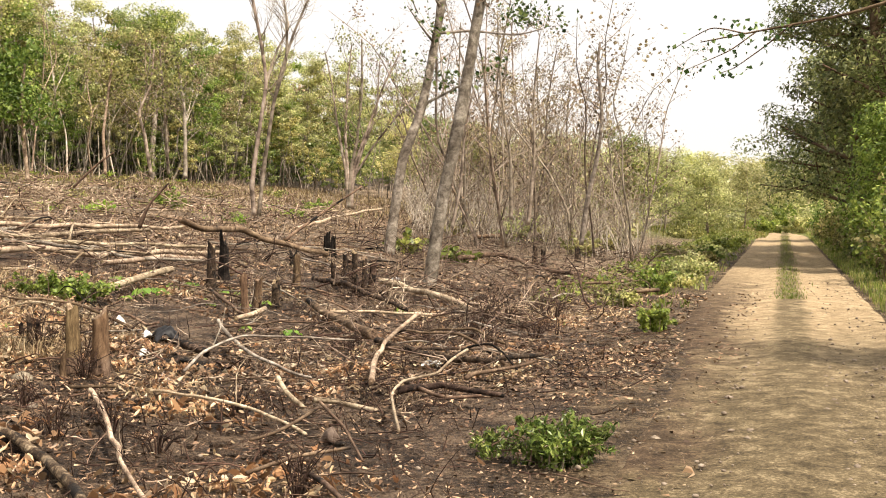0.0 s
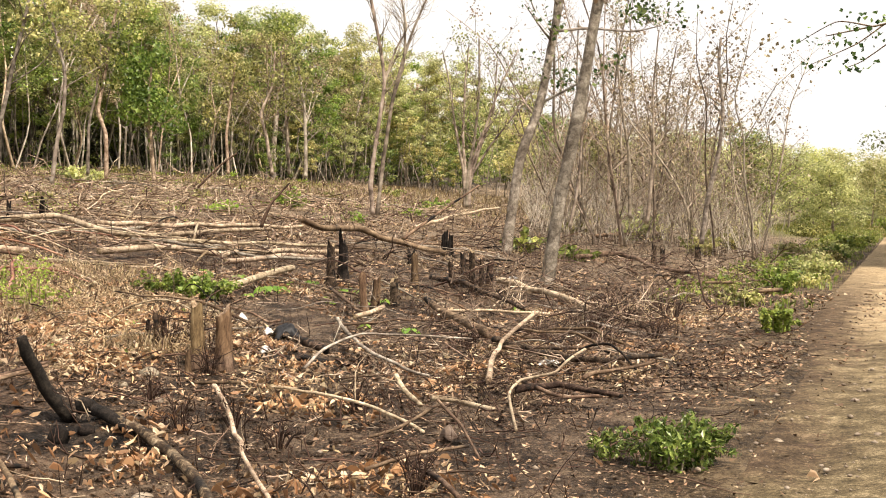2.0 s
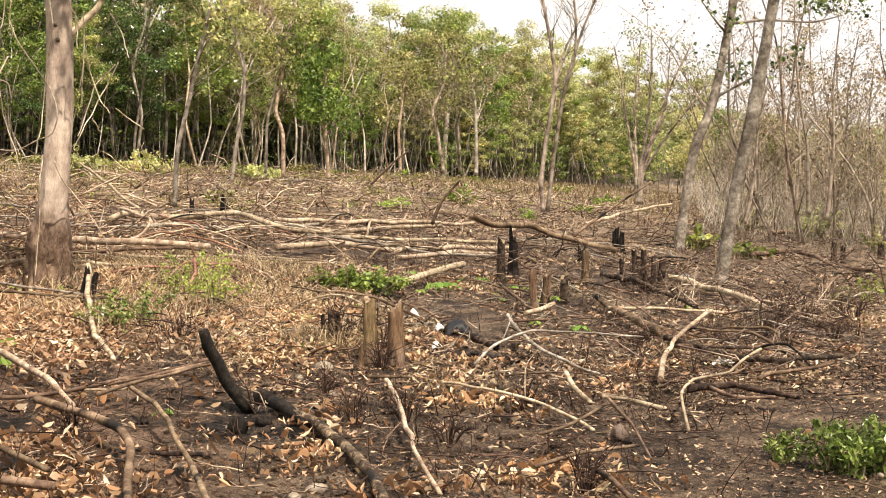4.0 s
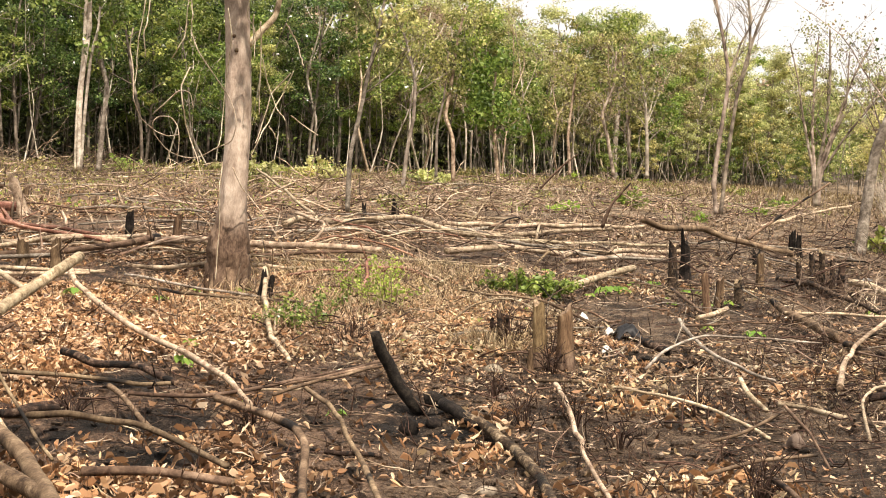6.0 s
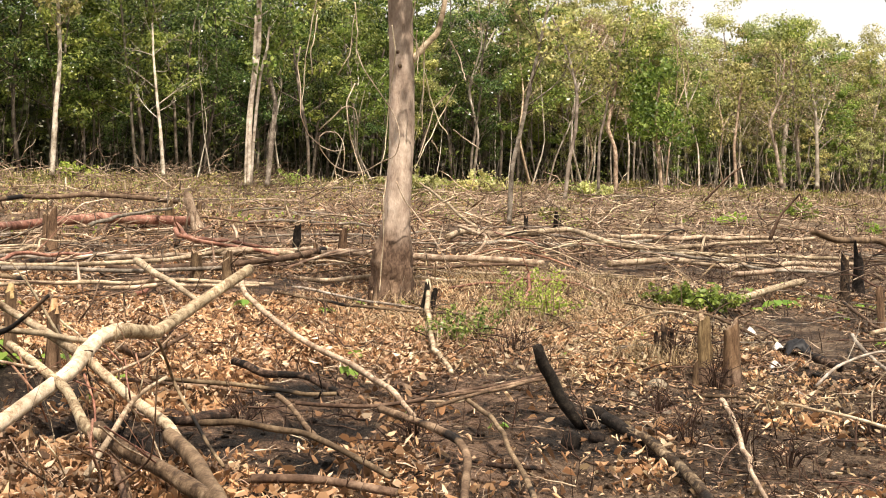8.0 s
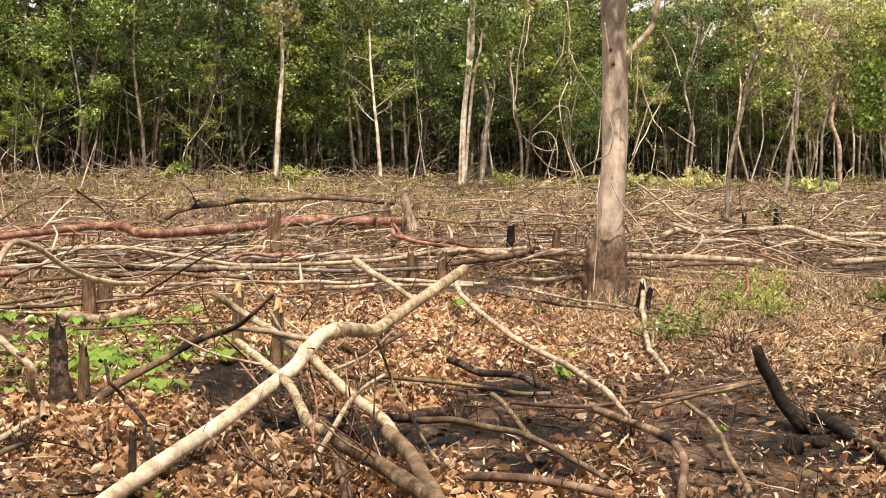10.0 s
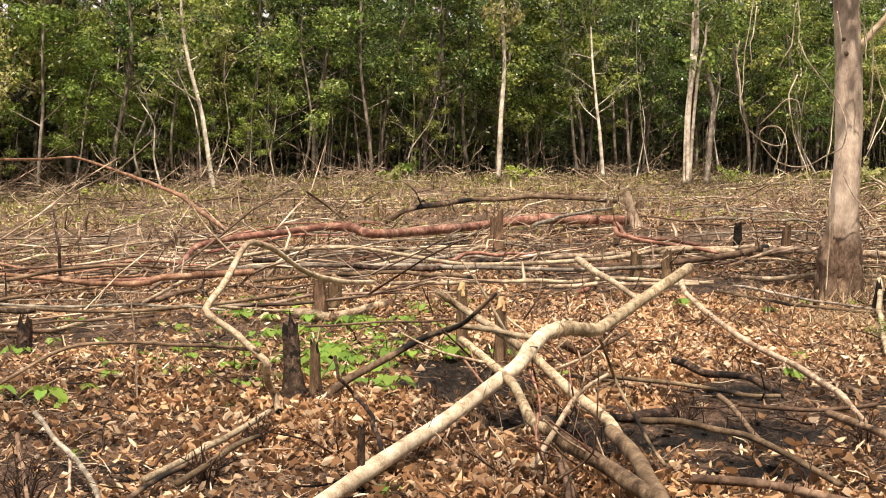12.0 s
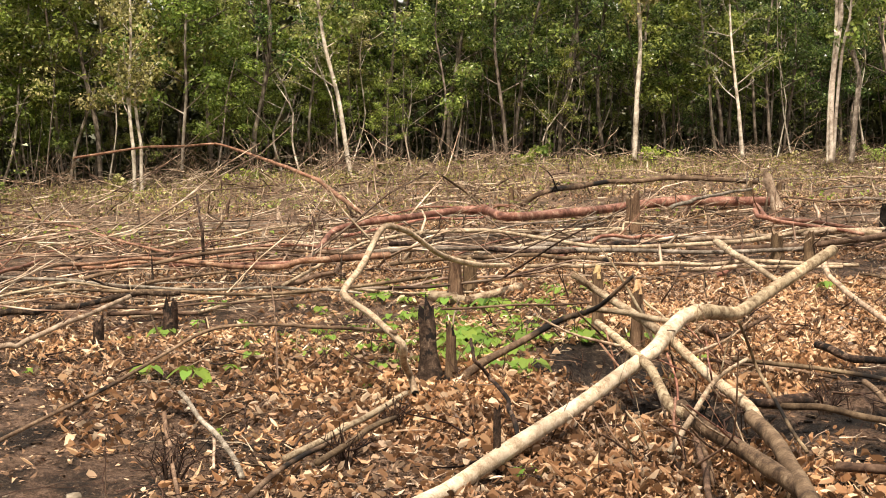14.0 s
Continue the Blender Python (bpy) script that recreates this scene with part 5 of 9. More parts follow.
for k in range(22):
    y = 43 + 1.9 * k + rng_dry.uniform(-0.8, 0.8)
    x = -36.6 - rng_dry.uniform(0, 1.8)
    h, bend = rng_dry.uniform(5.5, 9.5), np.cumsum(rng_dry.normal(0, 0.42, (4, 2)), 0)
    stem = [(x, y, gz(x, y))] + [(x + bend[i][0], y + bend[i][1], gz(x, y) + h * (i + 1) / 4) for i in range(4)]
    fork = [stem[2], (stem[2][0] + 0.3, stem[2][1] + rng_dry.choice([-0.9, 0.9]), stem[3][2]), (stem[3][0] + 0.4, stem[3][1] + rng_dry.choice([-1.5, 1.5]), stem[4][2])]
    r = rng_dry.uniform(0.045, 0.07)
    line_tree("dry_tree", "pale crooked half-leafless tree at the edge of the wood", [(stem, r, 0.4 * r), (fork, 0.6 * r, 0.3 * r)], (BARK_SLIM, BARK_PALE, BARK_FOREST)[k % 3], twigs=9, twig_len=1.9, from_f=0.35, seed=151 + k, nleaf=(200, 420, 0)[k % 3], size=0.15, puff=0.45, leaf_mat=(LEAF_BROWN, LEAF_HAZY, LEAF_BROWN)[k % 3], sides=6)

# ---- the big trunk hung with climbers ----
BIG_FOOT = [(-11.63, 11.28, 1.11)][0]
BIG_TRUNK = [(-11.63, 11.28, 1.11), (-11.62, 11.29, 1.60), (-11.59, 11.32, 2.17), (-11.56, 11.35, 2.75), (-11.54, 11.37, 3.25), (-11.54, 11.37, 3.98), (-11.55, 11.36, 4.63), (-11.56, 11.34, 5.35), (-11.58, 11.32, 6.23)]
BIG_LIMB = [(-11.46, 11.45, 4.30), (-11.32, 11.58, 4.51), (-11.21, 11.69, 4.68), (-11.15, 11.75, 5.04), (-11.09, 11.81, 5.47)]
CLIMBERS = []
CLIMBERS.append([(-11.79, 10.14, 4.76), (-11.77, 10.09, 4.54), (-11.74, 10.00, 4.27), (-11.77, 10.04, 4.01)])
CLIMBERS.append([(-11.97, 10.02, 4.37), (-12.01, 10.01, 4.12), (-11.91, 9.97, 3.82), (-11.89, 9.97, 3.50), (-11.97, 10.15, 3.30), (-11.93, 10.33, 3.15), (-11.70, 10.34, 3.07), (-11.59, 10.42, 3.09)])
CLIMBERS.append([(-11.45, 10.48, 4.34), (-11.32, 10.49, 4.08), (-11.32, 10.74, 3.84), (-11.29, 10.96, 3.59), (-11.15, 10.93, 3.38), (-11.09, 10.90, 3.21), (-11.20, 10.92, 3.03), (-11.40, 10.85, 2.95), (-11.59, 10.75, 2.84), (-11.72, 10.62, 2.83), (-11.80, 10.43, 2.90), (-11.82, 10.23, 3.09), (-11.77, 10.16, 3.22), (-11.80, 10.29, 3.31), (-11.80, 10.47, 3.32), (-11.66, 10.45, 3.20), (-11.58, 10.41, 3.01), (-11.65, 10.45, 2.77)])
CLIMBERS.append([(-11.51, 10.52, 3.92), (-11.52, 10.40, 3.69), (-11.53, 10.42, 3.44), (-11.64, 10.57, 3.25), (-11.66, 10.66, 3.07), (-11.50, 10.64, 2.77), (-11.41, 10.66, 2.48)])
CLIMBERS.append([(-11.69, 10.39, 4.03), (-11.53, 10.32, 4.11), (-11.44, 10.36, 4.25), (-11.49, 10.45, 4.56), (-11.48, 10.48, 4.78)])
CLIMBERS.append([(-10.81, 10.91, 4.55), (-10.96, 11.03, 4.22), (-11.08, 11.11, 3.95)])
CLIMBERS.append([(-10.77, 10.99, 4.47), (-10.92, 11.14, 4.09), (-11.05, 11.25, 3.38)])
CLIMBERS.append([(-10.81, 11.06, 4.03), (-10.91, 11.25, 3.77), (-10.88, 11.37, 3.49), (-10.69, 11.34, 3.29)])
CLIMBERS.append([(-10.63, 11.42, 3.91), (-10.80, 11.42, 3.67), (-10.93, 11.35, 3.38), (-10.98, 11.21, 3.12), (-11.01, 11.07, 2.85)])
CLIMBERS.append([(-10.62, 11.27, 4.47), (-10.64, 11.46, 4.32), (-10.54, 11.46, 4.06), (-10.44, 11.40, 3.95)])
CLIMBERS.append([(-11.02, 10.68, 4.61), (-11.06, 10.78, 4.31), (-11.22, 10.89, 4.01), (-11.33, 10.92, 3.62), (-11.30, 10.87, 3.25), (-11.27, 10.77, 2.95)])
CLIMBERS.append([(-10.70, 11.45, 3.36), (-10.64, 11.65, 3.24), (-10.42, 11.64, 3.12)])
CLIMBERS.append([(-10.84, 11.21, 3.22), (-10.89, 11.42, 3.06)])
CLIMBERS.append([(-11.25, 10.82, 2.77), (-11.28, 10.81, 2.48), (-11.40, 10.91, 1.91), (-11.49, 10.94, 1.32)])
CLIMBERS.append([(-11.94, 10.31, 3.35), (-11.70, 10.31, 3.48), (-11.54, 10.38, 3.62), (-11.58, 10.59, 3.61), (-11.60, 10.66, 3.44)])
CLIMBERS.append([(-10.65, 11.39, 3.88), (-10.83, 11.37, 3.74), (-10.93, 11.32, 3.60), (-10.97, 11.21, 3.22), (-10.96, 11.09, 3.00)])
CLIMBERS.append([(-11.15, 10.90, 2.70), (-11.15, 11.04, 2.49), (-11.19, 11.23, 2.35), (-10.95, 11.30, 2.06), (-10.77, 11.33, 1.80), (-10.77, 11.54, 1.51)])
CLIMBERS.append([(-11.76, 10.11, 4.97), (-11.91, 10.06, 4.23), (-11.90, 9.99, 3.68)])
CLIMBERS.append([(-11.39, 10.40, 4.90), (-11.32, 10.38, 4.53), (-11.39, 10.43, 4.33)])
CLIMBERS.append([(-10.78, 10.84, 4.89), (-10.94, 10.93, 4.57), (-10.99, 11.09, 4.42), (-10.97, 11.09, 4.05)])
OVERHANG = [(1.56, 14.92, 4.70), (1.13, 14.96, 4.51), (0.60, 14.99, 4.40), (0.10, 15.00, 4.32), (-0.47, 14.99, 4.24), (-0.93, 14.97, 4.16)]
OVERHANG_TWIGS = [[(0.10, 15.00, 4.32), (-0.22, 15.00, 4.07), (-0.54, 14.99, 3.85), (-0.70, 14.98, 3.79)],
    [(-0.28, 15.00, 4.27), (-0.60, 14.99, 4.05), (-1.12, 14.96, 3.83)],
    [(-0.41, 14.99, 4.24), (-0.80, 14.98, 4.32), (-1.25, 14.95, 4.09)]]


def build_big_tree():
    o = np.array(BIG_FOOT)
    ob = thing("big_tree", "thick grey-brown trunk with a swollen base, hung with climbers", "tree", tuple(o))
    p = np.array(BIG_TRUNK) - o
    p[0][2] -= 0.25
    rng = np.random.default_rng(4)
    n, sides = 110, 36
    c = spline(p, n)
    fr = np.linspace(0, 1, n)
    rad = 0.166 * np.interp(fr, *zip((0, 1.75), (0.05, 1.58), (0.09, 1.60), (0.13, 1.68), (0.17, 1.55), (0.21, 1.30), (0.26, 1.09), (0.32, 1.0), (0.6, 0.98), (1, 0.92)))
    g = np.linspace(0, 2 * np.pi, sides, endpoint=False)
    fold = 0.55 * np.sin(3 * g + 0.8) + 0.45 * np.sin(5 * g + 2.1) + 0.35 * np.sin(8 * g + 0.3)
    verts = []
    for i in range(n):
        swell = np.clip((0.30 - fr[i]) / 0.15, 0, 1)
        r = rad[i] * (1 + (0.022 + 0.085 * swell) * fold + (0.010 + 0.03 * swell) * rng.normal(0, 1, sides) + 0.02 * math.sin(23 * fr[i] + 1) + 0.05 * swell * np.sin(70 * fr[i] + 2 * g))
        verts += [tuple(c[i] + (math.cos(q) * a, math.sin(q) * a, 0)) for q, a in zip(g, r)]
    faces = [(i * sides + j, i * sides + (j + 1) % sides, (i + 1) * sides + (j + 1) % sides, (i + 1) * sides + j) for i in range(n - 1) for j in range(sides)]
    part("trunk", (verts, faces), BARK_TRUNK, ob)
    for k in range(7):
        a = k * 0.9 + 0.3
        d = np.array([math.cos(a), math.sin(a), 0])
        part("root", tube([d * 0.18 + (0, 0, 0.34), d * 0.27 + (0, 0, 0.12), d * 0.42 + (0, 0, -0.12)], 0.075, 0.03, 8, 8, 0.14, 300 + k), BARK_BASE, ob)
    for k in range(2):
        q = rng.uniform(3.4, 6.0)
        h = rng.uniform(1.2, 3.6)
        d = np.array([math.cos(q), math.sin(q), 0])
        b = spline(p, 200)[np.argmin(np.abs(spline(p, 200)[:, 2] - h))]
        part("knot", tube([b + d * 0.13, b + d * 0.175], 0.035, 0.018, 9, 4, 0.12, 320 + k), BARK_BASE, ob, "dark branch scar")
    part("limb", tube(np.array(BIG_LIMB) - o, 0.045, 0.028, 9, 16, 0.07, 88), BARK_PALE, ob, "pale upswept limb")
    for k, v in enumerate(CLIMBERS):
        part("climber", tube(np.array(v) - o, 0.0085, 0.006, 5, 44, 0.05, 400 + k, wobble=0.25), BARK_WHITE, ob, "pale dry looping climber")
    top = [(p[-1] + rng.normal(0, 0.8, 3) + (0, 0, 0.8), 1) for _ in range(12)]
    part("crown", leaves(crown_points(top, 1200, rng, 0.9), 0.16, rng), LEAF_GREEN, ob, smooth=False)


build_big_tree()


# ---- roadside trees and far growth ----
def build_roadside():
    spec = [(2.8, 41.0, 12.5, 0.22, 3.0, 61), (3.3, 48.0, 13.5, 0.25, 3.4, 62), (3.0, 57.0, 9.0, 0.2, 3.2, 63), (4.4, 37.0, 13.0, 0.24, 2.8, 64), (5.6, 44.0, 14.0, 0.25, 3.2, 66), (3.4, 70.0, 7.5, 0.18, 2.8, 65), (2.9, 52.0, 8.5, 0.2, 3.8, 68)]
    for x, y, h, r, reach, s in spec:
        make_tree("roadside_tree", "big dark leafy tree overhanging the track", s, h, r, 0.20, 28, reach, 21000, 0.136, 0.9, LEAF_ROADSIDE, BARK_BROWN,
                  (x, y, gz(x, y)), "trees along the track", rise=0.45, sub=3, spray=(0.6, 0.7))
    for x, y, h, s in [(2.9, 38.0, 5.6, 81), (3.1, 43.5, 6.0, 82), (2.9, 34.5, 4.4, 83)]:
        make_tree("roadside_tree", "small bright green tree leafy to the ground beside the track", s, h, 0.08, 0.08, 18, 1.25, 6500, 0.12, 0.6, LEAF_BRIGHT, BARK_BROWN,
                  (x, y, gz(x, y)), "trees along the track", rise=0.5, sub=2)
    rng = np.random.default_rng(21)
    for k in range(26):
        y = 21 + k * 2.4 + rng.uniform(-0.6, 0.6)
        x = 2.55 + rng.uniform(0.0, 0.8) - 0.004 * (y - 20)
        h = rng.uniform(1.2, 2.6)
        bush((x, y), "dense green shrub beside the track", rng.uniform(0.9, 1.3), h, 1900, 0.11, LEAF_BRIGHT if k % 3 else LEAF_OLIVE, "shrub", 22, 700 + k, "shrubs along the track", category="shrub")
    # the tree beside the near track, whose bough reaches over it
    ob = make_tree("roadside_tree", "roadside tree with a long thin bough over the track", 69, 11.0, 0.2, 0.42, 16, 2.0, 7000, 0.10, 0.8, LEAF_ROADSIDE, BARK_BROWN, (5.0, 12.5, gz(5.0, 12.5)), "trees along the track", rise=0.7)
    o = np.array((5.0, 12.5, gz(5.0, 12.5)))
    line = np.vstack([[(0.0, 0.0, 4.6)], np.array(OVERHANG) - o])
    bough = part("bough", tube(line, 0.03, 0.006, 7, 30, 0.06, 5), BARK_BROWN, ob)
    tips = [(q, 1) for q in spline(np.array(OVERHANG) - o, 12)[7:]]
    for k, v in enumerate(OVERHANG_TWIGS):
        part("twig", tube(np.array(v) - o, 0.010, 0.004, 5, 12, 0.05, 9 + k), BARK_BROWN, bough)
        tips += [(q, 1) for q in spline(np.array(v) - o, 9)]
    part("bough_foliage", leaves(crown_points(tips, 130, rng, 0.22), 0.06, rng, up=0.0, droop=0.8), LEAF_DARK, bough, smooth=False)
    for k in range(15):
        y = 23 + k * 2.7 + rng.uniform(-0.8, 0.8)
        x = -1.95 - abs(rng.normal(0, 0.55)) - 0.01 * (y - 23)
        bush((x, y), "low olive weeds on the verge of the track", rng.uniform(0.45, 0.85), rng.uniform(0.3, 0.65), 950, 0.045 + 0.0009 * y, (LEAF_OLIVE, LEAF_BRIGHT, LEAF_HAZY)[k % 3], "weed_clump", 18, 760 + k, "weeds on the verge", category="weeds")


build_roadside()


def build_far():
    rng = np.random.default_rng(33)
    # tall dark tree rising out of the wood, and a round one at its end
    make_tree("emergent_tree", "tall dark green tree rising above the wood", 901, 10.8, 0.2, 0.60, 20, 1.75, 9000, 0.17, 1.0, LEAF_GREEN, BARK_FOREST, (-38.0, 70.5, gz(-38.0, 70.5)), rise=0.35)
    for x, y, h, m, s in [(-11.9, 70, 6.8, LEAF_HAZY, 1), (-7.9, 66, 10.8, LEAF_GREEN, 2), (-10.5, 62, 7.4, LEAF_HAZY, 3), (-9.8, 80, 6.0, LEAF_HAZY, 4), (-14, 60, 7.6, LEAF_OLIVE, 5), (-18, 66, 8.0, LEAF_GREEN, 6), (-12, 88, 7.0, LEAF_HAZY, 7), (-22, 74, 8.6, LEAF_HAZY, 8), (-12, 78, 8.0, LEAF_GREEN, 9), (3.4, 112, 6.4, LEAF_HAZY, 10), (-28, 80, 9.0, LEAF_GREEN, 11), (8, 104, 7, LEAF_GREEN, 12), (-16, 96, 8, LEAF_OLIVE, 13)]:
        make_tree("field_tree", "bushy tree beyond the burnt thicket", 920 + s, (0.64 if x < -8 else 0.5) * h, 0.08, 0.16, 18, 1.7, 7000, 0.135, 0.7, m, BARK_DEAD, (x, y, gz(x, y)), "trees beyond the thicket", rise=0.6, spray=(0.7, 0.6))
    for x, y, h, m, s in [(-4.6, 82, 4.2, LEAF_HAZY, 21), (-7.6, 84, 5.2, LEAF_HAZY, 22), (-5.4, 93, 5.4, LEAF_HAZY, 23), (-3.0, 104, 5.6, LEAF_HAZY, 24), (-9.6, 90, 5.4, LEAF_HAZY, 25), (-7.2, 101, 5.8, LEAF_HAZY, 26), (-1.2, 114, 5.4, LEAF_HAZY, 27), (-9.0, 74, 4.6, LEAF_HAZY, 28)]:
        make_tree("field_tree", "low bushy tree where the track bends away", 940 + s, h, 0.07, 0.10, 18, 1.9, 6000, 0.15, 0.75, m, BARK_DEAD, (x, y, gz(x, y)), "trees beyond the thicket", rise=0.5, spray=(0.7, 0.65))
    for k in range(16):
        x, y = rng.uniform(-1.5, 4.5), rng.uniform(94, 118)
        bush((x, y), "green bush where the track bends away", rng.uniform(1.2, 2.0), rng.uniform(1.2, 2.4), 1500, 0.17, LEAF_HAZY if k % 2 else LEAF_BRIGHT, "bush", 16, 800 + k, "bushes at the bend")
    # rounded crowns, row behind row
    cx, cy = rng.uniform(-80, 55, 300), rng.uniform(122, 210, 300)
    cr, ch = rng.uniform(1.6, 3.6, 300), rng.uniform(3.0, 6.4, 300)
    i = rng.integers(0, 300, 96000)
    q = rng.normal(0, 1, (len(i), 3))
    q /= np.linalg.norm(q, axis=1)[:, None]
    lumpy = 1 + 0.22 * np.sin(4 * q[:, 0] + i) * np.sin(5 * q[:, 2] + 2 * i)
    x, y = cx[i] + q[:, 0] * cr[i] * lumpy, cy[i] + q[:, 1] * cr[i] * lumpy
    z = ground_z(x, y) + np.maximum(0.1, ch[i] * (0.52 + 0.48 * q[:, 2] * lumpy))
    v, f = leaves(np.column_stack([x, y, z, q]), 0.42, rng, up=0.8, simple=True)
    tagged(new("distant_woods", mesh("distant_woods", v, f, LEAF_HAZY, False)), "green line of distant trees, haze put into the leaf colour", "woods", kind="stuff")
    # woods behind the camera and to the right close the place
    n = 9000
    a = rng.uniform(radians(40), radians(250), n)
    r = rng.uniform(45, 75, n)
    x, y = r * np.sin(a), r * np.cos(a)
    v, f = leaves(np.column_stack([x, y, ground_z(x, y) + rng.uniform(0, 8, n)]), 1.0, rng)
    tagged(new("surrounding_woods", mesh("surrounding_woods", v, f, LEAF_GREEN, False)), "green trees all round the clearing", "woods", kind="stuff")


build_far()


# ---- dead thicket ----
def build_thicket():
    rng = np.random.default_rng(14)
    protos = []
    for k in range(7):
        h = 3.0 + 0.45 * k
        ob = thing("dead_sapling", "fire-killed bare grey-brown sapling", "sapling", group="dead saplings of the burnt thicket")
        tubes, tips, r2 = grow(500 + k, h, 0.014 + 0.0026 * k, 0.10, 18, 0.95, wander=0.95, rise=1.1, sub=4)
        part("stem", tubes[0], BARK_DEAD, ob)
        tagged(part("branching", merge(*tubes[1:]), BARK_DEAD, ob), kind="stuff")
        if k % 2:
            part("withered_foliage", leaves(crown_points(tips, 230, r2, 0.3, 0.75, 0.6), 0.06, r2, 0, 0.8), LEAF_BROWN, ob, smooth=False)
        protos.append(ob)
    spots = []
    for _ in range(200):
        y = rng.uniform(40, 72)
        x = -0.105 * y - rng.uniform(0, 1) ** 0.8 * 0.19 * y
        spots.append((int(rng.integers(0, 7)), on_ground(x, y, rng.uniform(0, 360), 0.55 + 1.25 * rng.uniform(0, 1) ** 1.8, 0.0, (rng.normal(0, 6), rng.normal(0, 6)))))
    place_all(protos, spots)


build_thicket()


def build_thicket_brush():
    """Fine dead twigs between the saplings, and what leaves still hang on them."""
    rng = np.random.default_rng(44)
    y = rng.uniform(40, 74, 1300)
    x = -0.10 * y - rng.uniform(0, 1, 1300) ** 0.8 * 0.20 * y
    sticks("dead_brush", "fine dead brown twigs standing in the burnt thicket", x, y, 2.0, 0.009, rng, BARK_SLIM, stand=True)
    y = rng.uniform(40, 72, 6000)
    x = -0.11 * y - rng.uniform(0, 1, 6000) * 0.19 * y
    g = np.sin(1.3 * x + 0.6 * y) + np.sin(0.8 * y - 1.1 * x) + rng.normal(0, 0.6, 6000) > 0.3
    x, y = x[g], y[g]
    v, f = leaves(np.column_stack([x, y, ground_z(x, y) + 0.1 + 3.6 * rng.uniform(0, 1, len(x)) ** 1.4]), 0.075, rng, up=0.2, simple=True)
    for k in range(16):
        y = 42 + 1.9 * k + rng.uniform(-0.8, 0.8)
        x = -0.11 * y - rng.uniform(0, 0.17) * y
        bush((x, y), "olive regrowth between the dead saplings", rng.uniform(0.6, 1.2), rng.uniform(0.6, 1.6), 700, 0.11, (LEAF_HAZY, LEAF_OLIVE)[k % 2], "shrub", 16, 860 + k, "regrowth in the thicket", category="shrub")
    tagged(new("withered_leaves", mesh("withered_leaves", v, f, LEAF_BROWN, False)), "withered brown leaves hanging in the burnt thicket", "dead leaves", kind="stuff")


def wild_stem(rng, x, y, length, heading, r, mat, name, label, group, lift=0.1, bow=0.16):
    """A felled stem lying as it fell: curved, with a fork or two."""
    d, e = np.array([math.cos(heading), math.sin(heading)]), np.array([-math.sin(heading), math.cos(heading)])
    pts, off = [], 0.0
    rise = abs(rng.normal(0, lift))
    for k in range(6):
        f = k / 5
        off += rng.normal(0, bow * length * 0.22)
        q = np.array([x, y]) + d * length * (f - 0.5) + e * off
        pts.append((q[0], q[1], gz(q[0], q[1]) + r + 0.03 + rise * math.sin(math.pi * min(1, f * rng.uniform(0.8, 1.1))) + rng.uniform(0, 0.05)))
    return log(name, label, pts, r, r * rng.uniform(0.35, 0.7), mat, (1, 0), 0.5, int(rng.integers(0, 3)), int(rng.integers(1, 9999)), None, group)


def build_stems():
    rng = np.random.default_rng(71)
    g = "felled stems in the slash"
    pale, dark = "thin pale felled stem in the slash", "thin dark scorched stem in the slash"
    for n, x0, x1, y0, y1, ln, head, mats in [
            (54, -23, -13.5, -2.5, 11, 3.6, 1.95, (BARK_PALE, BARK_GREY, BARK_BROWN, BARK_RED)),
            (30, -19, -11.5, 12, 28, 3.0, 0.85, (BARK_PALE, BARK_PALE, BARK_BROWN, BARK_GREY)),
            (85, -33, -17, 10, 52, 3.4, 1.1, (BARK_PALE, BARK_BROWN, BARK_GREY, BARK_PALE))]:
        for k in range(n):
            m = mats[int(rng.integers(0, len(mats)))]
            wild_stem(rng, rng.uniform(x0, x1), rng.uniform(y0, y1), ln * rng.uniform(0.5, 1.35), head + rng.normal(0, 0.38), rng.uniform(0.012, 0.042), m, "fallen_pole", dark if m is BARK_BROWN else pale, g, 0.12, 0.24)
    for k in range(70):
        y = rng.uniform(11, 34)
        x = -2.9 - rng.uniform(0, 1) * min(9.0, 0.45 * y)
        m = (BARK_BROWN, CHAR, BARK_BROWN, BARK_GREY)[int(rng.integers(0, 4))]
        wild_stem(rng, x, y, rng.uniform(0.8, 2.4), rng.uniform(0, 3.14), rng.uniform(0.009, 0.026), m, "burnt_stick", "crooked burnt branch lying on dark soil", "burnt branches near the track", 0.16, 0.22)


build_stems()


def build_arched():
    """Branches that arch out of the slash in the middle of the field."""
    rng = np.random.default_rng(71)
    for k in range(58):
        y = rng.uniform(12, 36)
        x = -rng.uniform(0.52, 1.05) * y - 1.5
        r = rng.uniform(0.010, 0.026)
        wild_stem(rng, x, y, rng.uniform(1.0, 2.8), rng.uniform(0, 6.28), r, (BARK_PALE, BARK_MOTTLED, BARK_RED, BARK_PALE, BARK_BROWN)[k % 5], "arched_branch", "thin dry branch arching out of the slash", "arched branches in the slash", 0.22, 0.34)


build_arched()


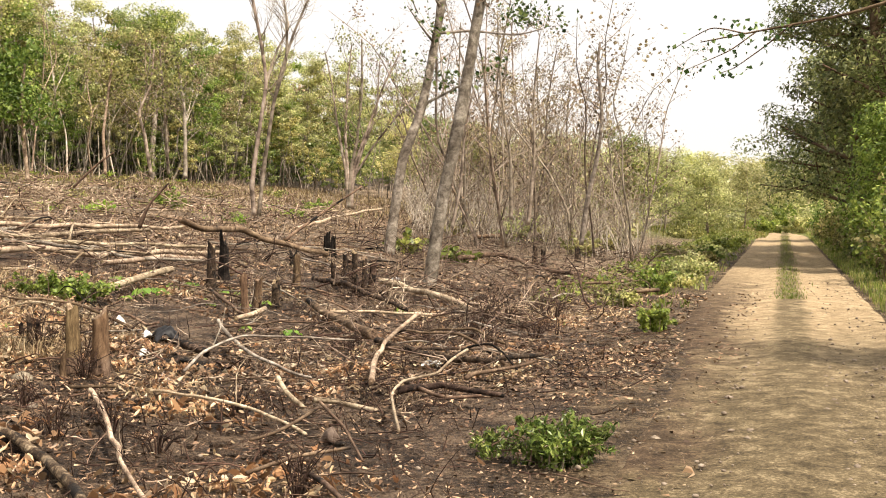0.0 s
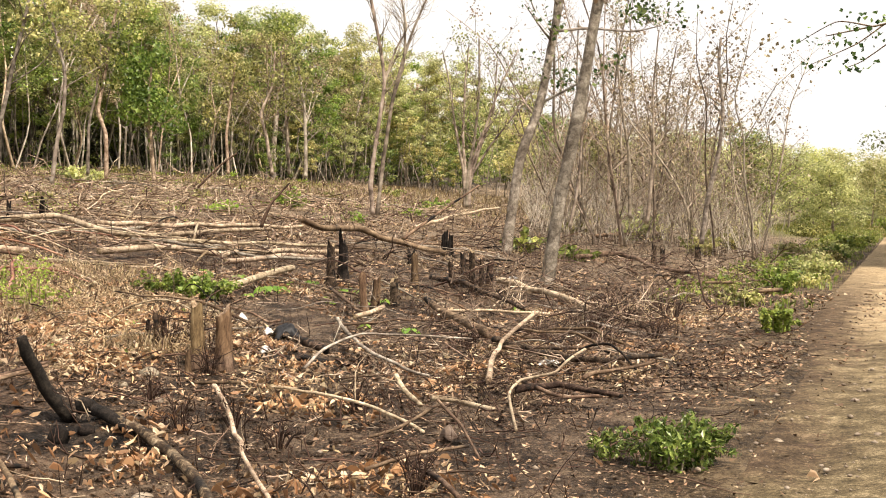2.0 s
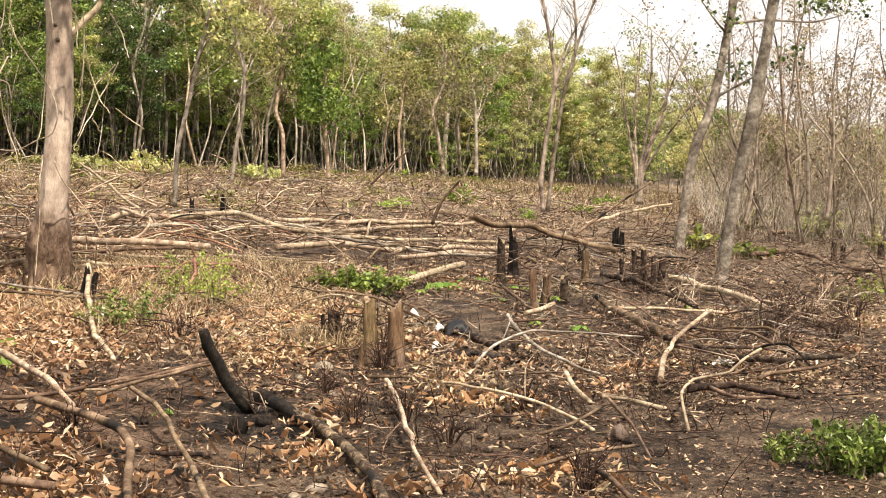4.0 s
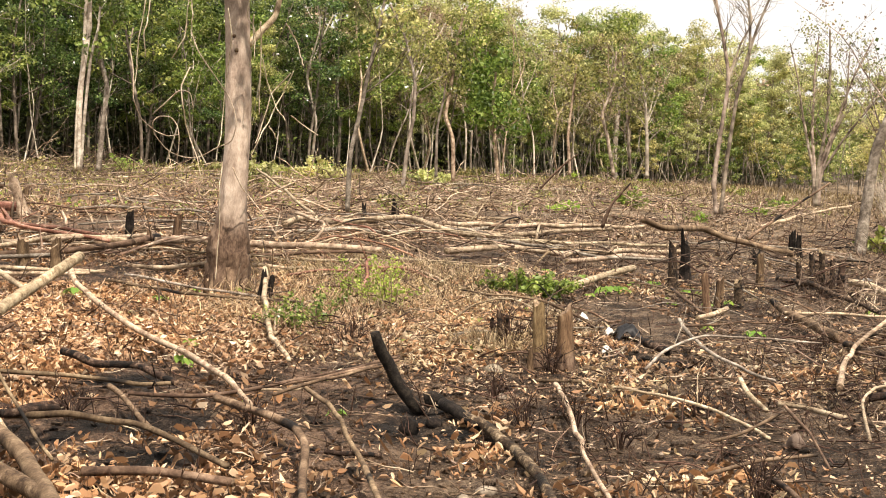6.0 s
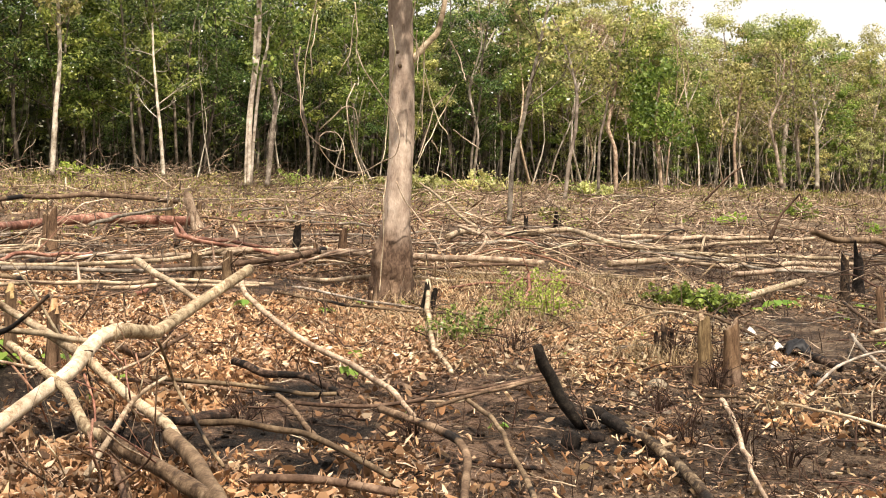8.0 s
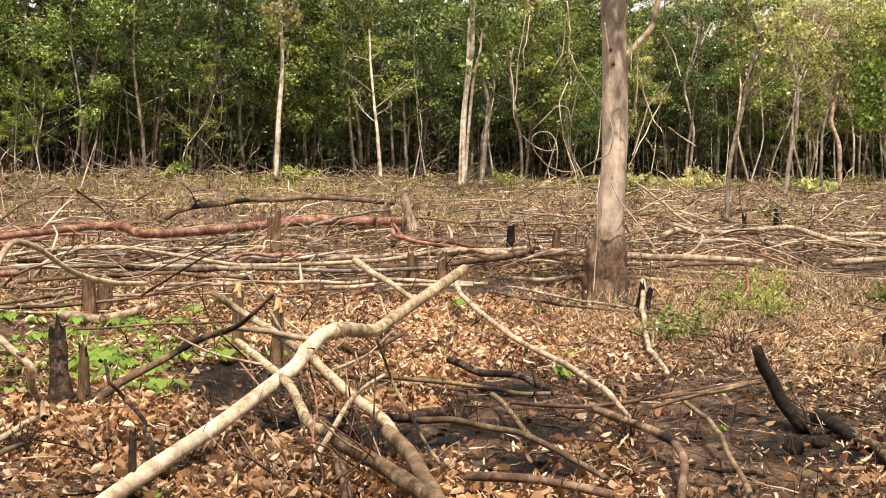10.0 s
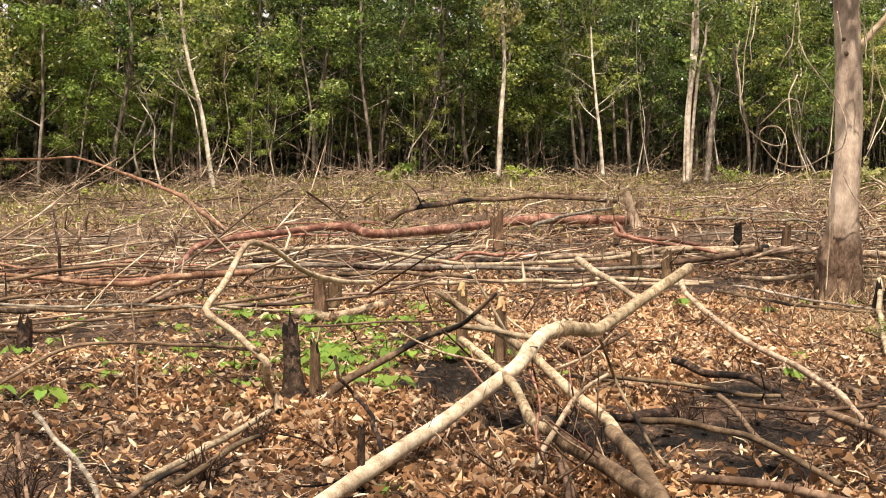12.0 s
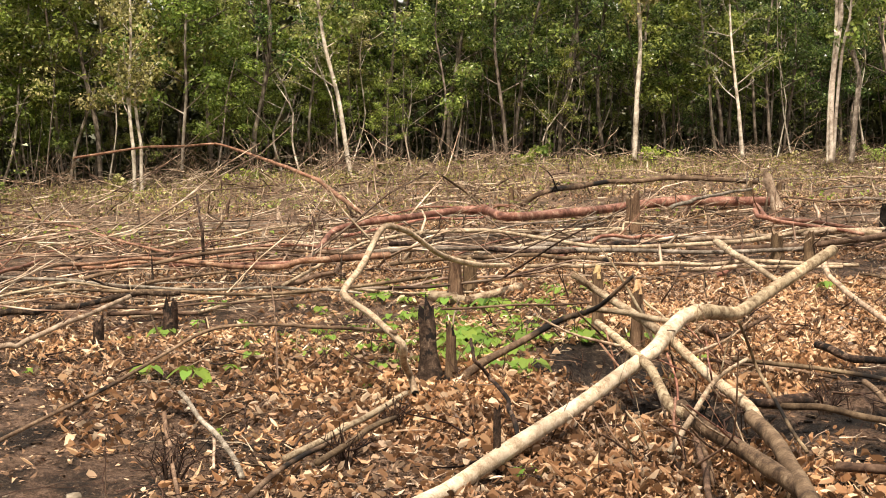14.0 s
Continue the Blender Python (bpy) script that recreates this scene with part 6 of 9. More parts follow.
def build_seedlings():
    rng = np.random.default_rng(6)
    protos = [seedling(40 + k, 3 + k % 3, 0.105 + 0.02 * (k % 3), 0.09 + 0.03 * (k % 2)) for k in range(6)]
    spots = []
    # the patch round the hollow stump, then strays
    for cx, cy, w, n in [(-10.2, 3.95, 0.7, 75), (-11.6, 4.5, 0.8, 75), (-12.6, 5.4, 0.9, 40), (-9.7, 4.3, 0.5, 20), (-11.2, 2.9, 1.3, 25), (-14.5, 3.6, 1.2, 14)]:
        for _ in range(n):
            spots.append((rng.normal(cx, w), rng.normal(cy, w)))
    for _ in range(28):
        spots.append((rng.uniform(-13, -6.2), rng.uniform(1.5, 12)))
    for _ in range(22):
        x, y = rng.normal(-8.6, 0.9), rng.normal(17.3, 1.2)
        spots.append((x, y))
    for _ in range(16):
        spots.append((rng.uniform(-12, -3), rng.uniform(8, 20)))
    spots = [(x, y) for x, y in spots if all(math.hypot(x - hx, y - hy) > 0.65 * hr for hx, hy, hr in BURNS_AND_SHADE)]
    place_all(protos, [(int(rng.integers(0, 6)), on_ground(x, y, rng.uniform(0, 360), rng.uniform(0.45, 1.05))) for x, y in spots])


build_seedlings()


# ---- litter, slash, grass ----
def field_points(n, rng, x0, x1, y0, y1, cut=None, power=1.0):
    x = x1 + (x0 - x1) * rng.uniform(0, 1, n) ** power
    y = rng.uniform(y0, y1, n)
    if cut is not None:
        s = np.sin(1.1 * x + 0.8 * np.sin(0.9 * y)) + np.sin(0.83 * y - 0.5 * x + 1.7) + 0.7 * np.sin(2.9 * x + 2.3 * y)
        k = s + rng.normal(0, 0.5, n) > cut
        x, y = x[k], y[k]
    return x, y


def curled_leaves(x, y, size, rng):
    """Dead leaves lying on the ground, curled and bent, simpler where they lie far off."""
    n = len(x)
    a = rng.uniform(0, 2 * np.pi, n)
    d = np.stack([np.cos(a), np.sin(a), rng.normal(0.12, 0.45, n)], 1)
    w = np.stack([-np.sin(a), np.cos(a), rng.normal(0, 0.55, n)], 1)
    s = size * rng.uniform(0.45, 1.35, n)[:, None]
    c = np.column_stack([x, y, ground_z(x, y) + 0.012 + 0.045 * rng.uniform(0, 1, n) ** 2])
    up = np.array([0, 0, 1.0])
    # each leaf is a pointed trough: its halves curl up along the midrib, its ends bend up or down
    curl, bent, half = rng.uniform(0.06, 0.55, (n, 1)), rng.uniform(-0.2, 0.55, (n, 1)), rng.uniform(0.06, 0.145, (n, 1))
    twist = rng.uniform(0.1, 1.2, (n, 1))
    near = np.hypot(x, y) < 11.0
    def at(u, side):
        q = c + d * s * u + up * s * bent * 4 * u * u
        return q + side * w * s * half + up * s * (curl if side > 0 else curl * twist) * abs(side)
    full = np.stack([at(-0.5, 0), at(-0.2, 1), at(0.2, 0.85), at(0.5, 0), at(0.2, -0.85), at(-0.2, -1), at(-0.2, 0), at(0.2, 0)], 1)[near].reshape(-1, 3)
    k = np.arange(near.sum())[:, None] * 8
    tris = [[0, 1, 6], [1, 2, 7], [1, 7, 6], [2, 3, 7], [3, 4, 7], [4, 5, 6], [4, 6, 7], [5, 0, 6]]
    f1 = np.concatenate([k + np.array([q]) for q in tris], 0)
    plain_leaf = np.stack([at(-0.5, 0), at(0.0, 1), at(0.5, 0), at(0.0, -1)], 1)[~near].reshape(-1, 3)
    k = np.arange((~near).sum())[:, None] * 4 + len(full)
    f2 = np.concatenate([k + np.array([q]) for q in ([0, 1, 2], [0, 2, 3])], 0)
    return np.vstack([full, plain_leaf]), np.vstack([f1, f2])


def build_litter():
    rng = np.random.default_rng(2)
    # orange leaf carpet uphill of the near soil, sparser elsewhere
    xs, ys = [], []
    for n, a, b, c, d, cut in [(52000, -17, -4.2, 0.5, 15, -0.3), (26000, -12.5, -8.0, 6.0, 13.5, -0.9), (16000, -9, -2.6, 6, 15, 0.4), (11000, -16, -3, 14, 27, 0.1), (700, -4.2, -1.8, 5.5, 16, 0.3), (16000, -11, -6, 0.5, 8.0, -0.7), (20000, -10.5, -4.8, 3, 10, -0.5), (14000, -13, -9, 5.5, 12.5, -1.5), (26000, -13, -5.5, 0.5, 12.5, -1.2),  (5000, -8, -4.5, -1.5, 3.5, 0.2), (16000, -16.5, -10.5, 0.2, 8.5, -2), (34000, -26, -13, -1, 24, -0.6), (26000, -36, -20, -3, 48, -0.4)]:
        x, y = field_points(n, rng, a, b, c, d, cut)
        xs.append(x), ys.append(y)
    # leaves drifted against the bush beside the track
    xs.append(rng.normal(-1.75, 0.6, 1300)), ys.append(rng.normal(8.4, 1.1, 1300))
    xs.append(rng.normal(-2.4, 0.8, 350)), ys.append(5 + 16 * rng.uniform(0, 1, 350) ** 1.5)
    x, y = np.concatenate(xs), np.concatenate(ys)
    # the carpet thins out towards the burnt soil along the track
    k = rng.uniform(0, 1, len(x)) < np.maximum(np.clip((np.degrees(np.arctan2(-x, y)) - 37) / 11, 0.012, 1.0), np.clip(1.5 - 1.4 * np.hypot((x + 8.6) / 2.1, (y - 11.2) / 3.0), 0, 0.6)) * np.clip((82 - np.degrees(np.arctan2(-x, y))) / 12, np.where(np.hypot(x, y) < 10.5, 0.3, 0.55), 1.0)
    x, y = x[k], y[k]
    for hx, hy, hr in BURNS_AND_SHADE:
        k = (np.hypot(x - hx, y - hy) > 0.75 * hr) | (rng.uniform(0, 1, len(x)) < 0.12)
        x, y = x[k], y[k]
    # bare patches in the carpet
    bare = np.sin(2.3 * x + 1.4 * np.sin(1.9 * y)) + np.sin(2.1 * y - 1.2 * x + 0.6) + rng.normal(0, 0.45, len(x)) > 0.95
    k = ~bare | (rng.uniform(0, 1, len(x)) < 0.28)
    x, y = x[k], y[k]
    # on the burnt soil the leaves lie in drifts
    cx, cy = field_points(300, rng, -11, -2.4, 6, 19, 0.2)
    m = rng.integers(8, 80, len(cx))
    w = np.repeat(rng.uniform(0.05, 0.26, len(cx)), m)
    x = np.concatenate([x, np.repeat(cx, m) + w * rng.normal(0, 1, m.sum())])
    y = np.concatenate([y, np.repeat(cy, m) + w * rng.normal(0, 1.2, m.sum())])
    v, f = curled_leaves(x, y, 0.074, rng)
    tagged(new("leaf_litter", mesh("leaf_litter", v, f, LEAF_LITTER, False)), "curled orange-brown dead leaves strewn over the soil", "leaf litter", kind="stuff")


def build_buff_litter():
    """Bleached leaves lying in drifts on the burnt soil and between the slash."""
    rng = np.random.default_rng(57)
    xs, ys = [], []
    for n, a, b, c, d, cut in [(10000, -10.6, -6.9, 8.6, 14.5, -1.0), (9000, -9.5, -2.4, 9, 21, 0.8), (14000, -12, -2.3, 13, 34, 0.6), (1800, -6.5, -2.2, 6.5, 11, 0.9), (16000, -30, -10, 13, 48, 0.2)]:
        x, y = field_points(n, rng, a, b, c, d, cut)
        xs.append(x), ys.append(y)
    x, y = np.concatenate(xs), np.concatenate(ys)
    for hx, hy, hr in BURNS_AND_SHADE:
        k = np.hypot(x - hx, y - hy) > 0.8 * hr
        x, y = x[k], y[k]
    v, f = curled_leaves(x, y, 0.068, rng)
    tagged(new("dry_litter", mesh("dry_litter", v, f, LEAF_BUFF, False)), "bleached dry leaves lying on burnt soil", "leaf litter", kind="stuff")


def build_debris():
    """Crumbs of bark, leaf and charcoal that cover the soil everywhere."""
    rng = np.random.default_rng(19)
    xs, ys = [], []
    for n, a, b, c, d in [(60000, -14, -1.2, -0.5, 16), (16000, -8, -4, -1, 5), (34000, -12.5, -5.5, 0.5, 12.5), (30000, -24, -3, 12, 34), (16000, -32, -12, -2, 40)]:
        x, y = field_points(n, rng, a, b, c, d, -1.0)
        xs.append(x), ys.append(y)
    # the bare strip beside the track
    xs.append(np.minimum(rng.normal(-2.6, 1.1, 8000), -0.2 + rng.normal(0, 0.25, 8000))), ys.append(5 + 21 * rng.uniform(0, 1, 8000) ** 1.7)
    x, y = np.concatenate(xs), np.concatenate(ys)
    for hx, hy, hr in BURNS_AND_SHADE:
        k = (np.hypot(x - hx, y - hy) > 0.75 * hr) | (rng.uniform(0, 1, len(x)) < 0.15)
        x, y = x[k], y[k]
    far = np.clip(np.hypot(x, y) / 11, 0.8, 2.4)
    c = np.column_stack([x, y, ground_z(x, y) + 0.008])
    v, f = leaves(c, 0.042, rng, up=1.2, droop=0.0, wide=0.3, fold=0.1, spread=0.7, simple=True)
    v = (v.reshape(-1, 3, 3) - c[:, None]) * far[:, None, None] + c[:, None]
    tagged(new("debris", mesh("debris", v.reshape(-1, 3), f, DEBRIS, False)), "crumbs of bark, leaves and charcoal on the soil", "debris", kind="stuff")


def sticks(name, label, x, y, length, r, rng, mat, flat=0.12, along=None, stand=False, fork=True):
    n = len(x)
    L = length * rng.uniform(0.35, 1.4, n)
    a = rng.uniform(0, 2 * np.pi, n) if along is None else along + rng.normal(0, 0.8, n)
    if stand:
        d = np.stack([rng.normal(0, 0.35, n), rng.normal(0, 0.35, n), np.ones(n)], 1)
    else:
        d = np.stack([np.cos(a), np.sin(a), np.abs(rng.normal(0, flat, n))], 1)
    d /= np.linalg.norm(d, axis=1)[:, None]
    c0 = np.column_stack([x, y, ground_z(x, y) + (0.0 if stand else 0.02) + (0 if stand else 1) * np.abs(rng.normal(0, flat * 0.6, n))])
    rr = r * rng.uniform(0.4, 1.7, n)
    lines = []

    def bend(start, way, ln, crook):
        """A crooked line of five joints that never dips under the soil."""
        pts, h = [start], way.copy()
        for _ in range(4):
            h = h + rng.normal(0, crook, (len(h), 3)) * (1, 1, 0.55)
            h /= np.linalg.norm(h, axis=1)[:, None]
            q = pts[-1] + h * ln[:, None] / 4
            q[:, 2] = np.maximum(q[:, 2], ground_z(q[:, 0], q[:, 1]) + 0.01)
            pts.append(q)
        return pts

    main = bend(c0, d, L, 0.10 if stand else 0.34)
    lines.append((main, rr))
    if fork:
        e = d + rng.normal(0, 0.5, (n, 3))
        e[:, 2] = np.abs(e[:, 2]) * (1.0 if stand else 0.6)
        e /= np.linalg.norm(e, axis=1)[:, None]
        lines.append((bend(main[2], e, L * rng.uniform(0.25, 0.6, n), 0.2), rr * 0.6))
    vs, f, base = [], [], 0
    for pts, rad in lines:
        pts = [pts[i] for i in ((0, 2, 4) if stand else range(5))]
        m = len(pts)
        u = np.cross(d, np.array([0.3, 0.2, 1.0]) if not stand else np.array([1.0, 0.2, 0.1]))
        u /= np.linalg.norm(u, axis=1)[:, None] + 1e-9
        w = np.cross(d, u)
        ring = []
        for i, c in enumerate(pts):
            for g in range(3):
                q = g * np.pi * 2 / 3
                ring.append(c + (u * math.cos(q) + w * math.sin(q)) * (rad * (1 - 0.65 * i / (m - 1)))[:, None])
        vs.append(np.stack(ring, 1).reshape(-1, 3))
        k = np.arange(n)[:, None] * 3 * m + base
        for lv in range(0, 3 * (m - 1), 3):
            for g in range(3):
                h = (g + 1) % 3
                f.append(k + np.array([[lv + g, lv + h, lv + 3 + h, lv + 3 + g]]))
        base += 3 * m * n
    v = np.vstack(vs)
    tagged(new(name, mesh(name, v, np.concatenate(f, 0), mat)), label, "twigs", kind="stuff")


def build_slash():
    rng = np.random.default_rng(9)
    x, y = field_points(1700, rng, -17, -2.6, 0.5, 18)
    sticks("twig_litter", "short dry twigs scattered on the soil", x, y, 0.32, 0.005, rng, BARK_TWIG, 0.06)
    x, y = field_points(200, rng, -12, -2.6, 6, 22)
    sticks("burnt_twigs", "burnt dark twigs on the soil near the track", x, y, 0.40, 0.007, rng, BARK_DARKTWIG, 0.14)
    x, y = field_points(240, rng, -13, -5.5, 0, 12)
    sticks("burnt_twigs", "dark twigs tangled in the litter", x, y, 0.5, 0.007, rng, BARK_DARKTWIG, 0.14)
    x, y = field_points(420, rng, -4.2, -1.3, 6, 17)
    sticks("burnt_twigs", "burnt twigs on the bare strip beside the track", x, y, 0.35, 0.005, rng, BARK_DARKTWIG, 0.12)
    x, y = field_points(160, rng, -4.5, -1.6, 6, 15)
    sticks("burnt_stubs", "short burnt stalks on the bare strip beside the track", x, y, 0.16, 0.005, rng, BARK_DARKTWIG, stand=True)
    # long stems of the cut brush, mostly parallel
    x, y = field_points(300, rng, -32, -15, 9, 50, -0.4)
    sticks("slash", "cut thin stems and branches lying over the field", x, y, 1.9, 0.020, rng, BARK_TWIG, 0.07, 0.9)
    x, y = field_points(240, rng, -34, -13, -3, 13, -0.3)
    sticks("slash", "heaped cut stems and dry brush", x, y, 2.0, 0.019, rng, BARK_TWIG, 0.07, 1.9)
    x, y = field_points(120, rng, -24, -13.5, -3, 6.5, -0.9)
    sticks("slash", "long thin stems of a heap of brush", x, y, 3.2, 0.018, rng, BARK_TWIG, 0.09, 1.85)
    x, y = field_points(300, rng, -20, -11, 11, 26, -0.5)
    sticks("slash", "dry broken branches between the long logs", x, y, 1.0, 0.011, rng, BARK_TWIG, 0.12)
    x, y = field_points(620, rng, -38, -18, 20, 70)
    sticks("slash", "cut stems strewn over the upper field", x, y, 1.6, 0.022, rng, BARK_TWIG, 0.12)
    x, y = field_points(330, rng, -36, -14, 0, 60)
    sticks("burnt_slash", "singed branches over the upper field", x, y, 1.1, 0.018, rng, BARK_SINGED, 0.14)
    x, y = field_points(260, rng, -18, -2.6, 17, 46)
    sticks("burnt_slash", "burnt branches lying in the thicket", x, y, 1.0, 0.013, rng, BARK_DARKTWIG, 0.2)
    x, y = field_points(600, rng, -18, -2.6, 17, 46)
    sticks("singed_slash", "crooked singed branches lying in the thicket", x, y, 0.8, 0.012, rng, BARK_SINGED, 0.24)
    x, y = field_points(110, rng, -12, -3.0, 10.5, 24)
    sticks("burnt_slash", "burnt branches lying on dark soil", x, y, 0.7, 0.010, rng, BARK_DARKTWIG, 0.14)
    x, y = field_points(800, rng, -12, -2.6, 10, 27, 0.3)
    sticks("singed_slash", "short crooked singed twigs lying on dark soil", x, y, 0.42, 0.007, rng, BARK_SINGED, 0.22)
    x, y = field_points(420, rng, -12, -2.6, 10, 27, 0.4)
    sticks("dry_branches", "pale dry branches lying on dark soil", x, y, 0.45, 0.007, rng, BARK_TWIG, 0.16)
    x, y = field_points(2600, rng, -36, -12, 6, 60, -0.3)
    sticks("dry_branches", "short pale crooked branches broken over the upper field", x, y, 0.55, 0.012, rng, BARK_TWIG, 0.16)
    x, y = field_points(1700, rng, -37, -19, -6, 24)
    sticks("dry_brush", "fine pale dry twigs covering the field below the wood", x, y, 0.6, 0.007, rng, BARK_TWIG, 0.3)
    # stalks and stubs that still stand
    x, y = field_points(1000, rng, -37, -11, -1, 62)
    sticks("burnt_stubs", "thin singed stalks and cut stubs standing in the field", x, y, 0.36, 0.014, rng, BARK_SINGED, stand=True)
    x, y = field_points(800, rng, -37, -14, 4, 62)
    sticks("cut_stubs", "short cut stubs standing in the field", x, y, 0.35, 0.035, rng, BARK_TWIG, stand=True, fork=False)
    x, y = field_points(1200, rng, -12, -3, 3, 22)
    sticks("burnt_stubs", "thin burnt stalks standing in the near soil", x, y, 0.24, 0.005, rng, BARK_DARKTWIG, stand=True)
    x, y = field_points(600, rng, -12, -2.8, 16, 46)
    sticks("burnt_stubs", "thin burnt stalks standing in the thicket", x, y, 0.34, 0.008, rng, BARK_SINGED, stand=True)
    x, y = field_points(260, rng, -38, -31, -6, 26)
    sticks("brushwood", "pale dry brushwood heaped before the wood", x, y, 1.5, 0.014, rng, BARK_TWIG, 0.4)


def build_grass():
    rng = np.random.default_rng(12)

    def sow(name, label, x, y, h, w, mat, lean=0.5):
        v, f = blades(x, y, h, w, rng, lean)
        tagged(new(name, mesh(name, v, f, mat, False)), label, "grass", kind="stuff")

    x, y = field_points(9000, rng, -4.4, -1.55, 22, 92, -0.4)
    sow("verge_grass", "green and yellow grass on the verge of the track", x, y, 0.2, 0.02, GRASS, 1.3)
    x, y = field_points(7000, rng, -4.4, -1.6, 22, 90, 0.2)
    z = ground_z(x, y) + 0.02 + 0.3 * rng.uniform(0, 1, len(x)) ** 1.7
    v, f = leaves(np.column_stack([x, y, z]), 0.09, rng)
    tagged(new("verge_weeds", mesh("verge_weeds", v, f, LEAF_BRIGHT, False)), "low green weeds on the verge of the track", "weeds", kind="stuff")
    x, y = rng.normal(0.12, 0.13, 700), 13 + 12 * rng.uniform(0, 1, 700)
    g = np.sin(2.1 * y) + np.sin(0.9 * y + 1) > 0.6
    sow("middle_grass", "sparse tufts of grass between the wheel ruts", x[g], y[g], 0.06, 0.010, GRASS, 1.0)
    x, y = rng.normal(0.12, 0.13, 4500), 24 + 60 * rng.uniform(0, 1, 4500) ** 1.5
    sow("middle_grass", "short grass between the wheel ruts", x, y, 0.11, 0.014, GRASS)
    x, y = 1.55 + np.abs(rng.normal(0, 0.7, 8000)), rng.uniform(12, 95, 8000)
    sow("verge_grass", "grass under the roadside shrubs", x, y, 0.2, 0.016, GRASS, 0.9)
    x, y = field_points(9000, rng, -38.5, -29, -6, 75, -0.6, 0.6)
    sow("field_grass", "thin green grass before the wood", x, y, 0.30, 0.03, GRASS, 1.2)
    x, y = field_points(15000, rng, -36, -11, 0, 58, 0.2)
    sow("dry_grass", "dry straw among the cut stems", x, y, 0.30, 0.016, STRAW, 2.4)
    x, y = field_points(24000, rng, -37.5, -22, -6, 30, 0.2)
    z = ground_z(x, y) + 0.02 + 0.30 * rng.uniform(0, 1, len(x)) ** 2
    v, f = leaves(np.column_stack([x, y, z]), 0.075, rng, simple=True)
    tagged(new("field_weeds", mesh("field_weeds", v, f, LEAF_OLIVE, False)), "low yellowish green weeds between the brush", "weeds", kind="stuff")
    x, y = field_points(3500, rng, -37, -20, -6, 22, 0.0)
    sow("dry_grass", "dry straw between the brush below the wood", x, y, 0.3, 0.02, STRAW, 1.6)
    x, y = field_points(30000, rng, -37, -14, -5, 55, -0.5)
    z = ground_z(x, y) + 0.015 + 0.05 * rng.uniform(0, 1, len(x))
    v, f = leaves(np.column_stack([x, y, z]), 0.11, rng, up=2.0, wide=0.2, simple=True)
    tagged(new("straw_litter", mesh("straw_litter", v, f, STRAW, False)), "broken straw and dry leaves lying over the upper field", "straw", kind="stuff")
    x, y = field_points(26000, rng, -37, -17, -5, 58, 1.3)
    z = ground_z(x, y) + 0.02 + 0.22 * rng.uniform(0, 1, len(x)) ** 2
    v, f = leaves(np.column_stack([x, y, z]), 0.075, rng, simple=True)
    tagged(new("field_weeds", mesh("field_weeds", v, f, LEAF_YOUNG, False)), "patches of fresh yellowish green weeds", "weeds", kind="stuff")
    x, y = rng.normal(-10.6, 0.8, 1300), rng.normal(11.6, 1.2, 1300)
    sow("dry_grass", "tuft of dry grass by the shrubs", x, y, 0.28, 0.010, STRAW, 3.6)
    x, y = rng.normal(-11.9, 0.9, 1300), rng.normal(14.6, 1.0, 1300)
    sow("dry_grass", "dry grass and stems under the long log", x, y, 0.3, 0.011, STRAW, 3.6)
    for tx, ty, w, n, h in [(-9.0, 9.9, 0.45, 420, 0.26), (-9.6, 11.6, 0.5, 420, 0.28), (-7.2, 10.8, 0.22, 200, 0.30), (-11.3, 14.8, 0.35, 260, 0.3), (-9.2, 12.7, 0.5, 220, 0.2)]:
        sow("dry_grass", "tuft of dry brown grass and stalks", rng.normal(tx, w, n), rng.normal(ty, w, n), h, 0.009, STRAW, 3.4)
    x, y = field_points(6000, rng, -36, -12, 52, 86, -3)
    sow("field_grass", "dry yellowish grass at the far end of the field", x, y, 0.35, 0.05, STRAW, 1.2)
    x, y = rng.uniform(-9, -1, 6000), rng.uniform(78, 118, 6000)
    sow("far_grass", "bright grass where the track bends away", x, y, 0.3, 0.05, GRASS, 1.2)


def build_gravel():
    """Pebbles: rounded lumps of eighteen corners half bedded in the soil."""
    rng = np.random.default_rng(15)
    xs = [rng.uniform(-1.5, 1.6, 1500), rng.uniform(-12, -2, 1300), rng.normal(0.1, 0.6, 420)]
    ys = [4 + 26 * rng.uniform(0, 1, 1500) ** 1.3, rng.uniform(0, 18, 1300), rng.uniform(6, 15, 420)]
    x, y = np.concatenate(xs), np.concatenate(ys)
    n = len(x)
    z = np.where(np.abs(x) < 1.7, terrain(x, y) + 0.028, ground_z(x, y))
    s = (0.006 + 0.026 * rng.uniform(0, 1, n) ** 5)[:, None]
    bm = bmesh.new()
    bmesh.ops.create_icosphere(bm, subdivisions=1, radius=1)
    base = np.array([tuple(q.co) for q in bm.verts]) * (1.0, 0.85, 0.6)
    faces = np.array([[q.index for q in p.verts] for p in bm.faces])
    bm.free()
    c = np.column_stack([x, y, z])
    a = rng.uniform(0, 2 * np.pi, n)[:, None]
    lump = base[None] * rng.uniform(0.75, 1.2, (n, len(base), 1)) * s[:, None, :]
    turned = np.stack([lump[..., 0] * np.cos(a) - lump[..., 1] * np.sin(a), lump[..., 0] * np.sin(a) + lump[..., 1] * np.cos(a), lump[..., 2]], -1)
    v = (c[:, None, :] + turned).reshape(-1, 3)
    f = (np.arange(n)[:, None, None] * len(base) + faces[None]).reshape(-1, 3)
    tagged(new("gravel", mesh("gravel", v, f, STONE)), "small pale stones in the track and soil", "gravel", kind="stuff")


